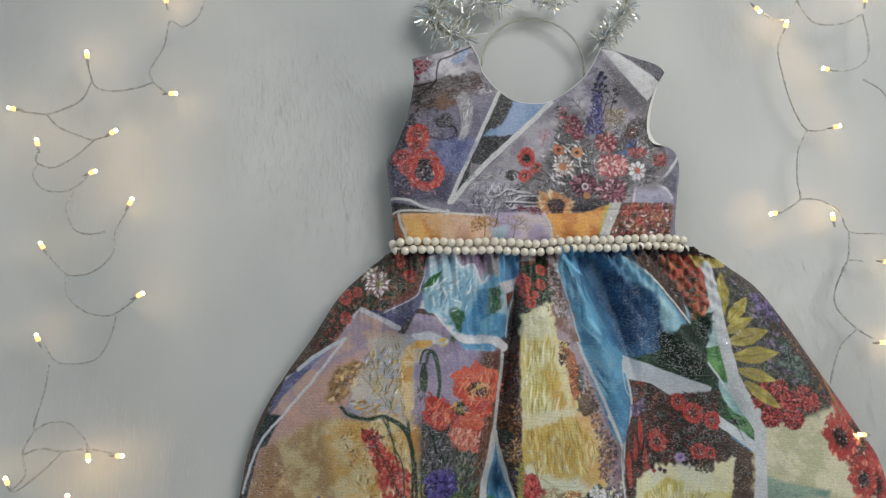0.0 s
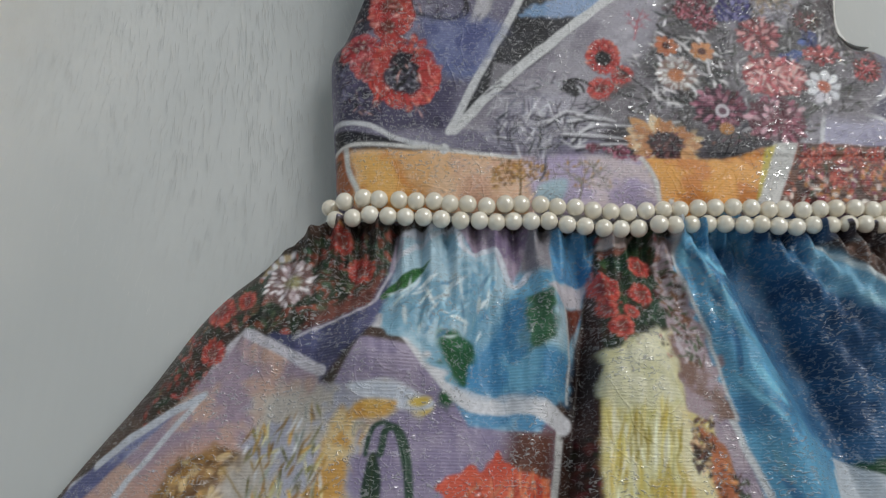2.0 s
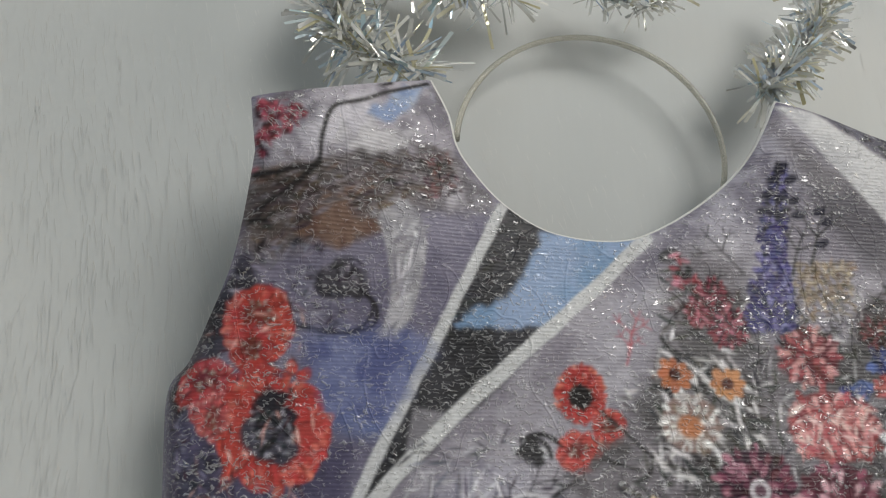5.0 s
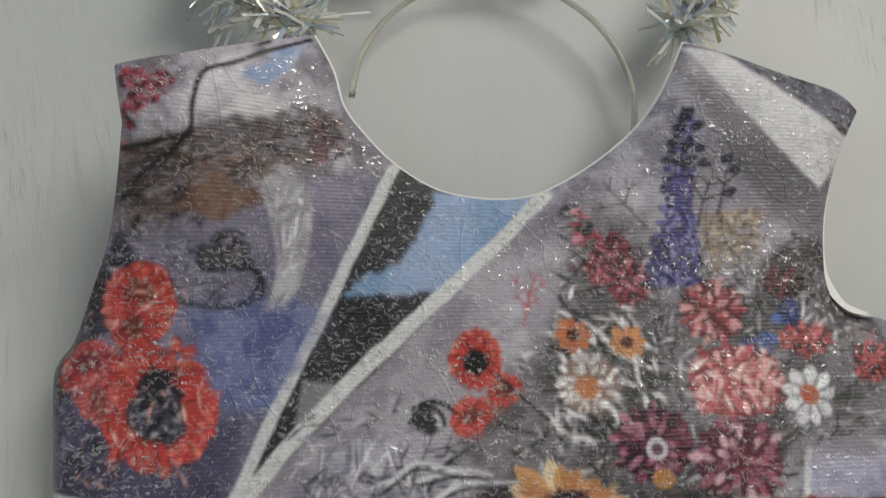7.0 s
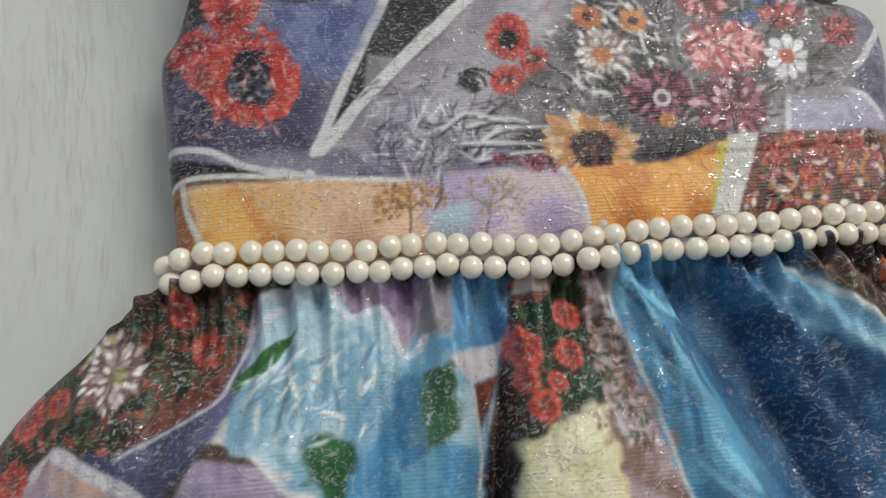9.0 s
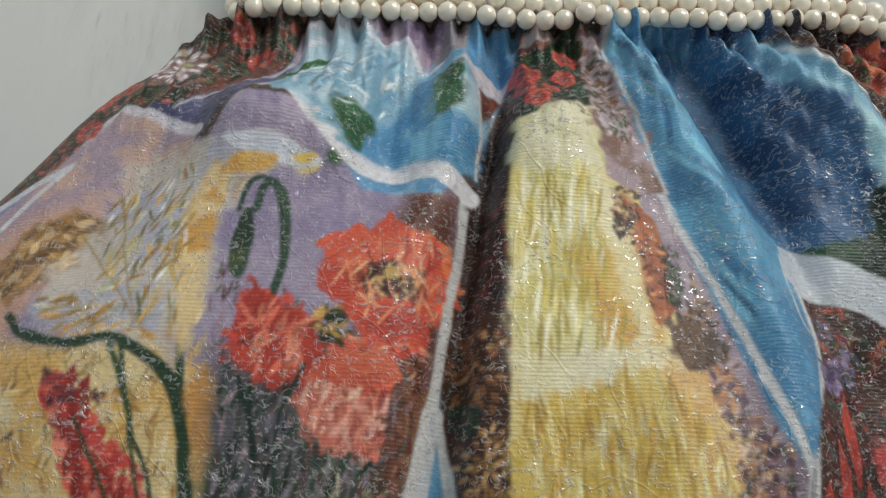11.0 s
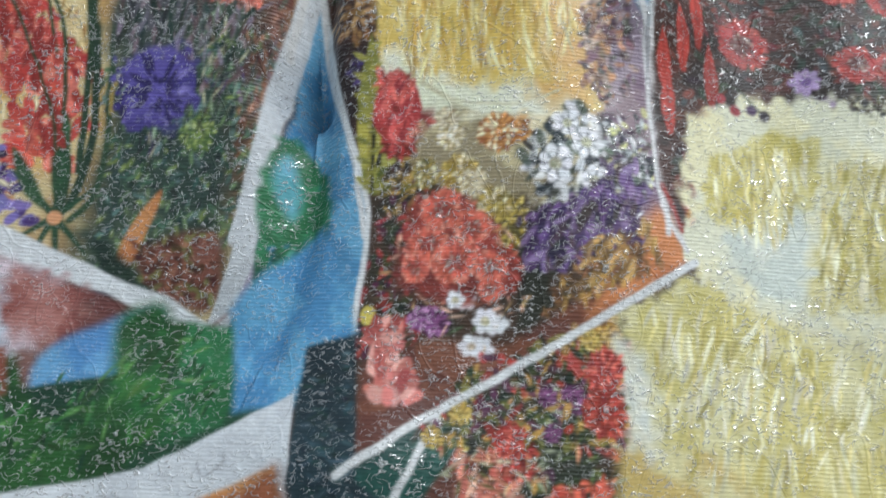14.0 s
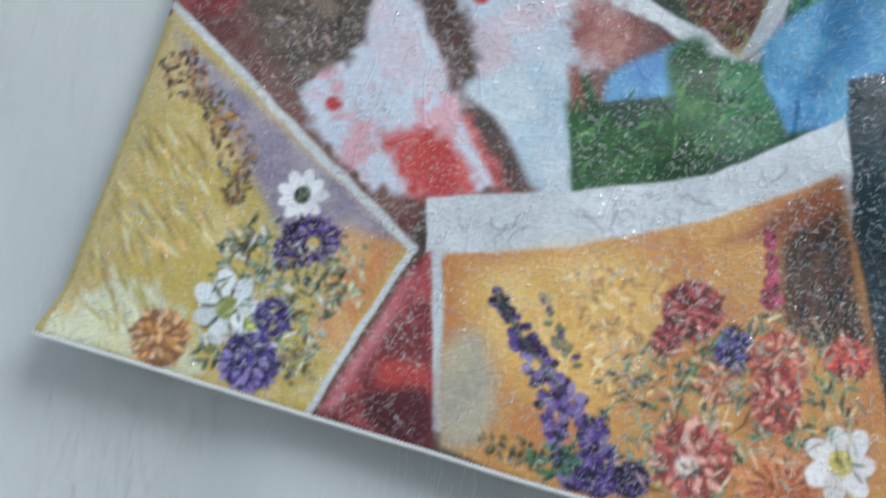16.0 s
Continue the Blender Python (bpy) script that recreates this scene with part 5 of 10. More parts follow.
field([(-20.5, -101.1), (-17.7, -95.8), (-15.0, -105.3), (-16.7, -119.5), (-20.2, -119.6), (-21.4, -113.8)], "2f4a40", "4a6450", 0.8, 1)
stroke([(-18.2, -98.9), (-18.1, -115.7)], 1.08, "8a8a3c")
poppy(-5.7, -142.9, 14.70, "cf4226", "8a2c20", 1.15, 0.3, "e46a48")
poppy(-10.8, -133.7, 8.53, "cc3c24", "9a3020", 1.4, 0.2, "e06444")
poppy(28.0, -118.0, 20.49, "de5a28", "40262a", 0.85, 0.1, "f08a50")
touches([(17.4, -115.9), (36.4, -111.4), (36.9, -122.8), (21.6, -125.3)], 90, ["3a2228", "6a4038", "b89858", "24181c"], 1.4, 0.5)
dab(29.0, -115.2, 3.15, 2.45, 0, rgb("c8a048"))
poppy(28.9, -134.6, 11.46, "d84c28", "a83a24", 0.7, 0.1, "ec7c50")
touches([(8.2, -127.8), (15.1, -129.2), (17.6, -141.4), (10.9, -140.0)], 30, ["3c4a30", "c8a048", "2c3828"], 2, 0.8)
poppy(18.9, -148.6, 12.91, "e0603c", "c04a30", 0.75, -0.2, "f09070")
poppy(12.3, -160.8, 11.42, "d8725c", "a85648", 0.9, 0.4, "eea890")
touches([(5.4, -156.4), (28.3, -153.7), (25.9, -171.2), (9.8, -171.8)], 90, ["e08068", "c86450", "eab0a0", "b05a4c"], 2.2, 1.0, 70, 0.4)
stroke([(3.9, -146.7), (-5.3, -166.0), (-9.3, -178.4), (-9.6, -193.5)], 1.99, "2c4c44", 0)
stroke([(-18.5, -147.4), (-14.1, -160.0), (-9.7, -172.3)], 2.32, "24403c", 0)
touches([(-20.2, -147.5), (-6.8, -148.7), (-3.3, -172.1), (-16.2, -172.6)], 80, ["24403a", "3c5c50", "1f3430"], 2.8, 0.8, 75, 0.4)
spike([(-41.4, -194.4), (-54.2, -174.2), (-68.1, -151.0)], 30.05, ["cc3c2c", "e06a50", "b83028", "e88a74", "d8543c"], 150, 3.0)
touches([(-70.3, -149.3), (-62.2, -151.0), (-53.3, -155.5), (-54.4, -158.8), (-66.0, -157.6)], 36, ["6a3c48", "8a3c3c", "a83c34"], 1.8, 0.7)
spike([(-36.0, -203.0), (-41.9, -187.1), (-49.7, -171.0)], 11.07, ["d44a38", "ec8470"], 40, 2.6)
spike([(-41.1, -223.6), (-48.4, -194.3), (-57.9, -165.1)], 23.66, ["cc3c2c", "e06a50", "b83028", "ea9078", "d8543c"], 120, 3.0)
spike([(-31.6, -209.8), (-36.4, -193.8), (-43.2, -174.4)], 10.18, ["d44a38", "ec8470", "b83428"], 40, 2.6)
stroke([(-37.0, -206.8), (-32.6, -226.3), (-32.7, -242.5)], 2.01, "2f4c36")
stroke([(-49.7, -140.8), (-44.1, -164.4), (-37.3, -180.9), (-36.6, -210.1)], 1.59, "3c5a3c", 0.2)
stroke([(-45.9, -141.6), (-33.7, -151.3), (-28.2, -170.2), (-26.4, -199.9), (-26.9, -219.5), (-30.5, -237.6)], 2.82, "2f4e3a")
stroke([(-21.4, -178.2), (-21.4, -207.9), (-23.2, -232.4), (-29.6, -242.3)], 2.04, "3c5c40")
stroke([(-16.9, -189.7), (-20.3, -199.8), (-20.6, -206.3)], 1.40, "b8a048")
spike([(-47.5, -243.4), (-54.2, -227.8), (-64.2, -209.5)], 17.47, ["4c3478", "6a54a0", "8a7cc0", "3c2860"], 70, 2.4)
spike([(-61.8, -241.0), (-71.4, -228.3), (-78.7, -216.7)], 17.46, ["4c3478", "6a54a0", "8a7cc0", "b0a8d0"], 60, 2.4)
mum(-5.8, -196.8, 13.60, "5a48a0", "9080cc", "3a2c74", 1.05)
mum(-11.2, -203.6, 8.24, "503e94", "8070c0", "34286a")
mum(8.8, -213.7, 5.83, "8aa050", "b4c070", "5a7440")
stroke([(-34.0, -241.2), (-49.5, -227.0)], 2.6, "2f5a40", 0.7)
stroke([(-34.0, -241.2), (-39.5, -255.6)], 2.6, "2f5a40", 0.7)
stroke([(-34.0, -241.2), (-22.8, -252.8)], 2.6, "2f5a40", 0.7)
stroke([(-34.0, -241.2), (-43.6, -249.0)], 2.6, "2f5a40", 0.7)
stroke([(-34.0, -241.2), (-30.4, -258.6)], 2.6, "2f5a40", 0.7)
stroke([(-34.0, -241.2), (-23.0, -230.5)], 2.6, "2f5a40", 0.7)
stroke([(-34.0, -241.2), (-35.3, -221.5)], 2.6, "2f5a40", 0.7)
field([(-51.5, -219.0), (-43.9, -226.3), (-37.3, -239.0), (-44.7, -234.2)], "2c5038", "3c6444", 0.8, 1)
field([(-38.6, -216.2), (-35.2, -206.7), (-32.1, -225.1), (-33.2, -238.6), (-36.8, -231.2)], "2c5038", "3c6a48", 0.8, 1)
dab(-34.0, -241.5, 2.35, 2.35, 0, rgb("d8a070"))
field([(-13.1, -254.0), (-10.8, -245.0), (-3.5, -232.8), (-1.6, -233.6), (-5.9, -248.4), (-10.3, -257.3)], "c07a38", "d09450", 0.8, 1)
field([(-21.2, -247.2), (-8.8, -255.4), (-4.8, -265.2), (-16.9, -257.8)], "243c34", "2f4a3c", 2, 1)
field([(-7.4, -251.9), (9.7, -244.3), (18.9, -247.6), (17.5, -265.4), (8.6, -266.6), (-1.7, -261.6)], "7a4c3c", "946050", 2, 1)
touches([(-9.4, -248.5), (16.9, -244.2), (17.5, -265.4), (-3.3, -261.7)], 90, ["6a4034", "a8745c", "5a3a30", "8a8a50"], 2, 0.8)
touches([(-108.8, -206.0), (-58.6, -219.4), (-47.5, -236.5), (-59.2, -243.3), (-102.6, -226.5)], 120, ["e0c070", "6a4c98", "d8d0a8", "8a6ab0", "c89a48"], 2.4, 0.9)
# its white border
stroke([(41.3, -157.8), (36.7, -181.2), (32.2, -196.8), (29.0, -222.0), (26.6, -234.8), (26.3, -250.4), (17.6, -274.1)], 6.52, "c9cdd2", 0, 0.4, 0)
stroke([(17.6, -274.1), (-1.3, -267.9), (-20.1, -258.9), (-51.8, -247.3)], 5.37, "d2d5d9", 0, 0.4, 0)
stroke([(50.7, -81.1), (48.7, -103.6), (44.7, -128.7), (40.0, -163.2)], 3.10, "cfd0d0", 0, 0.4)
stroke([(40.6, -159.4), (36.1, -182.0), (31.3, -206.9), (27.1, -230.5), (23.6, -246.3)], 5.01, "c9cdd2", 0, 0.4)
stroke([(-201.6, -203.0), (-152.6, -217.3), (-106.3, -228.1), (-64.8, -248.0), (-27.0, -259.8), (2.0, -265.5), (15.1, -273.4)], 4.24, "d4d8dc", 0, 0.4, 0)
stroke([(42.9, -156.7), (52.3, -197.9), (61.9, -225.9), (64.8, -240.7), (63.7, -255.5), (62.2, -276.3), (61.3, -300.1), (61.8, -315.8)], 1.88, "d8dadc", 0, 0.4)
stroke([(61.8, -315.8), (83.4, -299.9), (116.6, -279.7), (144.8, -261.9), (164.3, -249.4)], 2.33, "d8dadc", 0, 0.4, 0)
stroke([(164.3, -249.4), (157.9, -233.9), (154.2, -206.9), (151.2, -176.8), (147.1, -155.6)], 1.59, "d8d6d8", 0, 0.4)
stroke([(44.0, -162.5), (47.8, -187.5), (58.1, -216.8), (63.9, -244.9)], 1.85, "d4d6d8", 0, 0.4)
stroke([(156.1, -241.2), (153.7, -205.7), (151.2, -176.1), (149.1, -166.9), (141.7, -144.0), (126.9, -103.9), (114.4, -69.9)], 1.74, "d8d6d8", 0, 0.4)
stroke([(155.2, -107.3), (191.3, -114.8), (221.0, -126.6), (257.8, -135.2)], 12.81, "c4cad2", 0, 0.4, 0)
stroke([(157.7, -99.2), (162.1, -139.1), (150.7, -169.1)], 2.07, "d0d2d6", 0, 0.4)
stroke([(150.6, -170.2), (141.5, -142.3), (129.6, -110.6), (118.2, -82.2), (109.7, -47.7), (104.5, -22.5), (106.1, 13.4)], 2.47, "d6d6d8", 0, 0.4)
stroke([(51.4, -85.1), (47.4, -111.9), (43.6, -137.7), (39.3, -159.3), (34.9, -185.2)], 2.25, "d0d0d0", 0, 0.4)
# blue gathered piece above the left painting
field([(-11.7, -5.8), (7.7, -0.6), (32.4, -21.3), (42.1, -2.3), (71.1, -1.6), (69.3, -23.5), (54.9, -66.7), (42.5, -88.0), (16.0, -85.9), (2.2, -62.1), (-19.6, -48.9), (-18.1, -27.0)], "5a9ec6", "a4cade", 1, 0, 4)
field([(7.7, -0.6), (42.1, -1.3), (38.9, -19.4), (32.5, -19.4), (22.4, -13.8), (14.9, -6.9)], "86789a", "a494ac", 1)
field([(40.0, -4.6), (53.0, -3.0), (49.5, -25.0), (39.6, -21.5)], "b4aeb4", "9a949c", 0.8)
field([(52.2, -2.0), (70.8, -1.7), (68.4, -21.0), (59.7, -25.2), (52.0, -22.7)], "4486b4", "5c9cc4", 1)
field([(-20.4, -35.7), (-15.9, -25.4), (-3.7, -15.1), (2.0, -18.0), (-8.5, -33.5)], "3c7438", "4f8c48", 0.7, 1)
field([(2.3, -53.0), (10.4, -50.0), (14.7, -55.4), (15.8, -71.1), (7.3, -79.0), (2.7, -66.6)], "2c6a3c", "3f7c4c", 2, 1, 4, 2)
field([(39.2, -37.5), (46.3, -31.7), (51.2, -42.3), (46.7, -55.7), (36.9, -52.3)], "3f7450", "5a8a68", 1.5, 1, 4, 2)
field([(46.6, -28.5), (67.9, -22.6), (62.9, -39.7), (51.3, -40.6)], "d0ccd4", "bcb8c2", 0.8)
field([(53.0, -39.6), (62.6, -37.8), (54.8, -68.3), (53.3, -68.1)], "8a4c36", "74402e", 1)
stroke([(-11.7, -5.8), (4.0, -2.3), (13.3, -5.3), (17.8, -12.9)], 4.41, "d4d4de", 0, 0.6)
stroke([(17.7, -19.7), (29.2, -14.0), (36.5, -27.4)], 3.21, "ccd0dc", 0, 0.6)
touches([(-14.3, -17.9), (35.8, -25.4), (58.6, -32.6), (45.9, -65.7), (8.2, -48.6)], 120, ["80b8d6", "b8d8e6", "4c90bc", "9cc8dc"], 3, 0.6, 60, 0.6)
field([(68.6, -23.2), (71.9, -24.5), (63.4, -89.6), (50.8, -89.6), (60.0, -52.0)], "34201c", "4a2a24", 1)
# left flank
field([(-37.6, -0.5), (-13.3, -2.1), (-12.7, -10.4), (-17.2, -27.1), (-26.7, -41.6), (-50.4, -54.2), (-71.1, -45.3), (-84.9, -60.1), (-107.1, -84.3), (-125.1, -75.6), (-98.2, -36.4), (-79.5, -24.0), (-48.2, -4.4)], "523a32", "463c30", 1, 0, 4)
touches([(-36.7, -0.8), (-13.9, -3.3), (-17.3, -25.3), (-28.3, -42.3), (-50.4, -53.4), (-73.0, -45.1), (-108.0, -76.8), (-98.2, -36.4), (-71.4, -23.3)], 480, ["34503a", "a83428", "5a6a4c", "c85440", "6a4434", "2c3c2c", "8a5c48", "c8904c"], 1.8, 0.9)
mum(-57.4, -25.9, 15.19, "d4ccd4", "f0ecf0", "b0a078")
dab(-58.4, -25.8, 4.55, 4.55, 0, rgb("b8a060"), 1.2)
poppy(-82.3, -54.0, 6.53, "c04a34", "8a2c24", 1, 0, "e08060")
stroke([(-14.1, -10.7), (-16.4, -25.4), (-27.0, -40.8), (-50.4, -54.2)], 1.93, "c0bcc6", 0, 0.5)
field([(-15.6, -16.3), (-11.8, -10.4), (-15.9, -36.4), (-27.8, -50.6), (-48.9, -55.8), (-25.1, -41.8)], "6c6c94", "54587c", 2)
stroke([(-47.4, -67.8), (-42.5, -67.8), (-28.3, -47.3), (-9.1, -50.8), (4.2, -65.7), (17.6, -76.7), (38.6, -77.2), (51.6, -84.5)], 7.85, "d6d6dc", 0, 0.5)
stroke([(-130.8, -114.1), (-106.0, -93.2), (-85.4, -71.9), (-72.8, -46.7), (-46.2, -67.5)], 4.25, "d0ccd4", 0, 0.6, 0)
touches([(-110.7, -78.0), (-92.4, -47.8), (-78.3, -43.5), (-87.5, -71.8), (-107.2, -89.7)], 120, ["8a3428", "34483a", "c05440", "5a4434"], 1.8, 0.9)
field([(-152.9, -141.7), (-148.3, -123.0), (-109.3, -92.8), (-87.4, -73.2), (-82.5, -76.7), (-119.1, -116.4), (-143.2, -144.3)], "8084ac", "5c608c", 0.8, 0, 4)
stroke([(-84.0, -73.3), (-109.3, -92.8), (-136.3, -107.5)], 3.88, "d0d0d8", 0, 0.4)
field([(-177.2, -208.5), (-171.8, -190.4), (-160.1, -153.3), (-138.4, -142.0), (-160.1, -167.4), (-170.6, -208.7)], "34424a", "1f2c34", 0.8)
# foot of the skirt, left: big red flowers
field([(-194.3, -272.0), (-176.0, -210.0), (-152.2, -219.5), (-64.7, -249.4), (12.3, -274.3), (23.0, -267.0), (-39.1, -325.2), (-88.5, -336.5), (-95.6, -356.7), (-118.4, -395.4), (-192.1, -386.4)], "7a4a48", "8f6a62", 1.2, 0, 4)
field([(-190.6, -271.8), (-166.5, -223.5), (-150.1, -234.5), (-151.8, -259.4), (-161.5, -272.7)], "8c2c34", "a83c40", 3, 1, 3, 2)
field([(-153.2, -232.8), (-118.1, -227.0), (-92.0, -266.3), (-109.9, -282.4), (-131.8, -300.9), (-156.6, -270.2)], "8e7c6c", "6e6056", 5, 1, 4, 2)
field([(-112.4, -226.3), (-64.7, -249.0), (-26.9, -261.1), (-32.4, -282.5), (-57.0, -288.8), (-81.1, -292.0), (-97.1, -258.2)], "c6cedc", "d6c6d0", 3, 0, 4, 2)
field([(-133.1, -302.9), (-115.2, -284.5), (-112.6, -268.5), (-106.3, -259.1), (-97.4, -268.3), (-82.6, -294.0), (-66.3, -320.7), (-72.8, -329.1), (-106.0, -331.4)], "dfb0bc", "d2d8e6", 2, 1, 4, 2)
field([(-114.1, -270.6), (-106.3, -259.1), (-94.8, -272.2), (-86.0, -294.4), (-99.8, -295.6), (-111.4, -284.3)], "d4dce8", "dcd0dc", 2, 1)
field([(-103.9, -313.1), (-87.1, -310.7), (-72.1, -328.2), (-92.3, -332.7), (-100.8, -320.8)], "c83430", "d85450", 3, 1, 3, 2)
field([(-79.5, -304.5), (-72.5, -305.4), (-61.7, -323.7), (-65.4, -327.5)], "c04444", "d87474", 2, 1)
field([(-109.8, -230.5), (-96.6, -238.9), (-79.6, -275.4), (-72.4, -292.7), (-52.2, -323.6), (-62.9, -327.2), (-78.5, -298.9), (-95.8, -266.3)], "6c5248", "544440", 3, 0, 4, 2)
dab(-122.1, -303.7, 2.95, 2.58, 0, rgb("cc3c3c"), 1)
dab(-76.5, -264.4, 2.87, 2.15, 0.4, rgb("c84048"), 1)
field([(-41.9, -258.7), (-20.9, -265.7), (-27.2, -280.1), (-43.9, -276.1)], "a06058", "b88078", 4, 1, 4, 2)
field([(-79.2, -293.6), (-45.1, -282.7), (-40.0, -325.2), (-52.8, -326.3), (-65.6, -306.2)], "bccedc", "cdd6de", 2, 1)
field([(-31.3, -285.2), (1.2, -267.4), (-6.2, -294.8), (-23.4, -304.9)], "4a90c6", "6caad4", 2, 1)
field([(-43.7, -296.6), (48.1, -277.4), (47.9, -296.2), (5.5, -318.6), (-40.6, -327.9)], "2c5c40", "24503c", 1, 0, 4)
field([(-44.6, -296.7), (-39.6, -283.1), (-33.2, -293.9), (-23.3, -306.7), (-6.3, -292.8), (2.3, -270.0), (11.1, -270.6), (12.8, -302.7), (-4.9, -318.4), (-40.8, -325.3)], "356f34", "2a5a2c", 2, 0, 4, 1)
field([(-45.1, -282.7), (-41.5, -282.4), (-38.4, -296.2), (-42.7, -298.4)], "9a5c44", "8a4c3c", 1.5)
field([(9.2, -270.8), (23.5, -272.1), (28.8, -295.6), (26.8, -302.6), (8.6, -309.5)], "2c7444", "3c8858", 1.5)
field([(-10.9, -273.4), (3.1, -267.1), (4.7, -299.6), (-6.2, -294.8)], "2f7a3c", "246030", 3, 1)
field([(22.1, -267.1), (31.6, -255.4), (50.4, -241.0), (63.5, -274.6), (49.3, -289.3), (47.0, -297.2), (29.5, -298.6)], "4a98c8", "68b0d6", 2)
field([(48.9, -279.4), (63.5, -274.6), (67.4, -316.4), (83.3, -326.8), (88.4, -341.7), (62.4, -381.3), (56.0, -381.8), (48.8, -295.2)], "2f4a54", "283e48", 1)
field([(67.4, -316.4), (102.8, -292.3), (82.3, -326.9)], "246058", "2f7068", 1)
touches([(50.8, -291.2), (62.1, -278.6), (65.7, -318.2), (79.1, -331.3), (61.3, -363.1), (57.3, -360.3)], 240, ["44606a", "24383f", "38545c", "5c7680", "2a4a48"], 2.0, 0.5, 0, 0.5)
field([(83.6, -330.8), (93.6, -341.3), (79.9, -348.9), (74.8, -347.7)], "4c94bc", "6cb0cc", 1.5)
touches([(-43.7, -296.6), (12.2, -273.3), (26.0, -301.7), (-35.9, -323.1)], 120, ["4c8a44", "24522c", "6a9a50", "2a6440"], 3.2, 0.6, 50, 0.5)
touches([(-158.9, -241.9), (-120.7, -233.8), (-114.9, -256.2), (-129.9, -293.2), (-143.8, -278.9)], 70, ["a89886", "5a4c44", "c0aca0", "745c54"], 3, 0.6, -55, 0.5)
stroke([(89.3, -297.2), (74.3, -329.3), (89.5, -346.0)], 2.15, "d4d6d8", 0, 0.4, 0)
# lower framed painting
field([(-88.2, -332.8), (-39.1, -325.2), (5.4, -315.6), (47.3, -292.9), (48.0, -317.5), (56.0, -396.4), (-80.6, -406.8)], "d6dadf", "ccd0d6", 0.5)
scribble([(-81.9, -335.9), (-38.7, -329.5), (5.5, -319.5), (37.6, -305.1), (12.8, -329.3), (-37.5, -342.0), (-78.5, -348.8)], 46)
field([(-81.3, -352.6), (-37.2, -345.3), (6.2, -333.9), (44.2, -315.6), (52.5, -396.6), (-73.7, -406.3)], "d29448", "b4703a", 0.6, 0, 4)
field([(-80.9, -350.7), (-41.8, -345.0), (4.0, -331.1), (43.6, -313.8), (54.9, -347.1), (71.0, -432.5), (-0.8, -439.3), (-76.1, -411.0)], "d8a450", "d09048", 1, 0, 3)
field([(-71.9, -359.0), (-48.9, -348.5), (-21.2, -344.7), (-7.5, -363.8), (-29.2, -394.6), (-60.7, -383.3)], "e6b850", "ecc878", 8, 1)
field([(-78.0, -381.4), (-66.8, -374.9), (-59.9, -393.9), (-64.0, -408.2), (-76.3, -409.3)], "b6aea0", "c8bca0", 4, 1)
field([(27.4, -331.0), (45.2, -315.3), (58.8, -372.1), (41.1, -366.6), (28.3, -360.5)], "5a4034", "6e4c3c", 5, 0, 4)
field([(9.6, -338.2), (43.6, -314.4), (47.2, -322.6), (29.4, -334.6)], "b06c3c", "9a5c38", 4)
touches([(-41.3, -352.4), (-8.3, -345.4), (-9.6, -392.7), (-27.6, -390.9)], 220, ["ecd0a0", "d0a060", "e8c070", "c89858"], 2, 0.7)
touches([(-29.6, -387.5), (-5.7, -363.7), (28.3, -360.5), (53.5, -372.6), (57.4, -413.9), (-22.3, -421.5)], 420, ["4a7460", "6a9078", "c8a868", "34604c", "8aa070", "e0c898", "3c5c54"], 2.6, 0.7)
touches([(29.4, -334.6), (48.1, -329.7), (55.3, -368.9), (32.1, -367.4)], 130, ["3c302c", "6a5448", "34484a", "7a5a4a"], 3, 0.6, 85, 0.3)
spike([(25.5, -357.2), (25.1, -344.3), (24.2, -331.3)], 6.15, ["a82c58", "c85078", "8a2448"], 50, 1.8)
spike([(-26.0, -418.5), (-38.2, -395.4), (-52.3, -375.4)], 26.68, ["45286a", "5f4290", "7a60a8", "34204e", "9484b8"], 230, 2.2)
spike([(-52.2, -377.2), (-58.3, -368.7), (-64.5, -360.1)], 10.86, ["45286a", "5f4290", "34204e"], 30, 2.2)
stroke([(-40.4, -390.3), (-54.3, -373.8), (-62.5, -361.8)], 0.91, "5a6a44")
spike([(-37.4, -381.1), (-43.7, -369.1), (-48.0, -360.4)], 7.29, ["6a4c80", "8a8a60", "b0a070"], 22, 1.8)
mum(0.4, -361.3, 10.32, "c05454", "dc8a84", "7a3434")
mum(-7.1, -371.1, 5.34, "b84a50", "d88080", "7a3434")
mum(14.2, -372.7, 6.43, "5a4898", "8a7cc0", "34285c", 1.2)
mum(9.3, -383.9, 6.40, "d89060", "ecb890", "a06040")
mum(28.3, -375.0, 10.13, "dc7458", "f0a088", "a84c3c")
mum(28.1, -387.4, 8.89, "d87058", "f0a890", "a04a3c", 1.2)
mum(50.0, -372.0, 8.14, "e05440", "f08468", "a03428", 0.8)
mum(2.3, -407.2, 13.58, "d06a60", "f0b0a0", "a04840", 0.95)
dab(0.7, -409.9, 3.48, 3.13, 0, rgb("f0dcd4"), 1)
daisy(30.5, -414.7, 16.52, "e09a58", "c87838", 16, "b8602c", 0.8)
daisy(48.6, -404.5, 12.18, "e8e0e0", "d0c060", 7)
mum(-16.4, -415.9, 6.28, "4a3474", "7a64a4", "2c2048")
mum(-26.1, -416.8, 5.70, "50307c", "7a5ca8", "2c1c50")
touches([(-65.9, -406.6), (-48.2, -406.7), (-43.9, -416.6), (-62.0, -411.4)], 40, ["6a6a40", "4a4a34", "8a7a48"], 1.6, 0.7)
touches([(-49.9, -408.6), (-34.0, -405.5), (-29.6, -418.8), (-43.8, -418.3)], 50, ["34604c", "5a8a68", "2c4c3c"], 2.2, 0.7)
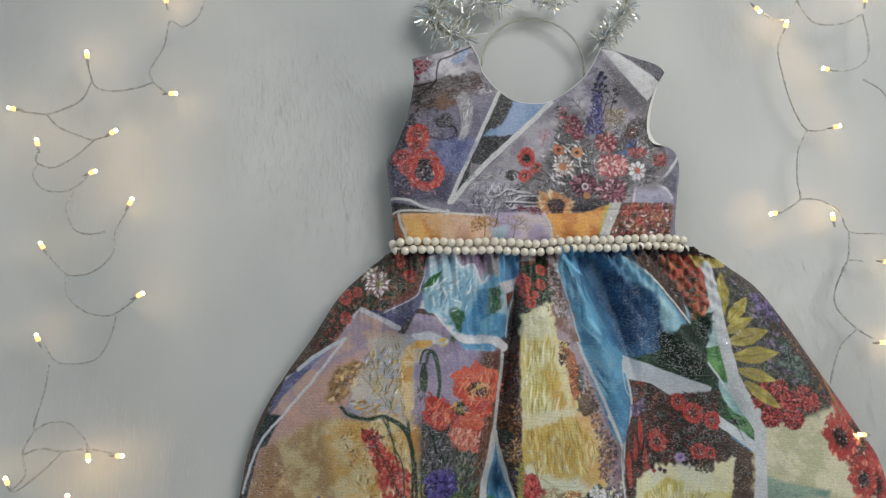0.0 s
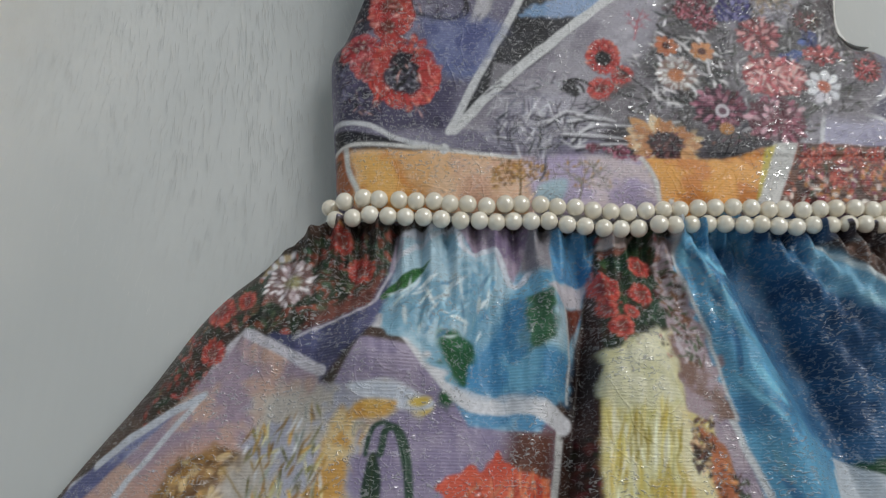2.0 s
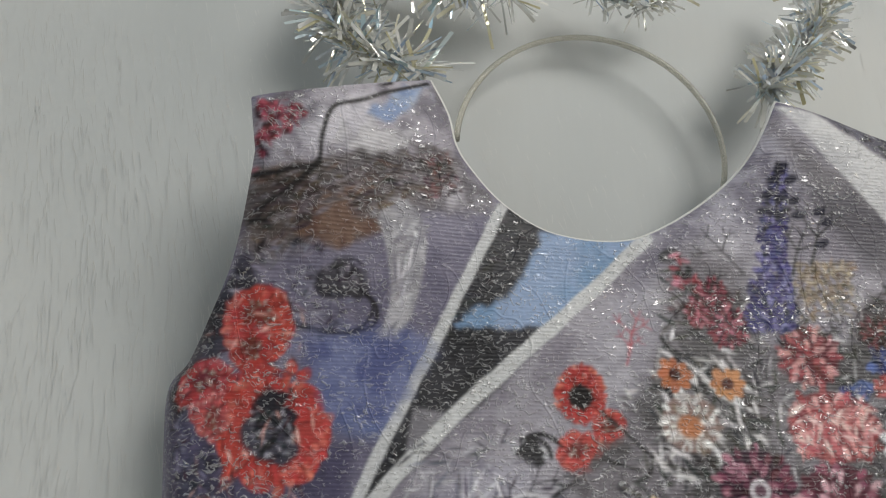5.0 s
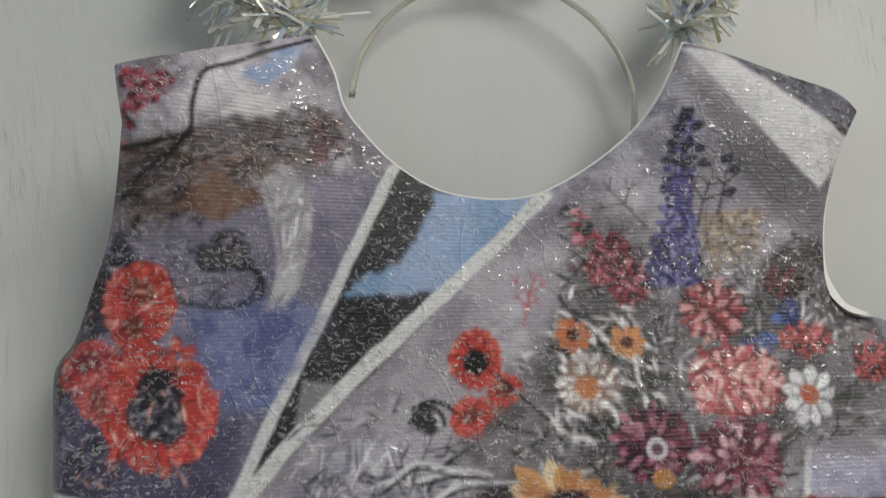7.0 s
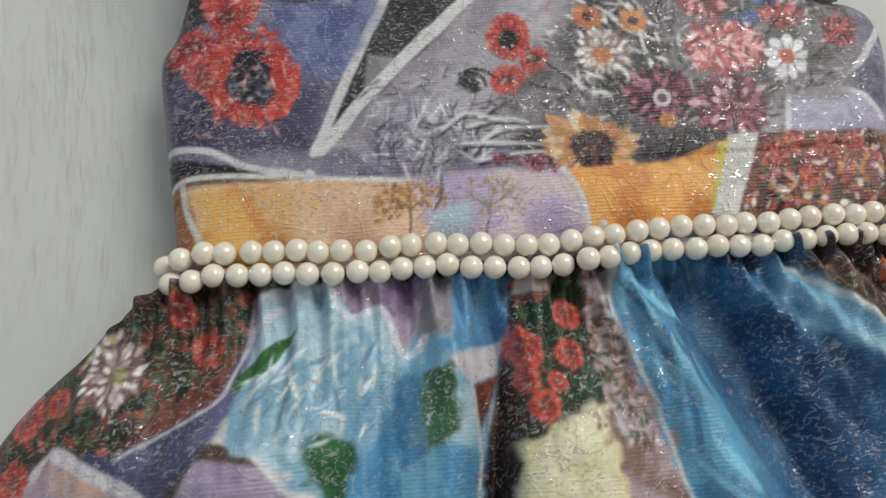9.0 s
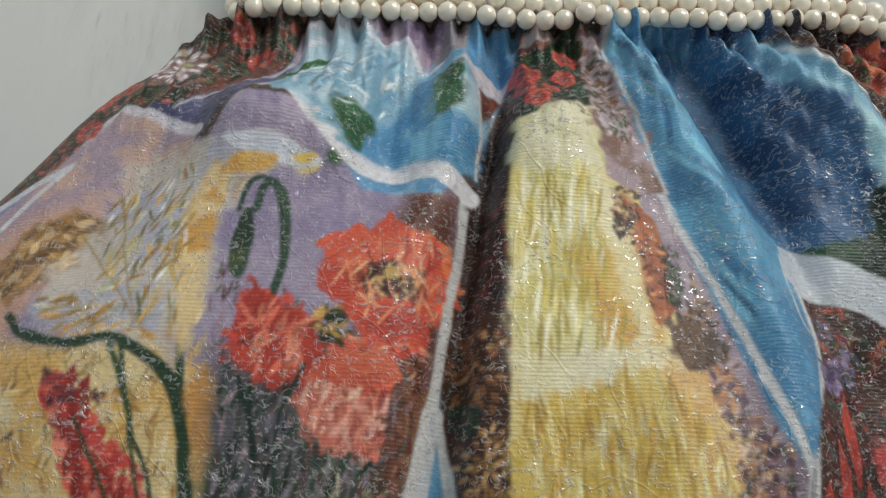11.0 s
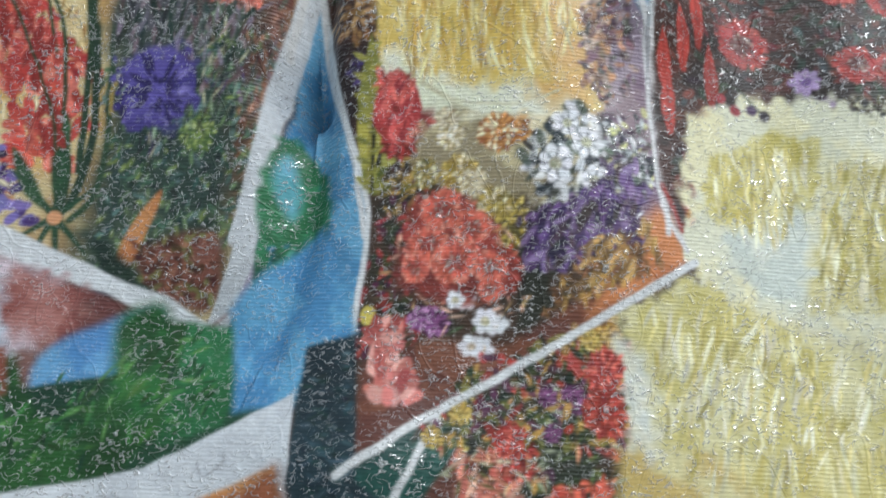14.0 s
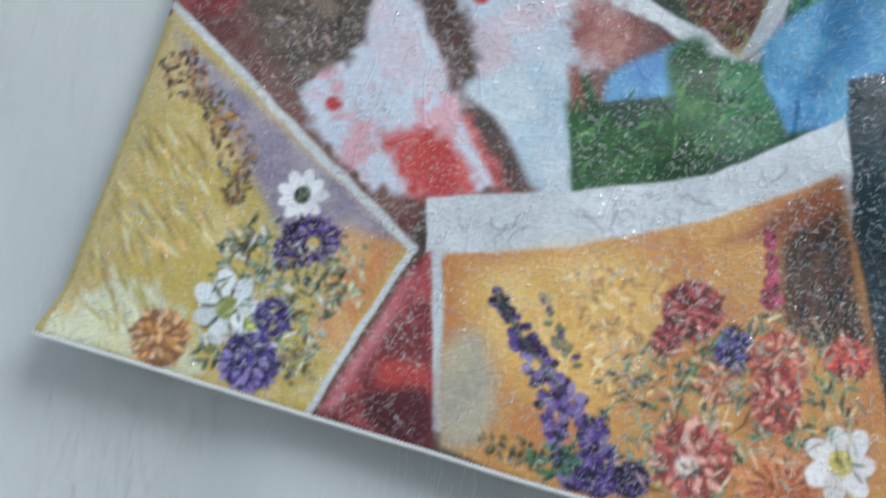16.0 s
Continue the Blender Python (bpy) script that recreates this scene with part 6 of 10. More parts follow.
# envelope-shaped painting at the hem
field([(-184.4, -268.6), (-90.2, -349.2), (-118.3, -405.5), (-207.7, -390.1)], "d2ba58", "dcc684", 0.6, 0, 3)
field([(-180.5, -280.8), (-92.2, -348.5), (-107.7, -349.6), (-133.6, -350.0), (-149.9, -325.0), (-170.4, -297.9)], "a094aa", "b4a8b4", 3, 0, 3)
field([(-113.7, -344.6), (-93.9, -349.6), (-110.9, -385.4), (-121.3, -381.9)], "d6964e", "e0b070", 4)
field([(-207.7, -390.1), (-205.1, -384.5), (-186.4, -366.2), (-162.6, -378.6), (-155.6, -401.1), (-181.8, -394.8)], "dedec4", "e2dcb0", 3, 1, 3, 3)
touches([(-199.4, -374.9), (-185.3, -313.0), (-161.6, -322.1), (-157.4, -352.2), (-175.9, -363.4)], 190, ["c8b044", "dcc878", "e4dca8", "b8a03c", "e0b868"], 5, 0.55, -50, 0.2)
touches([(-196.5, -381.8), (-182.8, -365.9), (-166.7, -375.4), (-172.2, -386.7)], 50, ["d0c060", "e8e4c8", "c4b650"], 4, 0.5, -55, 0.2)
touches([(-186.4, -289.6), (-171.8, -288.0), (-162.0, -304.8), (-176.5, -308.3)], 80, ["7a4c34", "a87848", "4c3628", "c89c60"], 1.6, 0.7)
touches([(-173.6, -302.2), (-160.6, -300.7), (-144.8, -320.7), (-146.4, -337.9), (-153.3, -342.4), (-159.7, -322.0)], 150, ["8a6040", "c09450", "5a4434", "6a7050", "d0a060"], 1.6, 0.7)
touches([(-152.5, -348.0), (-134.8, -340.7), (-111.5, -348.1), (-112.3, -373.9), (-124.1, -394.7), (-156.6, -394.2), (-155.8, -363.3)], 330, ["3c5c4c", "5c7c68", "2c443c", "8aa084", "d0d4d0", "6a5a48"], 2.0, 0.7)
daisy(-128.8, -335.5, 9.01, "e8e6ea", "5a6a50", 9)
mum(-124.3, -350.1, 9.99, "5a2f80", "9070b4", "34184c", 0.8)
mum(-130.3, -354.4, 6.27, "4c2870", "8060a4", "2c1440")
dab(-123.2, -351.0, 2.22, 1.85, 0, rgb("d8c060"))
daisy(-148.6, -374.5, 11.95, "e2e6ea", "a8b060", 7, "4a5a54")
daisy(-140.8, -378.4, 7.24, "e8ecec", "c0c860", 6)
mum(-133.8, -375.9, 6.50, "503c90", "7a6cb8", "342860")
mum(-139.0, -390.7, 10.40, "6452a4", "9c8ccc", "403078")
mum(-168.7, -386.0, 10.04, "dca450", "eac088", "a8743c")
touches([(-129.3, -382.7), (-118.6, -381.7), (-116.9, -395.7), (-125.4, -398.3)], 60, ["a8a050", "c8bc70", "8a6a48"], 1.4, 0.7)
touches([(-119.6, -358.1), (-105.9, -349.4), (-105.5, -369.6), (-115.9, -374.2)], 50, ["d8d4b8", "6a8a68", "c0c8a8"], 1.4, 0.6)
stroke([(-185.4, -268.7), (-157.9, -292.4), (-125.9, -320.6), (-90.9, -349.9)], 2.87, "d6d8da", 0, 0.4, 0)
stroke([(-90.9, -349.9), (-104.8, -375.9), (-118.5, -404.3)], 2.19, "d6d8da", 0, 0.4, 0)
# red strip between envelope and framed painting
field([(-89.8, -353.4), (-84.7, -349.3), (-78.6, -413.0), (-115.7, -405.2)], "8c3a42", "b85458", 0.6, 0, 5)
field([(-92.0, -359.1), (-89.5, -357.0), (-94.3, -372.1), (-110.7, -402.2), (-115.0, -403.4)], "dc8c94", "c86068", 3)
field([(-98.2, -386.9), (-82.9, -387.2), (-81.9, -397.7), (-95.3, -397.2)], "c4443c", "a83434", 3, 1)
field([(-100.6, -397.7), (-82.2, -394.2), (-80.5, -411.5), (-97.7, -407.9)], "6a2c38", "54242e", 3, 1)
touches([(159.0, -159.2), (176.8, -153.2), (184.9, -180.5), (191.6, -187.4), (167.4, -211.1), (160.7, -198.2)], 90, ["3c5a34", "c8b070", "e08a60", "2c3c28", "d8d0b0"], 2.2, 0.4)
touches([(161.8, -119.9), (219.2, -134.6), (213.5, -172.7), (189.2, -176.4)], 110, ["1f1c1e", "3c2c2c", "d0907c", "7a8a70"], 2.0, 0.4)
touches([(-16.2, -153.6), (7.4, -158.3), (27.5, -197.6), (-7.2, -225.4), (-22.7, -193.2)], 160, ["1f3430", "9ab090", "5c4a78", "c8c4a0", "2c4a40"], 3.0, 0.35, 78, 0.35)
touches([(13.7, -117.3), (41.6, -106.5), (37.6, -148.6), (15.7, -152.6)], 50, ["f0a070", "a83820", "f4c090"], 2.0, 0.35)
touches([(67.1, -224.0), (86.6, -229.3), (107.5, -241.8), (116.4, -265.0), (91.8, -273.8), (71.5, -269.3)], 150, ["2c3428", "f0c0a8", "5a7048", "1f2420", "d8b878"], 2.0, 0.4)
touches([(112.0, -215.9), (151.4, -205.5), (150.1, -246.2), (116.2, -253.3)], 110, ["f0eef0", "24262c", "8a7aa0", "4a5a48"], 2.0, 0.35)
touches([(170.5, -205.9), (227.6, -200.3), (213.7, -311.4), (156.0, -313.9)], 150, ["f0ecd0", "b8aa50", "e8e0b0", "c4c0a0"], 6, 0.5, 78, 0.2)
touches([(86.7, -303.6), (139.7, -273.6), (140.4, -314.6), (90.6, -319.9)], 120, ["1c2c20", "e8b080", "6a8040", "c8d0b0"], 2.2, 0.4)
touches([(-25.1, -372.7), (50.0, -358.5), (57.4, -410.5), (-15.5, -417.5)], 220, ["e8d8b8", "2c4a40", "8ab098", "f0c0a0", "5a4a38"], 2.6, 0.4)
touches([(-156.1, -348.4), (-115.2, -348.4), (-117.3, -392.2), (-155.1, -392.3)], 130, ["e8ece8", "24382f", "8aa08c", "c0b070"], 2.0, 0.4)
field([(191.3, -80.1), (234.1, -57.9), (265.1, -68.1), (253.6, -130.6), (221.2, -123.4), (191.3, -104.9)], "16382e", "1e463a", 3, 0, 4, 2)
touches([(193.0, -82.6), (234.0, -62.2), (221.4, -121.0), (192.3, -104.8)], 60, ["0f2a24", "2a5a48", "1c4a5a"], 3, 0.6, -20, 0.4)
stroke([(155.2, -107.3), (191.3, -114.8), (221.0, -126.6), (257.8, -135.2)], 12.81, "c4cad2", 0, 0.4, 0)

# second layer of the print: finer painting over the grounds
# right of the skirt: blue fan, ribbon of white, sunflower and poppies
field([(242.6, -15.9), (271.3, -19.0), (287.5, -42.4), (313.5, -83.6), (335.8, -124.3), (359.0, -164.7), (342.3, -173.9), (276.4, -142.3), (257.8, -107.2)], "4a3c38", "545a4c", 1, 0, 4, 1)
touches([(261.3, -21.2), (286.3, -47.6), (313.1, -88.6), (335.2, -129.2), (308.6, -133.4), (270.5, -82.6)], 260, ['3a4a44', '5c5470', '2c3430', '6a7468', '8a7898', '40362f'], 3.59, 1.54)
touches([(279.0, -39.8), (300.8, -42.7), (309.4, -68.3), (287.9, -62.8)], 70, ['6a5a8c', '8a7cae', '4a4468'], 3.05, 1.53)
touches([(308.3, -83.4), (331.9, -114.2), (324.8, -128.9), (301.1, -103.4)], 90, ['4a6860', '6a8478', '34504c'], 3.05, 1.52)
field([(278.3, -162.1), (317.7, -153.5), (349.7, -144.5), (356.9, -194.2), (379.7, -225.0), (275.5, -221.0)], "dcd6ba", "c8c6a4", 3, 0, 3, 1)
field([(276.5, -200.7), (302.6, -208.9), (338.2, -217.5), (337.7, -223.3), (275.5, -221.0)], "86a498", "9cb4a2", 2, 0, 3, 1)
mum(283.4, -132.6, 13.01, "b43430", "d8605a", "6a2024")
mum(300.2, -140.6, 15.04, "b43430", "d8605a", "6a2024")
mum(321.6, -136.3, 12.07, "b43430", "d8605a", "6a2024")
mum(289.1, -151.6, 10.0, "b43430", "d8605a", "6a2024")
mum(309.8, -154.2, 10.02, "b43430", "d8605a", "6a2024")
mum(328.9, -141.4, 8.04, "b43430", "d8605a", "6a2024")
mum(299.4, -128.2, 9.04, "b43430", "d8605a", "6a2024")
leaf(250.3, -62.0, 255.0, -21.3, 13.14, "c6b84c", "a89a38")
leaf(248.4, -46.8, 241.4, -31.3, 8.11, "c6b84c", "a89a38")
leaf(255.3, -67.2, 276.6, -44.8, 12.13, "c6b84c", "a89a38")
leaf(254.7, -85.2, 293.6, -75.6, 15.1, "c6b84c", "a89a38")
leaf(257.4, -98.3, 302.9, -95.9, 15.04, "c6b84c", "a89a38")
leaf(260.7, -109.7, 297.0, -120.2, 11.01, "c6b84c", "a89a38")
leaf(266.0, -120.3, 299.4, -145.0, 10.99, "c6b84c", "a89a38")
leaf(251.4, -77.1, 279.6, -62.7, 11.09, "c6b84c", "a89a38")
stroke([(343.7, -104.5), (355.1, -144.7), (373.8, -180.0)], 4.07, "b07a3c", 0.3, 0.4, 1)
poppy(353.1, -171.9, 17.08, "b83428", "3a2024", 1.5, 0.6)
poppy(371.2, -209.3, 15.02, "b83a30", "3a2024", 1.2)
field([(164.5, -5.6), (198.5, -6.0), (215.4, -38.3), (224.4, -81.5), (202.9, -51.4), (182.2, -26.5)], "84685c", "5c463e", 0.8, 0, 4, 0.0)
field([(195.8, -6.0), (237.6, -6.6), (242.8, -46.6), (228.2, -76.5), (215.4, -38.3)], "6a4034", "3c3a2e", 0.8, 0, 4, 0.0)
touches([(197.1, -7.6), (236.0, -9.4), (239.8, -46.6), (229.4, -68.9), (215.3, -35.8)], 130, ['c05434', 'd87a4c', '8a3428', 'b84430', '5a6038'], 4.57, 2.54, -60, 0.4)
field([(224.9, -5.7), (267.6, -10.9), (258.7, -17.1), (232.2, -16.7)], "b0a040", "c8b860", 0.8, 0, 3.0, 0.0)
field([(97.3, -4.8), (115.7, -4.8), (138.8, -59.7), (154.0, -109.3), (156.8, -138.9), (148.7, -173.1), (141.3, -160.8), (115.1, -79.1), (101.2, -34.0)], "4592bc", "62aed2", 1, 0, 3, 0.0)
field([(112.5, -5.1), (164.5, -5.6), (168.9, -45.2), (182.6, -80.6), (188.9, -102.9), (160.2, -95.8), (138.8, -59.7)], "2c6c96", "3a82ac", 2, 0, 3, 0.0)
field([(159.8, -5.3), (169.0, -7.4), (189.4, -34.1), (221.1, -68.9), (227.0, -106.3), (208.1, -108.3), (182.6, -80.6), (166.2, -45.1)], "5a9cc0", "7cb6d2", 2, 0, 3, 0.0)
# highlight on the right fold of the fan, painted in pale blue
field([(177.7, -31.1), (206.7, -61.5), (224.5, -101.3), (212.4, -101.0), (189.9, -70.9)], "94c4d6", "a8d2dc", 4, 1, 3.0, 0.0)
field([(161.5, -96.9), (187.1, -89.6), (224.4, -106.2), (253.3, -134.5), (278.6, -179.1), (244.4, -163.4), (206.0, -130.5)], "1c402e", "2a5c3c", 1.5, 0, 5, 0.0)
field([(242.7, -119.2), (261.9, -127.1), (276.9, -157.1), (252.8, -142.9)], "9cc8cc", "b4d8d8", 1.5, 1, 3.0, 0.0)
field([(257.7, -149.5), (276.8, -159.5), (277.6, -177.6), (260.5, -169.2)], "4a8450", "6aa060", 1.5, 1, 5, 0.0)
touches([(167.5, -100.0), (222.0, -108.6), (257.8, -147.0), (274.6, -174.1), (210.7, -130.6)], 110, ['143024', '3c7048', '5a9060', '1f4a38'], 4.99, 1.25, -35, 0.4)
touches([(102.7, -8.7), (120.4, -9.0), (153.1, -128.2), (147.9, -165.6)], 50, ['7cc0dc', '3c88b4', '5aa6cc'], 11.06, 1.51, -68, 0.2)
field([(239.3, -51.7), (243.0, -66.9), (251.2, -93.1), (246.2, -102.0), (226.6, -83.6)], "b4d4d6", "cce0de", 1, 0, 3.0, 0.0)
field([(226.5, -90.6), (247.8, -88.0), (259.4, -124.1), (242.6, -115.7)], "4f9048", "6aa85c", 1, 0, 5, 0.0)
stroke([(165.1, -6.5), (189.2, -31.7), (222.3, -67.3), (226.4, -91.5), (247.6, -121.8), (278.5, -157.2)], 2.02, "ccd6da", 0, 0.4, 1)
stroke([(242.1, -15.9), (246.3, -61.9), (258.3, -127.0), (278.3, -162.1), (275.5, -221.0)], 10.73, "ccd0d6", 0, 0.4, 0)
stroke([(242.6, -55.8), (226.2, -84.1)], 2.02, "ccd6da", 0, 0.4, 0)
stroke([(158.7, -99.7), (208.3, -131.5), (250.7, -159.8), (278.3, -182.5)], 8.45, "c6ccd4", 0, 0.4, 0)
stroke([(100.0, -6.3), (103.1, -39.2), (116.0, -81.6), (132.0, -122.9), (150.1, -174.7)], 2.51, "d2d4d8", 0, 0.4, 1)
stroke([(158.7, -99.7), (160.1, -138.3), (150.1, -174.7)], 1.99, "ccd0d4", 0, 0.4, 1)
# left flank of the skirt: fold of lavender, far slope, dark corner
field([(-70.2, -49.5), (-39.0, -67.0), (-46.6, -94.4), (-89.8, -121.5), (-128.7, -149.3), (-167.2, -162.6), (-138.6, -120.9), (-109.3, -92.9)], "b09cae", "cfaea0", 2, 0, 3, 0.0)
field([(-89.8, -93.3), (-70.7, -93.8), (-89.8, -121.5), (-123.8, -149.3), (-167.2, -167.3), (-152.8, -148.8), (-119.1, -116.5)], "d0a898", "c8a49a", 5, 1, 3.0, 0.0)
field([(-94.7, -102.7), (-75.4, -93.7), (-65.9, -98.7), (-75.5, -117.2), (-99.5, -128.4)], "b08a58", "8a6a44", 2, 1, 5, 2)
touches([(-94.7, -102.7), (-75.4, -93.7), (-66.9, -99.6), (-77.9, -117.2), (-98.5, -127.1)], 110, ['7a5a34', 'c09a5c', 'a8803c', 'e0c490'], 2.88, 1.2, 50, 0.5)
# lavender fold, dyed bluer and darker to carry its shade
field([(-62.9, -51.7), (-14.6, -17.2), (-21.1, -50.0), (-39.1, -70.8), (-41.4, -66.0)], "62628c", "4c5078", 1.5, 0, 4, 0.0)
field([(-89.7, -77.1), (-109.3, -92.9), (-138.6, -120.9), (-152.9, -137.1), (-138.7, -109.0), (-119.0, -92.6)], "8c92b8", "6a70a0", 1, 0, 5, 0.0)
field([(-152.9, -137.1), (-138.4, -137.4), (-152.8, -162.9), (-164.8, -167.3), (-170.8, -190.4), (-167.2, -162.6)], "34424a", "2a363e", 1, 0, 4, 0.0)
stroke([(-70.2, -49.5), (-39.0, -66.6)], 4.38, "d0ccd6", 0, 0.5, 0)
stroke([(-83.9, -73.4), (-109.3, -104.8), (-138.4, -137.4), (-160.1, -162.8), (-173.9, -202.2)], 2.42, "d2d4dc", 0, 0.4, 1)
stroke([(-84.9, -74.3), (-109.2, -87.1), (-126.4, -99.7)], 3.38, "ccd0da", 0, 0.4, 1)
# gathers under the belt
field([(-90.9, -46.1), (-78.8, -30.0), (-43.4, -3.4), (-30.5, -0.6), (-11.3, -3.8), (-15.9, -19.8), (-25.1, -38.5), (-50.4, -52.0), (-71.2, -46.9), (-85.8, -62.0), (-92.3, -63.8)], "4c3a34", "3c4636", 1, 0, 4, 0.0)
touches([(-90.8, -47.7), (-78.8, -30.4), (-43.3, -4.5), (-12.6, -4.2), (-17.5, -21.6), (-26.8, -38.3), (-50.4, -51.2), (-71.2, -46.4)], 420, ['34503c', '5c6a4c', '8a4434', '2c3c30', '6a4c3c', '4a6450', 'a85c48'], 2.38, 1.02)
field([(-46.3, -45.1), (-23.6, -29.1), (-17.6, -19.7), (-21.7, -38.7), (-47.6, -52.3)], "6a3c34", "8a5244", 2, 0, 4, 0.0)
poppy(-85.0, -37.3, 7.24, "b8402e", "8a2c24", 1.2, 0.5, "dc7a60")
poppy(-27.6, -20.7, 6.18, "b8402e", "8a2c24", 1.2, 0.5, "dc7a60")
poppy(-36.6, -6.9, 5.09, "b8402e", "8a2c24", 1.2, 0.5, "dc7a60")
poppy(-84.1, -56.5, 5.71, "b8402e", "8a2c24", 1.2, 0.5, "dc7a60")
poppy(-74.0, -33.7, 4.18, "b8402e", "8a2c24", 1.2, 0.5, "dc7a60")
mum(-56.4, -26.5, 10.9, "c4b4b8", "ece4e8", "8a6c68", 1.1)
dab(-54.9, -26.9, 3.48, 3.13, 0, rgb("9a9a58"), 2, 0.8)
field([(-12.6, -6.2), (5.0, -2.0), (13.7, -2.7), (28.7, -11.5), (37.6, -26.2), (42.7, -19.1), (59.0, -22.2), (68.1, -23.4), (58.3, -45.9), (53.4, -76.0), (9.6, -71.9), (5.3, -66.7), (-7.7, -55.0), (-18.9, -51.0), (-17.8, -38.9)], "84b4cc", "b4d0de", 1, 0, 5, 2)
# upper end of the lavender fold, its shade again in the dye
field([(-54.3, -54.1), (-21.7, -38.7), (-12.7, -13.9), (-15.2, -29.5), (-19.9, -47.6), (-26.4, -55.0), (-35.4, -60.4)], "6a6c94", "54587e", 2, 0, 4, 0.0)
field([(12.7, -2.6), (43.2, -0.6), (42.8, -7.1), (36.3, -25.9), (30.0, -18.8), (27.2, -9.7), (19.6, -12.7)], "9480a0", "b4a2b6", 1, 0, 5, 0.0)
field([(43.1, -1.9), (51.7, -1.6), (50.3, -23.6), (39.2, -21.2)], "b8b2ba", "9c969e", 1, 0, 5, 0.0)
field([(52.4, -2.9), (71.9, -1.4), (70.3, -16.3), (68.2, -22.4), (50.4, -28.3)], "4690c0", "5ca6d0", 1, 0, 3.0, 0.0)
field([(39.3, -20.7), (50.3, -23.6), (52.5, -31.5), (41.5, -35.0), (34.9, -54.7), (52.9, -56.3), (58.6, -45.9), (54.3, -76.2), (11.0, -72.1), (17.5, -59.9), (26.2, -50.3)], "4698c4", "74b8d6", 3, 0, 5, 1)
field([(47.0, -30.3), (68.6, -22.3), (64.3, -34.5), (54.4, -38.1)], "d4d0d8", "bcb6c0", 0.8, 0, 3.0, 0.0)
field([(54.7, -38.8), (65.3, -34.6), (56.4, -53.2)], "84462f", "6c3a2a", 0.8, 0, 3.0, 0.0)
leaf(-18.5, -34.8, 1.3, -15.6, 6.21, "4c8c48", "3a7438")
field([(4.0, -52.8), (11.8, -49.5), (18.0, -55.0), (15.9, -67.7), (11.1, -70.6), (5.3, -59.1)], "2c6a3e", "3c7c50", 2, 1, 5, 2)
field([(41.1, -35.3), (48.2, -32.8), (51.2, -46.6), (48.1, -53.8), (38.6, -53.9)], "4c8260", "3a6c4c", 2, 1, 5, 2)
touches([(-15.6, -25.6), (29.5, -25.9), (19.2, -56.7), (-6.2, -52.1)], 60, ['dceaf0', 'a4cbdc', '6aa6c6'], 4.68, 0.72, 60, 0.5)
stroke([(-12.7, -13.9), (1.1, -5.3), (10.4, -2.2), (17.5, -13.2), (28.7, -11.5), (33.5, -25.5), (37.7, -27.3), (42.1, -21.5)], 2.41, "d6dae4", 0, 0.4, 1)
stroke([(54.4, -38.1), (56.1, -52.9), (54.3, -75.8)], 1.03, "d4d4d4", 0, 0.4, 1)
stroke([(-10.4, -6.8), (-18.4, -29.4), (-24.6, -40.3), (-50.4, -52.8)], 1.12, "c4c0cc", 0, 0.4, 1)
stroke([(-12.6, -4.2), (-15.0, -19.9)], 1.5, "a89cb0", 0, 0.4, 1)
field([(71.5, -5.8), (88.4, -2.6), (95.2, -5.2), (96.4, -23.1), (95.1, -46.1), (67.9, -58.3), (69.1, -35.7)], "46483a", "34503a", 1, 0, 4, 0.0)
field([(73.3, -3.8), (87.8, -2.1), (84.4, -8.9), (71.4, -8.5)], "d8ccc8", "c8b4b0", 0.8, 0, 3.0, 0.0)
field([(71.9, -9.3), (84.4, -8.5), (83.4, -11.4), (72.2, -13.3)], "8a5040", "a06450", 0.8, 0, 3.0, 0.0)
touches([(72.5, -13.0), (95.2, -7.8), (94.2, -40.6), (68.8, -54.3)], 110, ['2c4832', '4a6a44', '5a3428', '34583c'], 2.63, 1.13, 70, 0.5)
poppy(72.9, -27.6, 6.11, "c84636", "a03428", 1.7, 0.3, "e88672")
poppy(88.7, -17.1, 5.17, "c84636", "a03428", 1.2, 0.3, "e88672")
poppy(86.6, -30.5, 4.66, "c84636", "a03428", 1.2, 0.3, "e88672")
poppy(75.6, -46.7, 5.04, "c84636", "a03428", 1, 0.3, "e88672")
poppy(80.5, -39.8, 3.45, "c84636", "a03428", 1, 0.3, "e88672")
poppy(71.8, -38.6, 3.51, "c84636", "a03428", 1.4, 0.3, "e88672")
field([(94.6, -5.4), (104.9, -5.1), (103.4, -17.1), (106.0, -35.7), (113.5, -60.9), (117.2, -81.2), (97.7, -79.3), (92.9, -56.4), (96.4, -23.1)], "96786c", "b4a0a8", 1, 0, 5, 2)
touches([(95.8, -8.2), (103.4, -8.7), (105.4, -39.1), (109.6, -60.6), (98.2, -59.9), (95.5, -35.1)], 150, ['8a6448', '5c6a4c', 'c0b0b8', '6a4c3c', 'd0c4c8'], 1.86, 0.74)
field([(67.0, -58.2), (94.3, -47.7), (94.8, -66.2), (97.7, -79.3), (65.3, -76.7)], "e4deba", "dcd49c", 2, 0, 3, 2)
touches([(75.5, -51.7), (93.4, -47.7), (92.8, -59.6), (77.2, -60.9)], 60, ['3c3c2c', 'e8e0c8', '6a5a40', 'c86a5c'], 1.0, 0.66)
field([(72.0, -77.4), (75.1, -70.6), (82.9, -73.0), (83.2, -78.3)], "c8c068", "d8d08c", 1.5, 0, 3.0, 0.0)
stroke([(104.9, -5.1), (103.7, -20.8), (109.4, -43.3), (118.0, -81.6)], 1.13, "d4d6d8", 0, 0.4, 1)
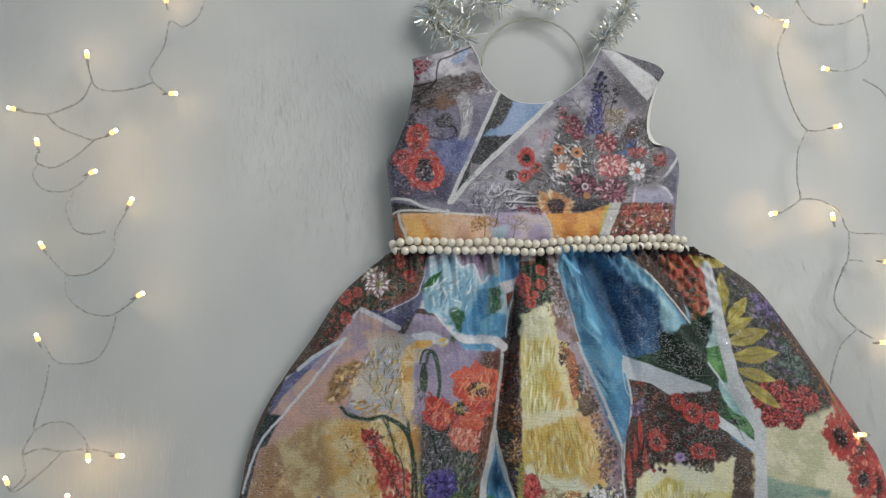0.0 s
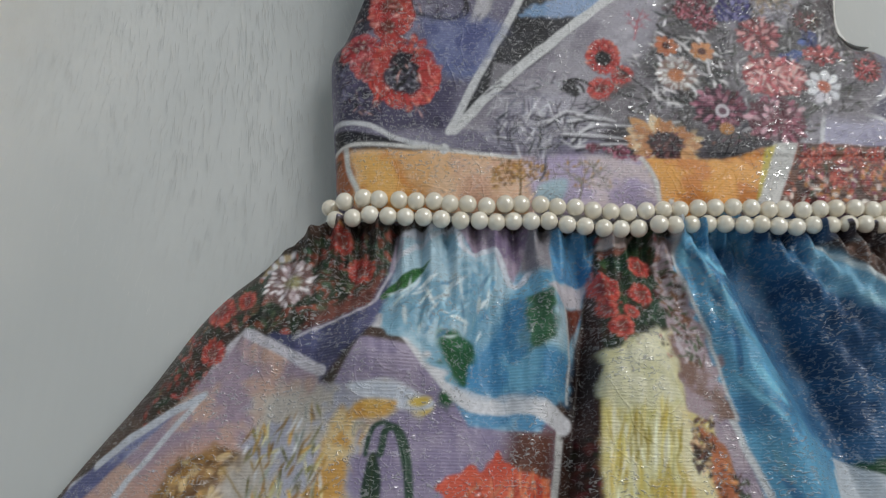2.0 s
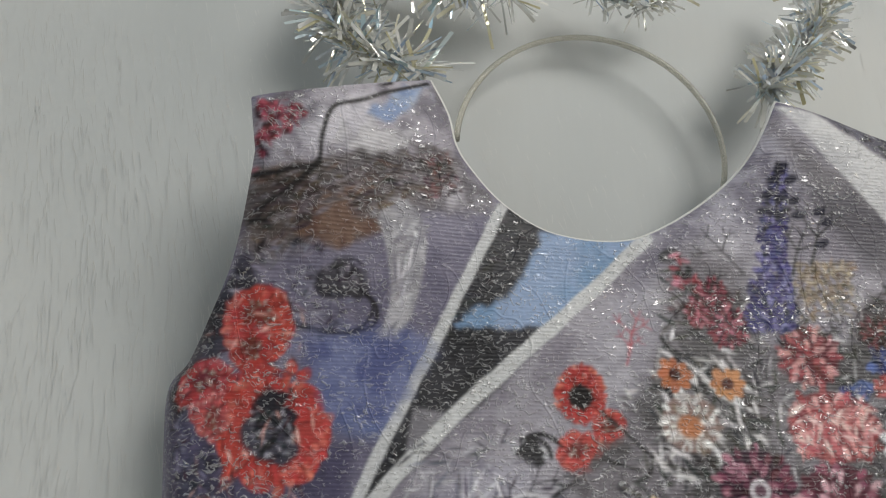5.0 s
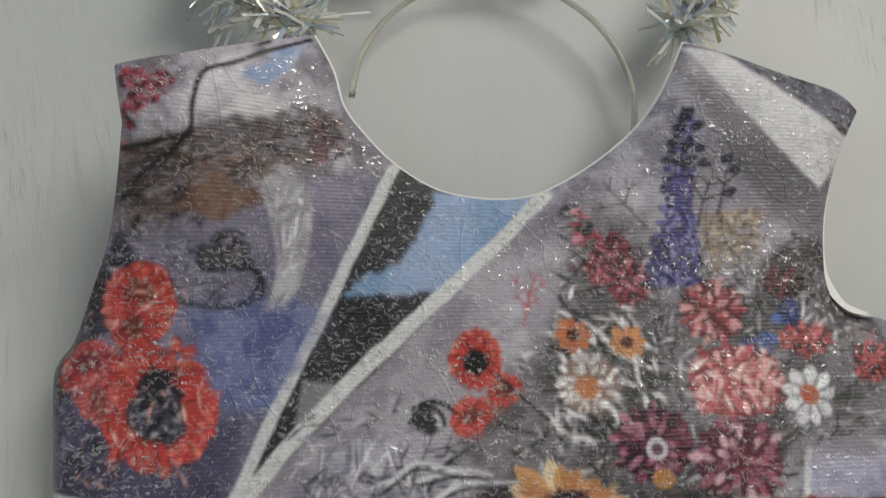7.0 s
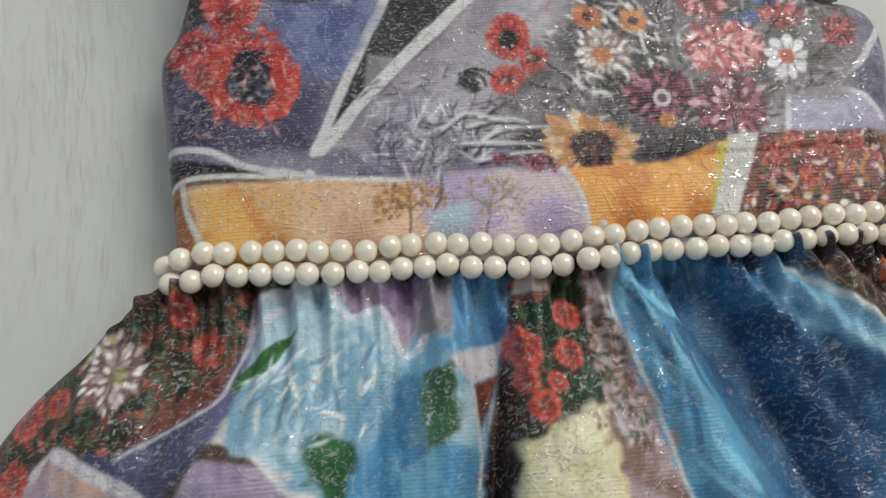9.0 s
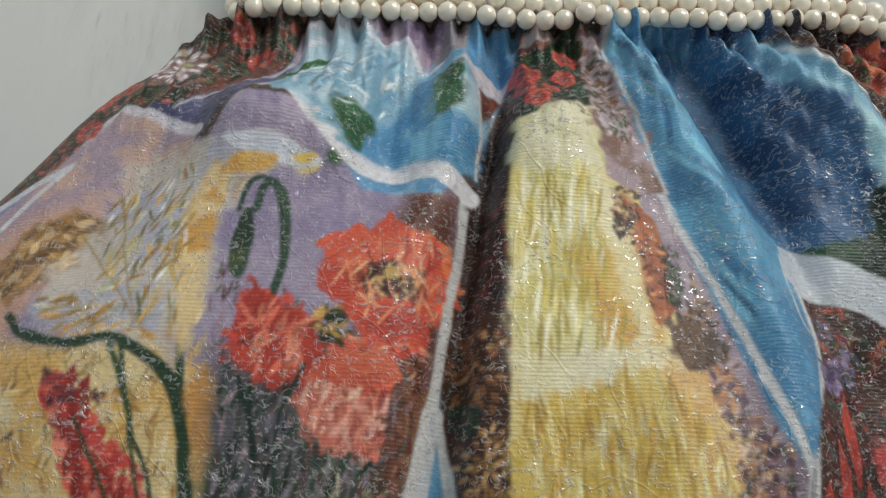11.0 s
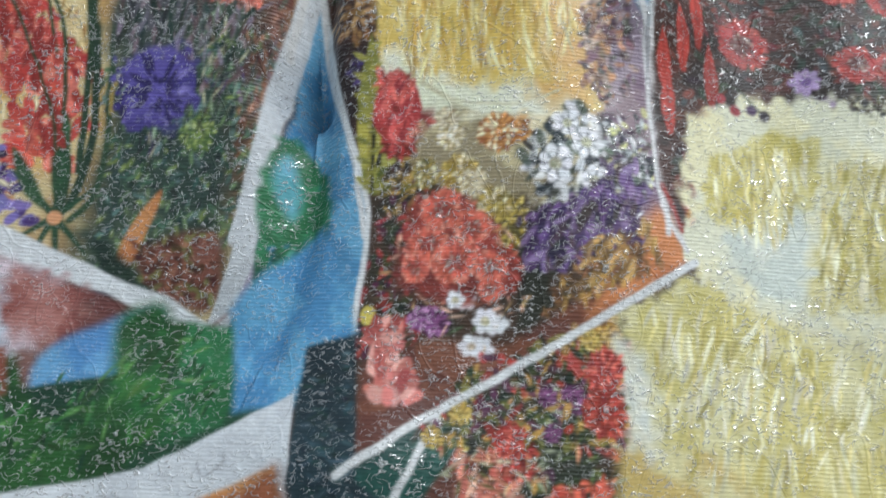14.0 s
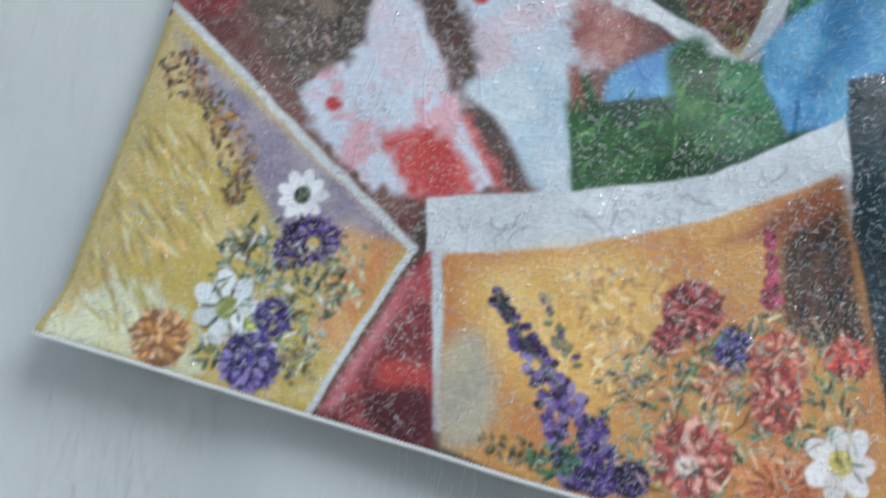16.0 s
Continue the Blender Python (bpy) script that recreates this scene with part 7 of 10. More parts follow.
# bodice, seen anew: branch with doves, poppies, bouquet
field([(-20.4, 166.8), (13.8, 180.2), (33.0, 186.5), (40.0, 164.3), (26.6, 160.7), (7.9, 155.1), (-7.6, 151.7), (-21.0, 150.1)], "b4aeba", "8c8794", 2, 0, 5, 2)
field([(-8.8, 159.9), (-2.8, 167.8), (12.2, 176.6), (14.0, 163.5), (4.8, 154.8), (-4.2, 156.2)], "d2ced8", "bcb8c4", 1.5, 0, 4, 2)
field([(2.5, 157.0), (4.0, 165.4), (7.9, 161.6), (14.7, 170.7), (15.9, 164.5), (28.2, 167.1), (25.0, 161.2), (13.9, 156.2)], "cfccd2", "b4b0ba", 0.8, 0, 4, 1)
field([(12.4, 170.3), (23.2, 182.8), (29.7, 184.4), (26.6, 175.0), (18.6, 168.0)], "8ea4cc", "b8c4da", 1.5, 0, 4, 1)
field([(-3.3, 142.8), (7.9, 155.1), (26.6, 160.7), (38.2, 160.8), (36.4, 151.9), (18.5, 150.3), (4.2, 142.0), (-18.0, 136.8), (-21.3, 141.4)], "5c5658", "7c767c", 3, 0, 5, 2)
field([(-5.9, 131.0), (-0.4, 141.5), (10.7, 149.3), (20.0, 151.5), (13.7, 144.0), (7.1, 137.5), (19.9, 135.8), (10.0, 129.9), (-2.8, 128.7)], "7c5c50", "94786a", 2, 0, 5, 2)
touches([(-20.8, 142.8), (4.7, 150.9), (33.2, 161.8), (39.9, 153.9), (10.5, 142.2), (-18.6, 130.9)], 150, ['3c3638', '5c5052', '8a8086', 'a49ca4', '6a564c'], 2.6, 0.49, 15, 0.4)
touches([(29.0, 159.4), (38.2, 162.6), (41.6, 152.2), (33.1, 146.2)], 60, ['5a3c40', '3c3034', '8a5c5c'], 1.21, 0.52)
stroke([(31.4, 186.4), (10.8, 174.3), (2.0, 169.4), (-1.3, 159.9), (-2.0, 152.5), (-6.0, 149.4), (-20.8, 147.3)], 1.42, "2a2529", 0.2, 0.4, 1)
stroke([(-2.0, 152.5), (-6.1, 147.1), (-12.9, 141.2), (-21.3, 136.9)], 1.14, "302c2e", 0.3, 0.4, 1)
stroke([(1.5, 144.4), (14.0, 150.2), (29.8, 155.2)], 0.66, "4a3a36", 0.4, 0.4, 1)
touches([(-20.9, 167.7), (-4.2, 168.2), (-10.3, 160.6), (-18.4, 152.2), (-21.1, 154.0)], 110, ['9a2c44', '742034', 'bc5a70', '502430'], 1.45, 0.64)
field([(18.3, 138.2), (23.2, 145.6), (26.4, 138.0), (31.7, 137.3), (31.0, 127.0), (26.1, 110.4), (22.8, 99.5), (17.8, 101.3), (20.3, 113.7), (23.0, 123.6), (19.0, 130.8)], "c6c3ca", "a5a2ac", 0.7, 0, 5, 1)
touches([(20.0, 141.5), (30.5, 135.6), (24.4, 103.7), (19.4, 103.8)], 30, ['e0dee4', '8e8a96', 'aaa6b2'], 3.39, 0.51, 70, 0.4)
field([(-0.0, 121.9), (6.7, 124.1), (13.1, 120.1), (10.5, 115.3), (1.6, 116.1)], "4a464e", "5c5862", 1.5, 1, 4, 2)
touches([(0.3, 121.5), (6.6, 123.4), (12.4, 119.9), (9.7, 116.0)], 40, ['2c2a30', '8a8692', '3a363e'], 1.17, 0.5)
stroke([(11.4, 116.6), (15.6, 112.0), (12.9, 105.5), (4.8, 102.9), (-4.9, 104.7)], 1.18, "35323a", 0.3, 0.4, 1)
field([(-4.9, 100.6), (32.8, 102.7), (26.4, 86.8), (20.0, 78.7), (3.7, 79.2), (1.7, 90.7)], "626a9c", "8088b2", 5, 1, 4, 2)
poppy(-18.7, 107.4, 10.94, "c43c30", "8a2a28", 0.9, 0.2, "dc7c70")
poppy(-20.1, 97.6, 7.25, "b83430", "7a2426", 1.0, 0.4, "d87066")
poppy(-33.4, 88.3, 8.49, "b4323a", "7a2430", 0.75, 0.6, "d07078")
poppy(-30.0, 77.8, 5.21, "c85a5c", "94383e", 1.6, 0.1, "e8a8a4")
poppy(-11.5, 74.1, 15.0, "c43a30", "2c2a34", 1.25, 0.3, "dc7868")
field([(-19.0, 81.5), (-12.7, 85.4), (-6.4, 79.6), (-5.3, 69.9), (-10.2, 64.5), (-17.4, 66.3), (-20.7, 73.6)], "363440", "545060", 1.2, 1, 5, 2)
touches([(-19.8, 79.9), (-6.9, 80.4), (-6.3, 66.8), (-18.3, 66.4)], 110, ['24222c', '45424e', 'a8a6b2', '1c1a22', '74707e'], 1.31, 0.49)
stroke([(-18.3, 87.9), (-22.8, 75.2), (-25.5, 59.6)], 2.3, "c8483c", 0.5, 0.4, 1)
touches([(-27.5, 114.0), (-5.0, 113.8), (0.3, 84.2), (2.6, 61.8), (-25.2, 56.5), (-39.3, 78.8), (-41.4, 88.5)], 60, ['e8b0a8', '5c2024', 'f0c8c0', '8a2a2c'], 1.98, 0.33)
touches([(-43.3, 80.5), (-26.1, 65.8), (-26.3, 52.0), (-40.4, 55.5)], 70, ['454256', '6a6680', '2c2a38', '8a86a0'], 1.46, 0.49)
# bouquet of the bodice
field([(110.7, 129.5), (125.4, 134.6), (135.8, 127.1), (143.8, 97.9), (189.7, 113.3), (190.9, 96.9), (208.5, 92.9), (204.2, 58.6), (177.6, 56.2), (135.0, 47.9), (85.1, 51.2), (77.3, 62.6), (100.7, 88.5), (109.3, 109.4)], "8c868e", "6a666a", 6, 1, 6, 2)
touches([(110.6, 127.7), (132.0, 123.5), (144.4, 104.9), (189.7, 113.3), (208.2, 91.1), (203.5, 62.0), (174.1, 56.3), (129.8, 46.5), (88.4, 51.1), (99.9, 75.0)], 620, ['45444a', '3a3a3c', 'c4c0c6', '5c5a54', '2c2c2e', '747074', 'dcd8dc', '4a4c42'], 2.69, 0.54)
touches([(104.9, 98.8), (136.6, 98.1), (137.0, 70.6), (115.8, 61.4), (102.6, 65.0)], 120, ['dcd8dc', '2c2c2e', 'e6e2e4', '3c3c38'], 4.16, 0.69, -50, 0.5)
twig(128.5, 114.5, 110, 7.1, 0.89, "3c3a40", 2, 0.8)
twig(153.2, 126.7, 70, 8.65, 1.08, "3a383c", 2, 0.8)
touches([(154.5, 130.4), (175.4, 132.2), (172.5, 119.0), (153.0, 117.4)], 110, ['a08a70', '6f6050', '8a7a66', 'c0b098'], 1.45, 0.54)
spike([(142.6, 108.6), (146.7, 126.8), (150.3, 147.2)], 16.77, ['2c2956', '3c3876', '5c569a', '443c80', '8a86b8'], 260, 1.41)
dab(152.2, 163.9, 2.39, 1.47, 0.3, rgb("2a2846"), 0.4, 1.0)
dab(149.3, 160.0, 2.39, 1.47, 0.3, rgb("2a2846"), 0.4, 1.0)
dab(155.0, 159.2, 2.39, 1.47, 0.3, rgb("2a2846"), 0.4, 1.0)
dab(147.1, 154.5, 2.39, 1.47, 0.3, rgb("2a2846"), 0.4, 1.0)
dab(151.6, 153.2, 2.38, 1.47, 0.3, rgb("2a2846"), 0.4, 1.0)
dab(155.7, 152.3, 2.38, 1.47, 0.3, rgb("2a2846"), 0.4, 1.0)
dab(144.9, 148.4, 2.38, 1.46, 0.3, rgb("2a2846"), 0.4, 1.0)
dab(150.3, 147.2, 2.37, 1.46, 0.3, rgb("2a2846"), 0.4, 1.0)
dab(156.7, 147.1, 2.38, 1.46, 0.3, rgb("2a2846"), 0.4, 1.0)
dab(164.1, 148.7, 2.38, 1.46, 0.3, rgb("2a2846"), 0.4, 1.0)
dab(166.8, 145.1, 2.38, 1.46, 0.3, rgb("2a2846"), 0.4, 1.0)
dab(164.6, 137.8, 2.37, 1.46, 0.3, rgb("2a2846"), 0.4, 1.0)
stroke([(151.6, 164.8), (149.2, 145.4)], 0.92, "2c2a3c", 0, 0.4, 1)
touches([(111.7, 133.1), (118.1, 132.9), (121.2, 123.8), (113.9, 122.1)], 24, ['b04858', '24342c', 'd090a0'], 1.8, 0.9)
mum(125.2, 118.2, 7.12, "98384c", "c87c8e", "4c2430", 1.0)
mum(128.9, 109.0, 7.41, "98384c", "c87c8e", "4c2430", 1.0)
mum(120.3, 112.9, 4.96, "98384c", "c87c8e", "4c2430", 1.0)
mum(154.9, 98.5, 10.17, "b85860", "e0a4a4", "7a3038", 0.9)
mum(178.4, 107.9, 7.13, "5c2c34", "8a4a50", "34181e", 0.8)
mum(183.5, 90.0, 8.79, "b04044", "d07070", "6a242c", 0.6)
mum(204.1, 82.5, 6.66, "b02c38", "d86468", "4a1c24", 1.0)
touches([(174.9, 102.5), (182.5, 102.5), (181.6, 95.4), (174.3, 95.5)], 30, ['3c4c8a', '5c70b0', '2c3460'], 1.59, 0.89)
touches([(164.8, 92.2), (173.8, 92.0), (173.2, 86.8), (164.2, 87.0)], 24, ['46548c', '6478b0'], 1.58, 0.88)
mum(159.2, 77.6, 15.83, "c46068", "eab4b4", "9a3c46", 0.75)
touches([(147.6, 83.9), (172.9, 85.0), (170.8, 71.3), (147.4, 70.3)], 70, ['f0ccc8', 'b04450', 'e49c9c'], 3.46, 0.69)
daisy(182.6, 72.7, 8.98, "e8e6ec", "c8703c", 9, "9a98a4")
dab(181.9, 73.1, 2.76, 2.76, 0, rgb("c8683a"), 0.8, 1.0)
mum(132.1, 60.0, 12.69, "86405c", "bc7c94", "4a1c30", 0.9)
dab(132.9, 58.4, 3.34, 3.34, 0, rgb("d4ccd4"), 0.4, 1.0)
dab(132.9, 58.4, 1.83, 1.83, 0, rgb("7a5468"), 0.4, 1.0)
mum(157.8, 54.4, 14.42, "a86078", "dcb0bc", "6a2c40", 0.9)
dab(157.8, 54.4, 5.03, 4.36, 0.3, rgb("7c3448"), 2, 0.7)
dab(134.3, 49.8, 3.32, 2.65, 0, rgb("c89048"), 0.4, 1.0)
poppy(80.3, 85.6, 7.82, "c23028", "241a1e", 1.15, 0, "dc6a58")
dab(80.3, 85.6, 3.74, 3.4, 0, rgb("241a1e"), 0.8, 1.0)
poppy(89.0, 77.0, 5.75, "c43830", "8a2420", 0.8, 0.5, "dc7060")
poppy(78.0, 69.9, 7.01, "c43a32", "8a2420", 0.7, 0.4, "dc7060")
stroke([(86.7, 81.3), (94.7, 73.5), (101.1, 67.5)], 1.02, "2c2c2c", 0.2, 0.4, 1)
stroke([(85.9, 67.2), (97.5, 63.6)], 0.83, "2c2c2c", 0.2, 0.4, 1)
mum(113.8, 78.0, 9.85, "d8d2d0", "f0ecec", "9a8478", 0.95)
dab(113.7, 77.1, 3.73, 3.4, 0, rgb("cc8448"), 1, 1.0)
daisy(110.4, 93.1, 6.21, "c8783c", "5a2c1c", 8)
daisy(127.1, 90.4, 5.88, "d0945c", "6a3820", 8)
stroke([(107.1, 104.9), (109.5, 101.3), (114.6, 98.9)], 1.57, "2c2a2e", 0.4, 0.4, 1)
stroke([(61.8, 72.8), (67.7, 74.3), (73.5, 70.8)], 1.17, "2a282e", 0.3, 0.4, 1)
dab(64.2, 68.1, 2.98, 3.98, 0.5, rgb("34323a"), 0.4, 1.0)
twig(95.1, 95.5, 80, 6.19, 0.69, "c06070", 2, 0.9)
# foot of the bodice: dry grasses, sunflower, band of flowers
field([(26.3, 39.3), (30.7, 54.5), (46.2, 63.5), (63.3, 62.8), (56.1, 41.7), (51.9, 34.3)], "9a96a8", "b8b4c2", 4, 1, 5, 2)
touches([(26.3, 39.3), (34.7, 60.1), (63.1, 60.8), (67.3, 41.0), (48.2, 34.5)], 110, ['d0ced6', '5a5866', '8a8898', '3c3a46', 'e2e0e6'], 4.05, 0.46, 40, 0.8)
twig(37.2, 37.9, 100, 7.4, 0.65, "4a4854", 3, 0.8)
twig(48.4, 38.3, 70, 6.69, 0.65, "44424e", 2, 0.8)
stroke([(63.6, 42.2), (73.8, 50.4), (91.1, 50.6)], 1.5, "d6d4da", 0.5, 0.4, 1)
stroke([(63.5, 40.5), (73.6, 48.7), (90.9, 48.8)], 0.94, "34343a", 0.5, 0.4, 1)
stroke([(60.1, 45.3), (75.3, 45.4), (88.5, 43.7)], 1.5, "d6d4da", 0.5, 0.4, 1)
stroke([(60.0, 43.6), (75.1, 43.7), (88.3, 41.9)], 0.94, "34343a", 0.5, 0.4, 1)
stroke([(62.5, 51.9), (74.1, 54.4), (83.6, 52.9)], 1.51, "d6d4da", 0.5, 0.4, 1)
stroke([(62.3, 50.2), (74.0, 52.6), (83.5, 51.1)], 0.94, "34343a", 0.5, 0.4, 1)
stroke([(65.3, 39.2), (78.7, 41.3), (90.0, 40.6)], 1.5, "d6d4da", 0.5, 0.4, 1)
stroke([(65.2, 37.6), (78.5, 39.6), (89.8, 38.8)], 0.94, "34343a", 0.5, 0.4, 1)
stroke([(53.0, 51.4), (62.8, 56.8), (75.9, 53.3)], 1.5, "d6d4da", 0.5, 0.4, 1)
stroke([(52.9, 49.7), (62.7, 55.0), (75.8, 51.5)], 0.94, "34343a", 0.5, 0.4, 1)
touches([(69.2, 40.9), (88.0, 39.7), (89.5, 35.7), (70.9, 38.0)], 40, ['a04868', 'c07890', '6a3848'], 1.5, 0.75)
field([(118.9, 40.0), (157.4, 46.0), (154.5, 40.1), (119.8, 33.8)], "34303c", "544a58", 2, 0, 4, 2)
leaf(100.1, 44.1, 88.1, 49.4, 6.45, "e6c698", "c88c50")
leaf(100.6, 45.9, 89.7, 55.0, 6.46, "dca868", "c88c50")
leaf(103.8, 46.5, 99.8, 57.2, 6.47, "eed8b4", "c88c50")
leaf(106.7, 45.5, 109.2, 53.9, 6.47, "e6c698", "c88c50")
leaf(108.7, 44.4, 115.8, 50.2, 6.47, "dca868", "c88c50")
leaf(110.1, 43.1, 120.3, 46.1, 6.46, "eed8b4", "c88c50")
leaf(110.8, 41.4, 122.4, 40.8, 6.45, "e6c698", "c88c50")
leaf(109.6, 39.7, 118.7, 35.3, 6.44, "dca868", "c88c50")
leaf(100.1, 41.3, 88.2, 40.5, 6.43, "eed8b4", "c88c50")
leaf(100.9, 40.1, 91.1, 36.7, 6.42, "e6c698", "c88c50")
leaf(105.1, 46.0, 103.9, 55.3, 6.47, "dca868", "c88c50")
leaf(99.6, 42.6, 86.5, 44.4, 6.44, "eed8b4", "c88c50")
mum(105.9, 41.5, 8.34, "5a343a", "8a5a54", "30181e", 0.8)
field([(166.9, 43.0), (213.6, 42.4), (207.6, 13.3), (153.5, 14.3)], "8a5c44", "5c4036", 1, 0, 5, 0.0)
touches([(167.6, 41.7), (212.2, 41.2), (206.8, 15.2), (155.6, 15.2)], 260, ['c85a40', '5a3834', 'a84a6c', '4c5a3c', 'e0a090', 'c88a40', '8a3c34', 'e8d8d0'], 1.74, 0.97)
mum(170.4, 35.1, 5.38, "c8503a", "e48a70", "7a3024")
mum(178.2, 39.6, 4.25, "c8503a", "e48a70", "7a3024")
mum(189.9, 37.0, 5.04, "c8503a", "e48a70", "7a3024")
mum(200.2, 37.5, 4.67, "c8503a", "e48a70", "7a3024")
mum(182.0, 26.5, 4.6, "c8503a", "e48a70", "7a3024")
field([(155.0, 43.7), (166.0, 43.4), (153.3, 13.9), (144.0, 14.8)], "dcdad8", "cccac8", 0.5, 0, 3.0, 0.0)
field([(150.9, 40.3), (156.1, 42.8), (145.6, 16.9), (143.7, 15.6)], "c8b430", "d4c450", 0.8, 0, 3.0, 0.0)
# skirt, middle: corner of the red painting, callas, poppies, yellow gown
field([(134.1, -91.6), (158.1, -91.6), (160.9, -136.9), (151.0, -168.8), (141.3, -141.5)], "4592bc", "62aed2", 1, 0, 3.0, 0.0)
field([(145.9, -16.4), (188.5, -40.7), (193.5, -73.9), (188.4, -93.1), (163.7, -96.5), (157.4, -60.9)], "1f5680", "2c6c98", 2.5, 0, 4, 1)
field([(191.9, -76.4), (201.9, -73.8), (244.1, -56.4), (226.6, -123.9), (211.7, -116.0), (176.9, -102.8), (188.6, -91.9)], "15352a", "1f4a36", 1.5, 0, 4, 2)
field([(158.4, -94.0), (211.8, -115.0), (234.8, -124.1), (233.8, -136.1), (210.7, -127.3), (156.3, -109.4)], "c6ccd4", "bcc4ce", 0.5, 0, 3.0, 0.0)
stroke([(156.8, -99.4), (156.3, -123.5), (163.1, -135.7), (150.9, -169.7)], 1.0, "ccd0d4", 0, 0.4, 1)
field([(-61.2, -73.6), (-32.8, -74.1), (-16.7, -74.0), (-1.3, -80.4), (-19.5, -86.0), (-26.6, -101.6), (-28.8, -128.2), (-41.0, -140.2), (-68.8, -137.0), (-80.7, -127.0), (-67.4, -94.5)], "b8b8c8", "ccc4bc", 5, 1, 6, 3)
field([(-28.5, -72.6), (-12.9, -71.9), (2.4, -77.5), (0.7, -80.6), (-10.6, -80.2), (-20.3, -78.0)], "dce0ea", "ccd2e0", 0.8, 1, 3.0, 0.0)
field([(-29.4, -85.7), (-24.1, -78.1), (-10.6, -78.0), (-14.1, -82.6), (-23.6, -84.0)], "dca63c", "e4bc58", 1, 1, 3.0, 0.0)
dab(-1.8, -77.7, 3.87, 1.74, 0.2, rgb("e4c850"), 0.8, 1.0)
field([(-38.5, -101.7), (-32.1, -81.1), (-26.4, -85.8), (-28.0, -108.7), (-28.7, -134.1), (-32.6, -143.6), (-37.6, -120.3)], "d8a848", "e4cc98", 2, 1, 5, 1)
field([(-30.4, -150.6), (-24.5, -146.6), (-21.4, -158.5), (-22.9, -175.6), (-26.4, -177.4)], "cf9a40", "dcb468", 2, 1, 5, 1)
touches([(-68.5, -88.1), (-34.7, -78.5), (-34.9, -134.4), (-58.7, -133.0)], 150, ['d8b048', '8a8448', 'e0e2e6', 'b08830', 'a8b0a8', 'e4dca8'], 3.59, 0.6, 75, 0.4)
touches([(-82.3, -122.4), (-58.1, -128.6), (-41.4, -138.3), (-68.4, -138.9)], 60, ['d8a848', 'c8c0b0', 'a88a3c'], 2.97, 0.74, 20, 0.5)
stroke([(-75.3, -100.5), (-50.6, -128.7), (-47.9, -136.7)], 0.59, "a88c44", 0.3, 0.4, 1)
stroke([(-63.8, -89.2), (-46.5, -134.7)], 0.6, "a88c44", 0.3, 0.4, 1)
stroke([(-39.5, -144.0), (-46.3, -162.0)], 0.52, "a88c44", 0.3, 0.4, 1)
stroke([(-60.0, -198.0), (-55.9, -188.2), (-59.8, -182.0)], 0.51, "a88c44", 0.3, 0.4, 1)
stroke([(-81.3, -136.8), (-67.7, -141.0), (-53.5, -139.0), (-42.1, -144.1), (-33.7, -154.3), (-28.5, -174.2), (-29.7, -206.2), (-29.6, -225.6)], 2.34, "34543c", 0, 0.4, 1)
stroke([(-53.1, -140.9), (-46.4, -155.1), (-43.1, -171.8), (-39.5, -187.8)], 1.4, "44623e", 0.2, 0.4, 1)
stroke([(-25.8, -90.1), (-25.3, -86.0), (-20.5, -86.2)], 0.19, "44623e", 0, 0.4, 1)
stroke([(-20.8, -96.9), (-18.5, -86.8), (-11.8, -86.4), (-7.3, -98.7), (-5.9, -114.9), (-7.8, -123.5)], 1.7, "3f5e4c", 0, 0.4, 1)
leaf(-17.9, -96.8, -20.2, -120.2, 6.41, "34503f", "5a6a48")
leaf(-63.1, -156.0, -62.2, -147.1, 3.45, "cc4430", "a83024")
leaf(-68.6, -157.6, -66.7, -148.9, 3.45, "e0684c", "a83024")
leaf(-60.3, -159.0, -57.2, -150.4, 3.44, "c03828", "a83024")
leaf(-66.4, -160.8, -67.3, -152.4, 3.44, "e88a70", "a83024")
leaf(-65.7, -162.3, -71.5, -154.0, 3.44, "cc4430", "a83024")
leaf(-60.9, -163.9, -59.7, -155.6, 3.43, "e0684c", "a83024")
leaf(-58.5, -165.3, -56.3, -157.0, 3.42, "c03828", "a83024")
leaf(-62.8, -166.9, -67.5, -159.0, 3.42, "e88a70", "a83024")
leaf(-63.3, -168.5, -59.5, -160.3, 3.42, "cc4430", "a83024")
leaf(-59.9, -170.0, -62.2, -162.0, 3.41, "e0684c", "a83024")
leaf(-57.8, -171.5, -59.5, -163.6, 3.41, "c03828", "a83024")
leaf(-58.6, -173.0, -58.9, -165.1, 3.41, "e88a70", "a83024")
leaf(-57.8, -174.4, -57.0, -166.5, 3.41, "cc4430", "a83024")
leaf(-59.7, -176.1, -58.8, -168.1, 3.4, "e0684c", "a83024")
leaf(-61.1, -177.6, -59.8, -169.9, 3.4, "c03828", "a83024")
leaf(-49.5, -178.4, -54.8, -171.1, 3.41, "e88a70", "a83024")
leaf(-57.0, -180.2, -57.6, -172.7, 3.41, "cc4430", "a83024")
leaf(-53.9, -181.7, -51.4, -174.0, 3.4, "e0684c", "a83024")
leaf(-58.3, -183.3, -57.0, -175.8, 3.4, "c03828", "a83024")
leaf(-50.5, -184.5, -48.2, -176.7, 3.4, "e88a70", "a83024")
leaf(-46.1, -186.0, -45.2, -178.0, 3.39, "cc4430", "a83024")
leaf(-56.8, -187.8, -55.7, -180.0, 3.39, "e0684c", "a83024")
leaf(-43.9, -188.8, -48.2, -181.3, 3.39, "c03828", "a83024")
leaf(-43.7, -190.2, -39.7, -182.4, 3.39, "e88a70", "a83024")
leaf(-46.2, -191.9, -43.6, -184.0, 3.38, "cc4430", "a83024")
leaf(-51.1, -193.5, -47.3, -185.8, 3.38, "e0684c", "a83024")
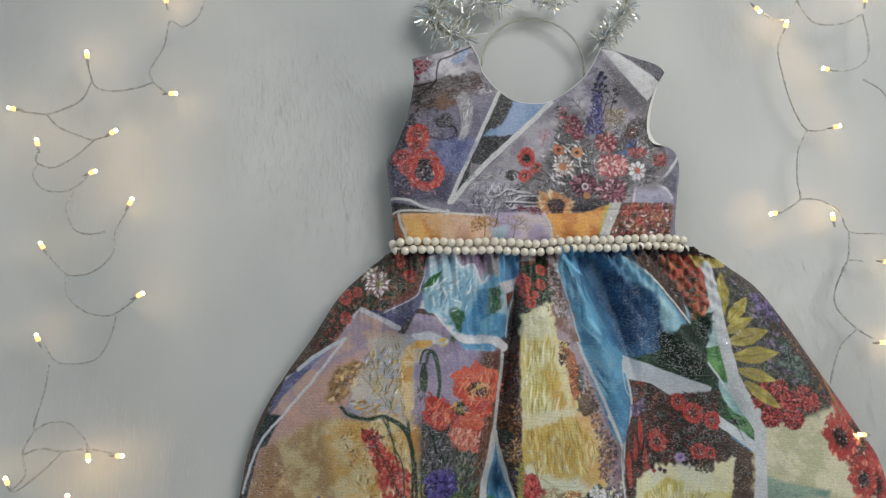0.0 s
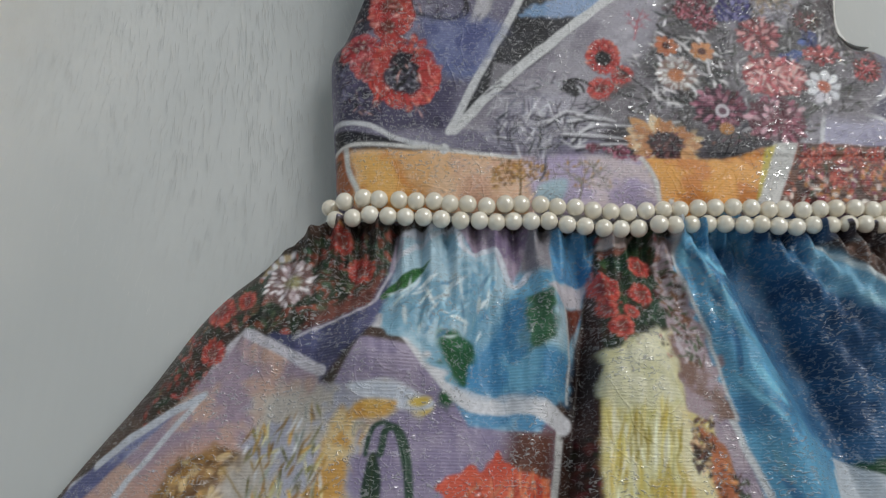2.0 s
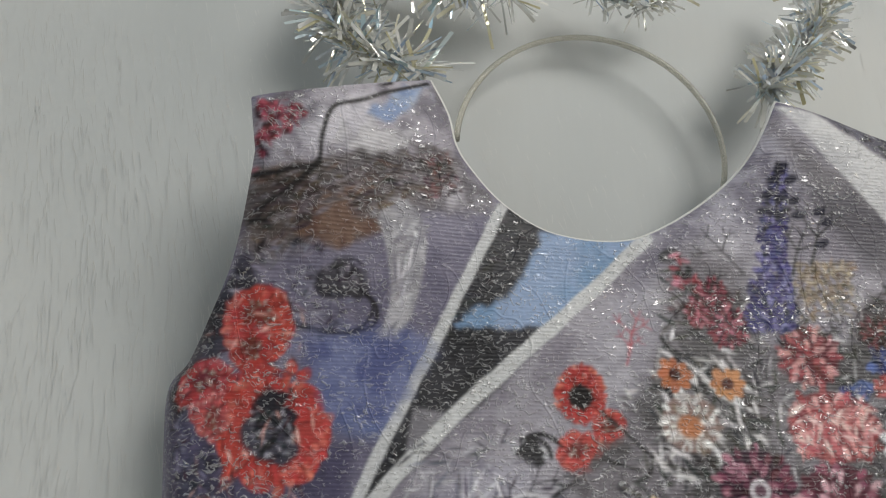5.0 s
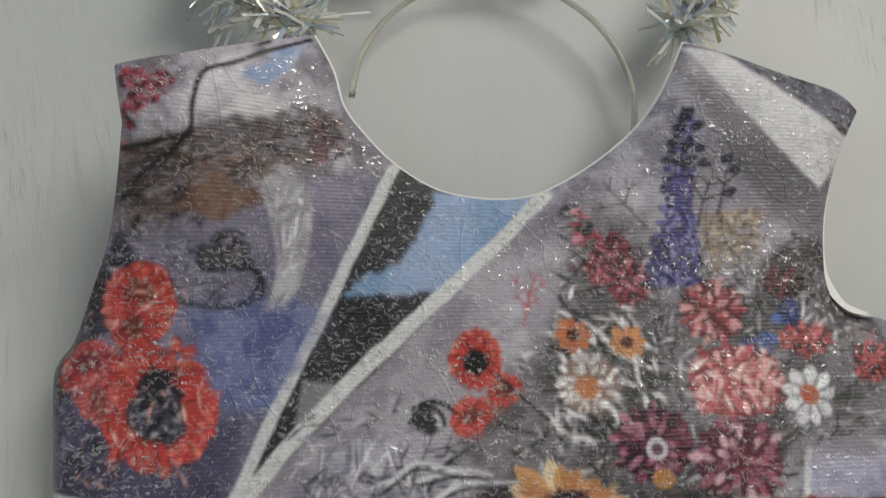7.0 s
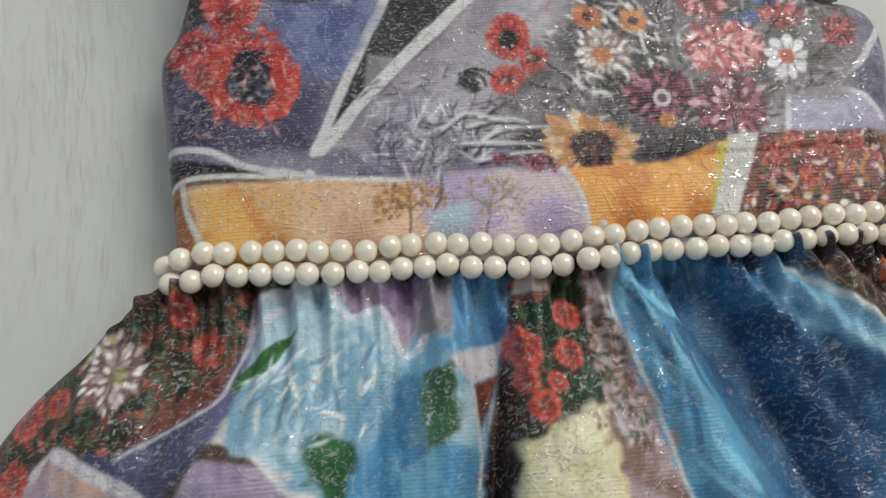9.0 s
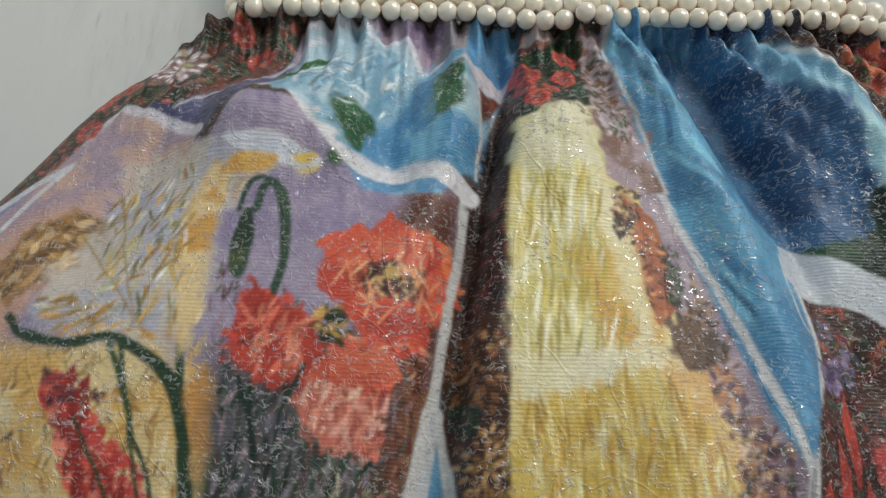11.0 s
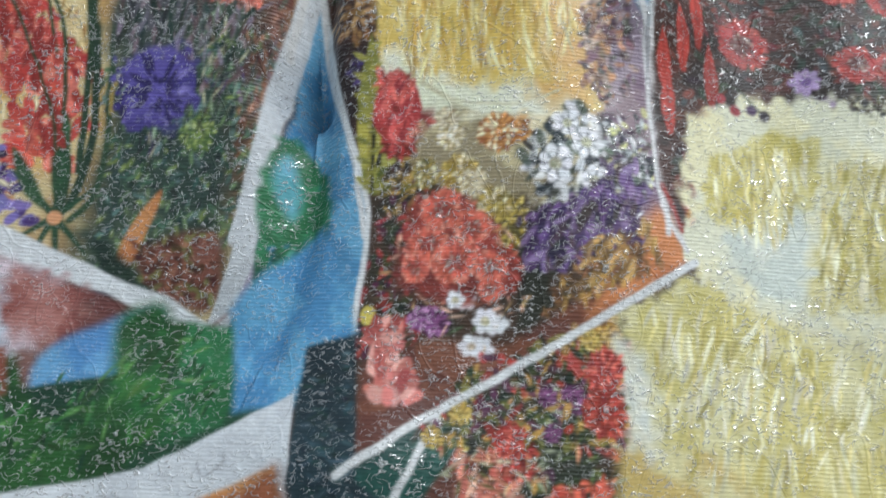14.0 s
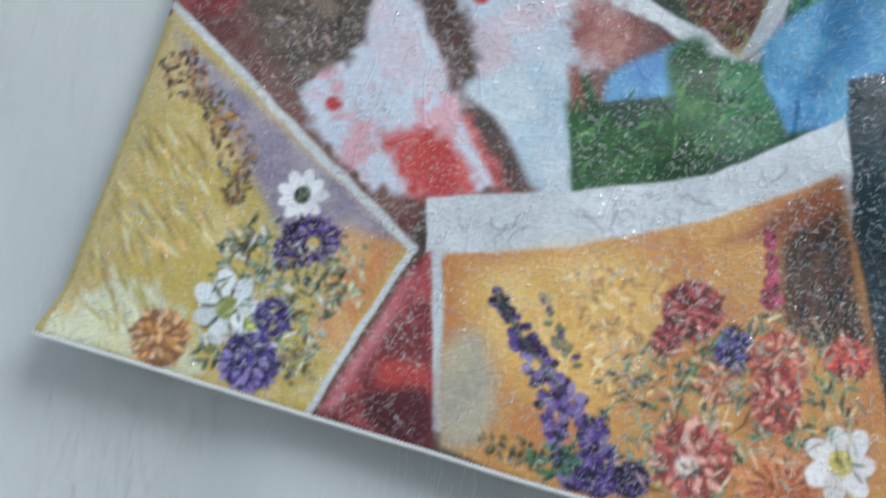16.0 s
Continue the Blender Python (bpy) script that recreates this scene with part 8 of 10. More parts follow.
leaf(-44.4, -194.7, -47.9, -187.3, 3.39, "c03828", "a83024")
leaf(-45.4, -196.2, -43.9, -188.5, 3.39, "e88a70", "a83024")
leaf(-54.1, -198.0, -58.7, -190.5, 3.38, "cc4430", "a83024")
leaf(-45.7, -199.2, -47.8, -191.7, 3.38, "e0684c", "a83024")
leaf(-45.2, -200.7, -48.0, -193.2, 3.38, "c03828", "a83024")
leaf(-54.3, -202.5, -59.0, -195.1, 3.37, "e88a70", "a83024")
leaf(-52.4, -204.0, -56.3, -196.4, 3.37, "cc4430", "a83024")
leaf(-42.5, -205.1, -42.0, -197.4, 3.37, "e0684c", "a83024")
leaf(-42.6, -206.5, -42.7, -198.8, 3.36, "c03828", "a83024")
leaf(-41.5, -208.0, -40.0, -200.2, 3.36, "e88a70", "a83024")
leaf(-45.0, -209.7, -41.3, -201.8, 3.35, "cc4430", "a83024")
leaf(-37.4, -210.8, -42.4, -203.4, 3.35, "e0684c", "a83024")
leaf(-37.6, -212.2, -39.3, -204.7, 3.35, "c03828", "a83024")
leaf(-45.7, -214.1, -47.8, -206.6, 3.34, "e88a70", "a83024")
leaf(-39.8, -215.4, -37.1, -207.6, 3.34, "cc4430", "a83024")
leaf(-40.8, -216.9, -44.4, -209.5, 3.33, "e0684c", "a83024")
leaf(-34.6, -218.0, -40.2, -210.7, 3.34, "c03828", "a83024")
leaf(-46.5, -220.2, -46.1, -212.5, 3.31, "e88a70", "a83024")
leaf(-38.1, -221.2, -38.7, -213.6, 3.32, "cc4430", "a83024")
leaf(-40.3, -222.8, -41.7, -215.2, 3.31, "e0684c", "a83024")
stroke([(-59.9, -162.6), (-49.2, -184.9), (-40.4, -206.8), (-36.0, -225.9)], 1.03, "3c5a3c", 0, 0.4, 1)
touches([(-71.4, -148.6), (-59.1, -155.8), (-63.6, -161.1), (-69.4, -157.8)], 24, ['6a3c48', '8a3c3c', 'a83c34'], 1.57, 0.7)
field([(-19.3, -146.2), (-3.0, -150.9), (3.7, -186.0), (-20.4, -186.7), (-23.0, -174.0)], "6c6a74", "525c56", 8, 1, 5, 2)
touches([(-20.5, -150.0), (7.8, -154.0), (23.0, -172.0), (26.2, -194.5), (4.7, -198.8), (-20.4, -186.7)], 220, ['2f4c46', '8a8090', '5c6a60', 'a08c94', '24403a', '745a5c'], 3.49, 0.7, 80, 0.3)
field([(4.4, -110.7), (10.9, -102.7), (25.3, -97.2), (38.8, -100.3), (43.3, -109.1), (42.1, -125.3), (34.2, -137.3), (20.1, -134.6), (12.2, -126.4), (5.0, -122.9)], "de5c2a", "cc4a24", 1, 1, 4, 3)
leaf(24.6, -125.6, 7.1, -114.2, 12.55, "e0642e", "d04c26")
leaf(26.2, -123.4, 16.5, -102.3, 12.6, "e0642e", "d04c26")
leaf(29.6, -122.1, 33.2, -100.3, 12.64, "e0642e", "d04c26")
leaf(33.2, -122.3, 43.0, -109.1, 12.68, "e0642e", "d04c26")
leaf(33.5, -126.5, 42.2, -127.3, 12.59, "e0642e", "d04c26")
field([(17.8, -119.9), (25.2, -113.7), (36.1, -114.5), (39.3, -121.9), (33.6, -126.9), (22.8, -125.7)], "54302e", "38222a", 1.5, 1, 5, 2)
touches([(17.6, -118.9), (27.0, -113.5), (38.0, -116.7), (35.3, -126.3), (21.1, -125.8)], 80, ['2c1c22', 'c8a058', '7a4a3c', '1f1418', 'e0c080'], 1.45, 0.54)
dab(28.3, -117.1, 2.92, 2.19, 0, rgb("c8a850"), 0.4, 1.0)
field([(16.3, -132.0), (26.5, -126.4), (38.0, -129.9), (36.1, -138.7), (22.2, -138.3)], "dc5428", "c84422", 0.8, 1, 4, 2)
touches([(6.4, -109.3), (40.9, -104.4), (42.3, -129.3), (20.2, -135.6)], 50, ['f49a68', 'b83c1c', 'f0b080'], 4.06, 0.46, 80, 0.6)
field([(-16.4, -127.6), (-12.0, -119.9), (-5.3, -129.4), (7.6, -132.7), (10.1, -140.8), (2.1, -149.1), (-6.4, -152.0), (-15.0, -146.0)], "cf4a2a", "bc3a22", 1, 1, 4, 3)
touches([(-15.4, -127.7), (5.9, -132.8), (0.4, -149.2), (-12.3, -146.0)], 50, ['e47a58', 'a83420', 'ec9474'], 3.57, 0.71, 70, 0.5)
field([(5.3, -145.4), (17.2, -141.5), (29.8, -146.7), (28.4, -152.0), (16.3, -152.0), (5.7, -149.9)], "e0744c", "d4603c", 0.8, 1, 4, 2)
field([(2.6, -154.2), (18.1, -151.9), (22.3, -162.0), (21.2, -170.4), (12.4, -167.5), (3.2, -161.1)], "d87c64", "e8a894", 1.5, 1, 5, 3)
touches([(3.3, -152.5), (20.8, -153.4), (20.3, -169.7), (6.8, -162.6)], 70, ['f0bca8', 'c86450', 'e89880'], 2.78, 0.7, 75, 0.4)
touches([(5.4, -129.0), (14.4, -130.2), (15.4, -139.8), (8.1, -138.2)], 30, ['3c4a30', 'c8a048', '2c3828'], 2.49, 1.07)
stroke([(3.6, -146.3), (-2.2, -159.5), (-3.6, -172.9), (-1.5, -186.1)], 1.22, "2c4c44", 0, 0.4, 1)
stroke([(-11.8, -151.2), (-9.3, -173.2)], 1.22, "24403c", 0, 0.4, 1)
stroke([(-15.4, -149.7), (-9.4, -166.5), (-7.2, -179.8)], 1.57, "2a443e", 0.4, 0.4, 1)
field([(-18.0, -193.1), (-10.1, -186.3), (2.2, -187.7), (7.9, -195.6), (5.3, -205.2), (-2.5, -211.8), (-13.0, -210.5), (-17.9, -202.7)], "56489a", "6c5eb4", 2, 1, 5, 4)
leaf(-2.7, -202.5, 0.3, -205.5, 1.85, "5446a0", "3a2c74")
leaf(-8.1, -198.2, -10.5, -197.1, 1.86, "8476cc", "3a2c74")
leaf(-2.1, -203.2, 1.3, -206.9, 1.85, "3a2c78", "3a2c74")
leaf(-1.4, -198.8, 2.8, -198.1, 1.85, "9c90dc", "3a2c74")
leaf(0.8, -197.8, 6.9, -196.0, 1.85, "5446a0", "3a2c74")
leaf(-3.1, -197.0, -0.7, -194.5, 1.86, "8476cc", "3a2c74")
leaf(-7.6, -193.4, -9.8, -187.4, 1.86, "3a2c78", "3a2c74")
leaf(-5.0, -204.0, -4.4, -208.6, 1.85, "9c90dc", "3a2c74")
leaf(-0.8, -203.6, 3.8, -207.7, 1.85, "5446a0", "3a2c74")
leaf(-5.8, -203.4, -6.2, -207.3, 1.85, "8476cc", "3a2c74")
leaf(-2.0, -197.9, 1.3, -196.3, 1.85, "3a2c78", "3a2c74")
leaf(-4.4, -197.0, -3.2, -194.5, 1.86, "9c90dc", "3a2c74")
leaf(-10.8, -200.2, -16.0, -201.0, 1.85, "5446a0", "3a2c74")
leaf(1.0, -200.4, 7.5, -201.4, 1.85, "8476cc", "3a2c74")
leaf(-5.1, -201.6, -4.8, -203.7, 1.85, "3a2c78", "3a2c74")
leaf(-3.3, -197.8, -1.4, -196.1, 1.85, "9c90dc", "3a2c74")
leaf(-3.7, -195.1, -1.8, -190.8, 1.86, "5446a0", "3a2c74")
leaf(-5.0, -201.9, -4.7, -204.3, 1.85, "8476cc", "3a2c74")
leaf(-6.4, -197.0, -7.3, -194.5, 1.86, "3a2c78", "3a2c74")
leaf(-3.2, -198.2, -0.9, -197.0, 1.86, "9c90dc", "3a2c74")
leaf(-8.2, -199.3, -10.9, -199.2, 1.85, "5446a0", "3a2c74")
leaf(-1.0, -201.7, 3.4, -204.0, 1.85, "8476cc", "3a2c74")
leaf(-10.4, -199.3, -15.4, -199.2, 1.85, "3a2c78", "3a2c74")
leaf(-3.4, -200.0, -1.3, -200.6, 1.85, "9c90dc", "3a2c74")
leaf(-1.1, -198.1, 3.5, -197.0, 1.85, "5446a0", "3a2c74")
leaf(-3.2, -197.8, -1.1, -196.0, 1.85, "8476cc", "3a2c74")
leaf(-10.0, -197.6, -14.6, -195.8, 1.86, "3a2c78", "3a2c74")
leaf(-0.5, -200.6, 4.7, -201.8, 1.85, "9c90dc", "3a2c74")
leaf(-2.8, -198.3, -0.1, -197.2, 1.86, "5446a0", "3a2c74")
leaf(-10.9, -196.7, -16.3, -194.0, 1.86, "8476cc", "3a2c74")
leaf(-8.7, -199.2, -11.9, -198.9, 1.85, "3a2c78", "3a2c74")
leaf(-7.3, -204.6, -9.1, -209.8, 1.85, "9c90dc", "3a2c74")
leaf(-8.6, -201.5, -11.7, -203.6, 1.85, "5446a0", "3a2c74")
leaf(-9.7, -199.8, -14.2, -200.0, 1.85, "8476cc", "3a2c74")
leaf(-8.2, -199.8, -11.0, -200.1, 1.85, "3a2c78", "3a2c74")
leaf(-8.3, -195.3, -11.2, -191.1, 1.86, "9c90dc", "3a2c74")
leaf(-9.7, -197.6, -14.0, -195.8, 1.85, "5446a0", "3a2c74")
leaf(-1.8, -200.9, 1.9, -202.4, 1.85, "8476cc", "3a2c74")
leaf(-3.7, -203.1, -1.8, -206.7, 1.85, "3a2c78", "3a2c74")
leaf(0.1, -199.3, 5.7, -199.2, 1.85, "9c90dc", "3a2c74")
leaf(-5.3, -197.4, -5.2, -195.3, 1.85, "5446a0", "3a2c74")
leaf(-7.3, -199.3, -9.2, -199.2, 1.85, "8476cc", "3a2c74")
leaf(-10.4, -197.1, -15.4, -194.7, 1.86, "3a2c78", "3a2c74")
leaf(-0.4, -196.0, 4.6, -192.4, 1.85, "9c90dc", "3a2c74")
leaf(-9.3, -200.9, -13.2, -202.2, 1.85, "5446a0", "3a2c74")
leaf(-1.6, -195.1, 2.3, -190.8, 1.86, "8476cc", "3a2c74")
leaf(-1.7, -202.9, 2.0, -206.4, 1.85, "3a2c78", "3a2c74")
leaf(-7.7, -198.0, -9.7, -196.7, 1.86, "9c90dc", "3a2c74")
leaf(-9.5, -202.4, -13.4, -205.3, 1.85, "5446a0", "3a2c74")
leaf(-2.6, -200.6, 0.4, -201.8, 1.85, "8476cc", "3a2c74")
leaf(-2.9, -193.8, -0.5, -188.0, 1.86, "3a2c78", "3a2c74")
leaf(-7.6, -193.8, -10.0, -188.0, 1.86, "9c90dc", "3a2c74")
leaf(-1.7, -198.8, 2.1, -198.1, 1.85, "5446a0", "3a2c74")
leaf(-3.4, -199.3, -1.3, -199.1, 1.85, "8476cc", "3a2c74")
leaf(-2.9, -205.5, -0.3, -211.5, 1.84, "3a2c78", "3a2c74")
leaf(-9.7, -197.5, -14.0, -195.5, 1.86, "9c90dc", "3a2c74")
leaf(-12.0, -200.1, -18.5, -200.9, 1.85, "5446a0", "3a2c74")
leaf(-7.8, -197.8, -10.4, -196.0, 1.85, "8476cc", "3a2c74")
leaf(-8.9, -193.4, -12.4, -187.2, 1.86, "3a2c78", "3a2c74")
leaf(-9.4, -202.7, -13.3, -206.0, 1.85, "9c90dc", "3a2c74")
field([(71.1, -59.7), (89.7, -47.6), (93.0, -66.1), (95.0, -77.4), (70.6, -84.2)], "e4e0c4", "dcd8b0", 2, 0, 4, 2)
field([(68.2, -84.6), (80.0, -77.9), (93.5, -76.7), (96.2, -119.8), (98.4, -138.5), (68.3, -141.3), (65.0, -121.3)], "e2dca8", "d8cf7c", 3, 0, 5, 2)
field([(91.9, -78.4), (97.1, -77.9), (105.2, -107.5), (107.4, -136.0), (98.4, -138.9), (96.2, -119.8)], "e6deb8", "e2d4a0", 2, 0, 3.0, 0.0)
field([(81.5, -104.7), (96.5, -106.6), (102.9, -136.3), (92.2, -139.1), (87.9, -120.1)], "e0b44c", "dcc468", 2, 0, 4, 1)
field([(65.1, -140.6), (107.3, -137.0), (109.7, -143.9), (86.1, -149.1), (66.1, -154.2)], "e8e2c4", "e2dab0", 2, 0, 4, 2)
field([(65.3, -156.0), (87.8, -150.0), (110.6, -143.7), (120.6, -158.0), (130.5, -177.9), (131.6, -191.1), (114.5, -197.0), (91.8, -195.8), (70.0, -191.5), (64.4, -176.6)], "dcc050", "e2cf80", 2, 0, 5, 2)
field([(108.8, -143.9), (121.6, -144.4), (130.9, -167.6), (131.7, -189.5), (117.9, -192.0), (114.9, -169.0)], "dcb46c", "e0c488", 5, 1, 4, 2)
field([(67.2, -183.3), (78.4, -189.5), (91.8, -195.8), (111.3, -198.6), (117.6, -206.3), (95.1, -208.5), (82.1, -205.6), (70.2, -198.0)], "e6e6d4", "e0e2c8", 3, 1, 4, 2)
touches([(66.6, -82.4), (91.9, -78.4), (98.5, -134.4), (68.2, -139.4)], 140, ['d0bc48', 'ece8cc', 'e0d488', 'c8b448'], 6.57, 0.58, 88, 0.12)
touches([(66.2, -156.1), (108.7, -145.9), (128.8, -174.7), (117.9, -192.0), (73.3, -189.7)], 260, ['d0ae3c', 'e8dca0', 'ece4bc', 'dcc060', 'c8a234'], 5.58, 0.52, 96, 0.15)
stroke([(76.8, -192.8), (91.9, -202.2), (111.2, -203.4)], 0.42, "c4bc94", 0, 0.4, 1)
stroke([(81.9, -197.6), (98.3, -206.9), (114.3, -206.4)], 0.42, "c4bc94", 0, 0.4, 1)
stroke([(71.7, -191.4), (85.3, -199.1)], 0.42, "c4bc94", 0, 0.4, 1)
field([(102.2, -84.3), (109.2, -89.5), (114.3, -107.4), (114.6, -126.4), (109.5, -129.6), (107.1, -109.3)], "c87a3c", "b06430", 1, 0, 4, 1)
touches([(98.0, -85.4), (107.1, -90.3), (104.3, -105.2), (97.7, -98.3)], 50, ['4a2c20', 'd8b890', '7a4a30', '2c2018'], 1.75, 0.78)
touches([(105.8, -95.5), (117.6, -102.2), (114.4, -128.7), (107.0, -125.5)], 50, ['7a4420', 'd89858', '5a3018'], 1.54, 0.58)
field([(111.3, -131.5), (119.4, -127.6), (129.2, -135.7), (125.5, -142.7), (116.1, -143.0)], "5c4434", "7c6048", 1.2, 1, 5, 2)
touches([(113.2, -106.8), (119.3, -107.7), (116.8, -123.5), (113.0, -122.3)], 40, ['2c3428', '5a6a4c'], 1.33, 0.76)
touches([(121.6, -144.4), (131.0, -145.0), (139.4, -167.4), (138.7, -193.7), (129.4, -197.8), (129.1, -167.8)], 180, ['8a6a60', '5a5a5c', 'c89868', '6a5068', 'd8c0b0', '9a7888'], 1.95, 0.89)
# lower skirt: red painting, cream cloths, foot of the middle painting
field([(152.3, -159.6), (169.1, -131.8), (244.4, -127.0), (232.9, -197.0), (211.4, -190.4), (192.1, -189.5), (169.2, -197.8), (159.4, -240.0), (153.6, -222.2)], "5c3c34", "3c302e", 1.5, 0, 5, 1)
touches([(154.5, -158.4), (173.6, -130.6), (244.4, -127.0), (233.4, -193.0), (204.9, -185.7), (171.4, -195.2), (159.9, -228.9)], 320, ['3c4a3c', '6a3430', '2c2426', '8a4a3c', '4a5a4c', '7a3038', '5a6a6a'], 2.98, 1.12)
touches([(161.0, -138.2), (177.7, -130.2), (175.2, -144.0), (162.8, -148.9)], 60, ['6a5a86', '9a8ab0', '4a5a5a'], 1.97, 0.98)
poppy(217.9, -146.0, 9.15, "b4322a", "6a2020", 1.2, 0.4, "d86450")
poppy(234.5, -152.7, 7.86, "b4322a", "6a2020", 1.2, 0.4, "d86450")
poppy(185.8, -169.3, 8.63, "b4322a", "6a2020", 1.2, 0.4, "d86450")
poppy(205.7, -135.9, 6.89, "b4322a", "6a2020", 1.2, 0.4, "d86450")
poppy(221.1, -178.5, 6.83, "b4322a", "6a2020", 1.2, 0.4, "d86450")
poppy(230.8, -180.5, 5.28, "b4322a", "6a2020", 1.2, 0.4, "d86450")
leaf(157.3, -194.3, 155.2, -174.0, 5.17, "c84430", "a83424")
leaf(169.1, -175.2, 170.3, -145.9, 5.34, "c84430", "a83424")
leaf(163.5, -185.0, 162.6, -161.4, 5.25, "c84430", "a83424")
leaf(173.4, -196.8, 173.6, -171.5, 5.24, "c84430", "a83424")
leaf(158.1, -207.7, 157.1, -184.9, 5.1, "c84430", "a83424")
field([(165.0, -200.7), (186.3, -190.0), (211.4, -190.4), (232.9, -197.0), (223.7, -270.7), (179.7, -262.8), (162.6, -250.4), (161.1, -243.4)], "e4dfb8", "dcdcc4", 2, 0, 4, 3)
field([(166.2, -231.8), (172.5, -213.0), (191.4, -201.7), (208.5, -205.4), (205.6, -223.6), (196.0, -246.8), (188.5, -232.2), (174.5, -236.2)], "ccc060", "d8d08c", 1.5, 0, 5, 2)
field([(211.6, -212.1), (231.2, -214.5), (225.1, -260.5), (197.8, -261.2), (205.6, -238.9)], "c8be68", "d6ce94", 1.5, 0, 5, 2)
field([(188.5, -232.2), (201.6, -229.4), (198.1, -257.7), (180.4, -255.6), (174.1, -241.9)], "d8dcd0", "c8d0c8", 3, 1, 4, 3)
field([(139.9, -265.7), (160.7, -254.0), (179.7, -262.8), (213.2, -274.1), (222.8, -280.5), (220.1, -300.0), (142.8, -304.2), (145.0, -284.8)], "d2c878", "dcd6a4", 2, 0, 5, 2)
field([(138.3, -273.9), (146.7, -278.2), (152.4, -303.7), (142.8, -304.2), (142.4, -288.2)], "e2e0cc", "d8dcd4", 3, 1, 4, 2)
touches([(172.5, -213.0), (206.9, -206.1), (193.2, -239.5), (172.7, -234.6)], 110, ['ece8c8', 'b8ac50', 'dcd088'], 4.77, 0.55, 86, 0.15)
touches([(209.8, -213.9), (229.6, -215.5), (221.2, -257.0), (201.6, -257.5)], 110, ['ece8c8', 'b8ac50', 'dcd088'], 4.79, 0.55, 84, 0.15)
touches([(148.4, -266.7), (179.5, -264.5), (218.6, -280.6), (210.0, -298.6), (154.1, -301.8)], 200, ['ece8c8', 'b8ac50', 'dcd088', 'e8e4d0'], 4.73, 0.51, 80, 0.2)
stroke([(176.3, -185.5), (184.4, -188.1), (191.7, -195.7)], 0.76, "3c5034", 0, 0.4, 1)
dab(181.9, -194.9, 1.89, 1.89, 0, rgb("a83044"), 0.4, 1.0)
dab(187.6, -193.6, 1.9, 1.9, 0, rgb("5a3a6a"), 0.4, 1.0)
dab(191.7, -195.7, 1.9, 1.9, 0, rgb("3a3040"), 0.4, 1.0)
dab(176.9, -191.7, 1.89, 1.89, 0, rgb("b03848"), 0.4, 1.0)
daisy(205.1, -183.6, 5.35, "b49cc8", "7a5a98", 8)
touches([(216.3, -190.9), (232.3, -190.9), (231.3, -199.0), (219.4, -196.9)], 36, ['2c2c2c', '5a4a3c', '8a8a70'], 1.31, 0.75)
stroke([(154.9, -225.7), (157.8, -232.9), (160.3, -239.9)], 1.77, "a83c34", 0.3, 0.4, 1)
leaf(64.0, -230.0, 62.5, -178.9, 8.2, "8a8c34", "c0b840")
stroke([(64.6, -208.1), (65.5, -230.0)], 1.45, "2c2c1c", 0.3, 0.4, 1)
leaf(61.6, -185.0, 65.7, -182.0, 2.23, "b0ac40", "8a8c30")
leaf(61.9, -188.5, 56.7, -186.0, 2.22, "b0ac40", "8a8c30")
leaf(62.2, -192.1, 66.2, -189.2, 2.21, "b0ac40", "8a8c30")
leaf(62.4, -195.5, 57.2, -192.8, 2.2, "b0ac40", "8a8c30")
leaf(62.7, -199.0, 66.7, -196.1, 2.2, "b0ac40", "8a8c30")
leaf(63.0, -202.5, 57.7, -199.6, 2.19, "b0ac40", "8a8c30")
leaf(63.2, -205.9, 67.2, -203.0, 2.18, "b0ac40", "8a8c30")
leaf(63.5, -209.3, 58.3, -206.6, 2.17, "b0ac40", "8a8c30")
leaf(63.7, -212.5, 67.7, -210.0, 2.17, "b0ac40", "8a8c30")
leaf(63.9, -215.9, 58.7, -213.2, 2.16, "b0ac40", "8a8c30")
leaf(64.2, -219.2, 68.1, -216.4, 2.16, "b0ac40", "8a8c30")
leaf(64.4, -222.4, 59.3, -219.9, 2.15, "b0ac40", "8a8c30")
leaf(64.6, -225.8, 68.6, -223.0, 2.14, "b0ac40", "8a8c30")
leaf(64.8, -228.9, 59.7, -226.4, 2.14, "b0ac40", "8a8c30")
leaf(71.9, -213.5, 68.6, -191.6, 9.74, "cc4440", "b03034")
leaf(73.9, -215.2, 76.5, -194.0, 9.72, "cc4440", "b03034")
leaf(72.1, -216.1, 65.4, -198.4, 9.72, "cc4440", "b03034")
leaf(74.3, -207.7, 72.3, -191.4, 9.79, "cc4440", "b03034")
touches([(65.0, -192.6), (77.1, -195.1), (76.6, -216.0), (67.5, -215.4)], 50, ['e07068', 'a02c30', 'd85a50'], 2.95, 0.92, 80, 0.5)
field([(77.4, -213.3), (98.6, -206.1), (113.2, -219.1), (116.4, -208.0), (134.3, -212.0), (127.3, -231.2), (103.2, -231.6), (85.3, -226.0)], "d8cca0", "a49878", 3, 1, 5, 3)
mum(89.1, -213.2, 4.66, "e8e4da", "f0e4c0", "b8a878")
mum(92.4, -225.4, 6.0, "d8bc50", "f0e4c0", "a08c34")
mum(103.9, -212.6, 6.75, "dca04c", "f0e4c0", "a86c2c")
mum(103.3, -235.0, 5.57, "c8b048", "f0e4c0", "8a7c34")
mum(81.6, -225.0, 4.28, "b8a048", "f0e4c0", "6a6428")
mum(87.9, -207.4, 3.61, "e0d8c0", "f0e4c0", "a89870")
mum(96.0, -228.1, 4.57, "e4dcc0", "f0e4c0", "b09c68")
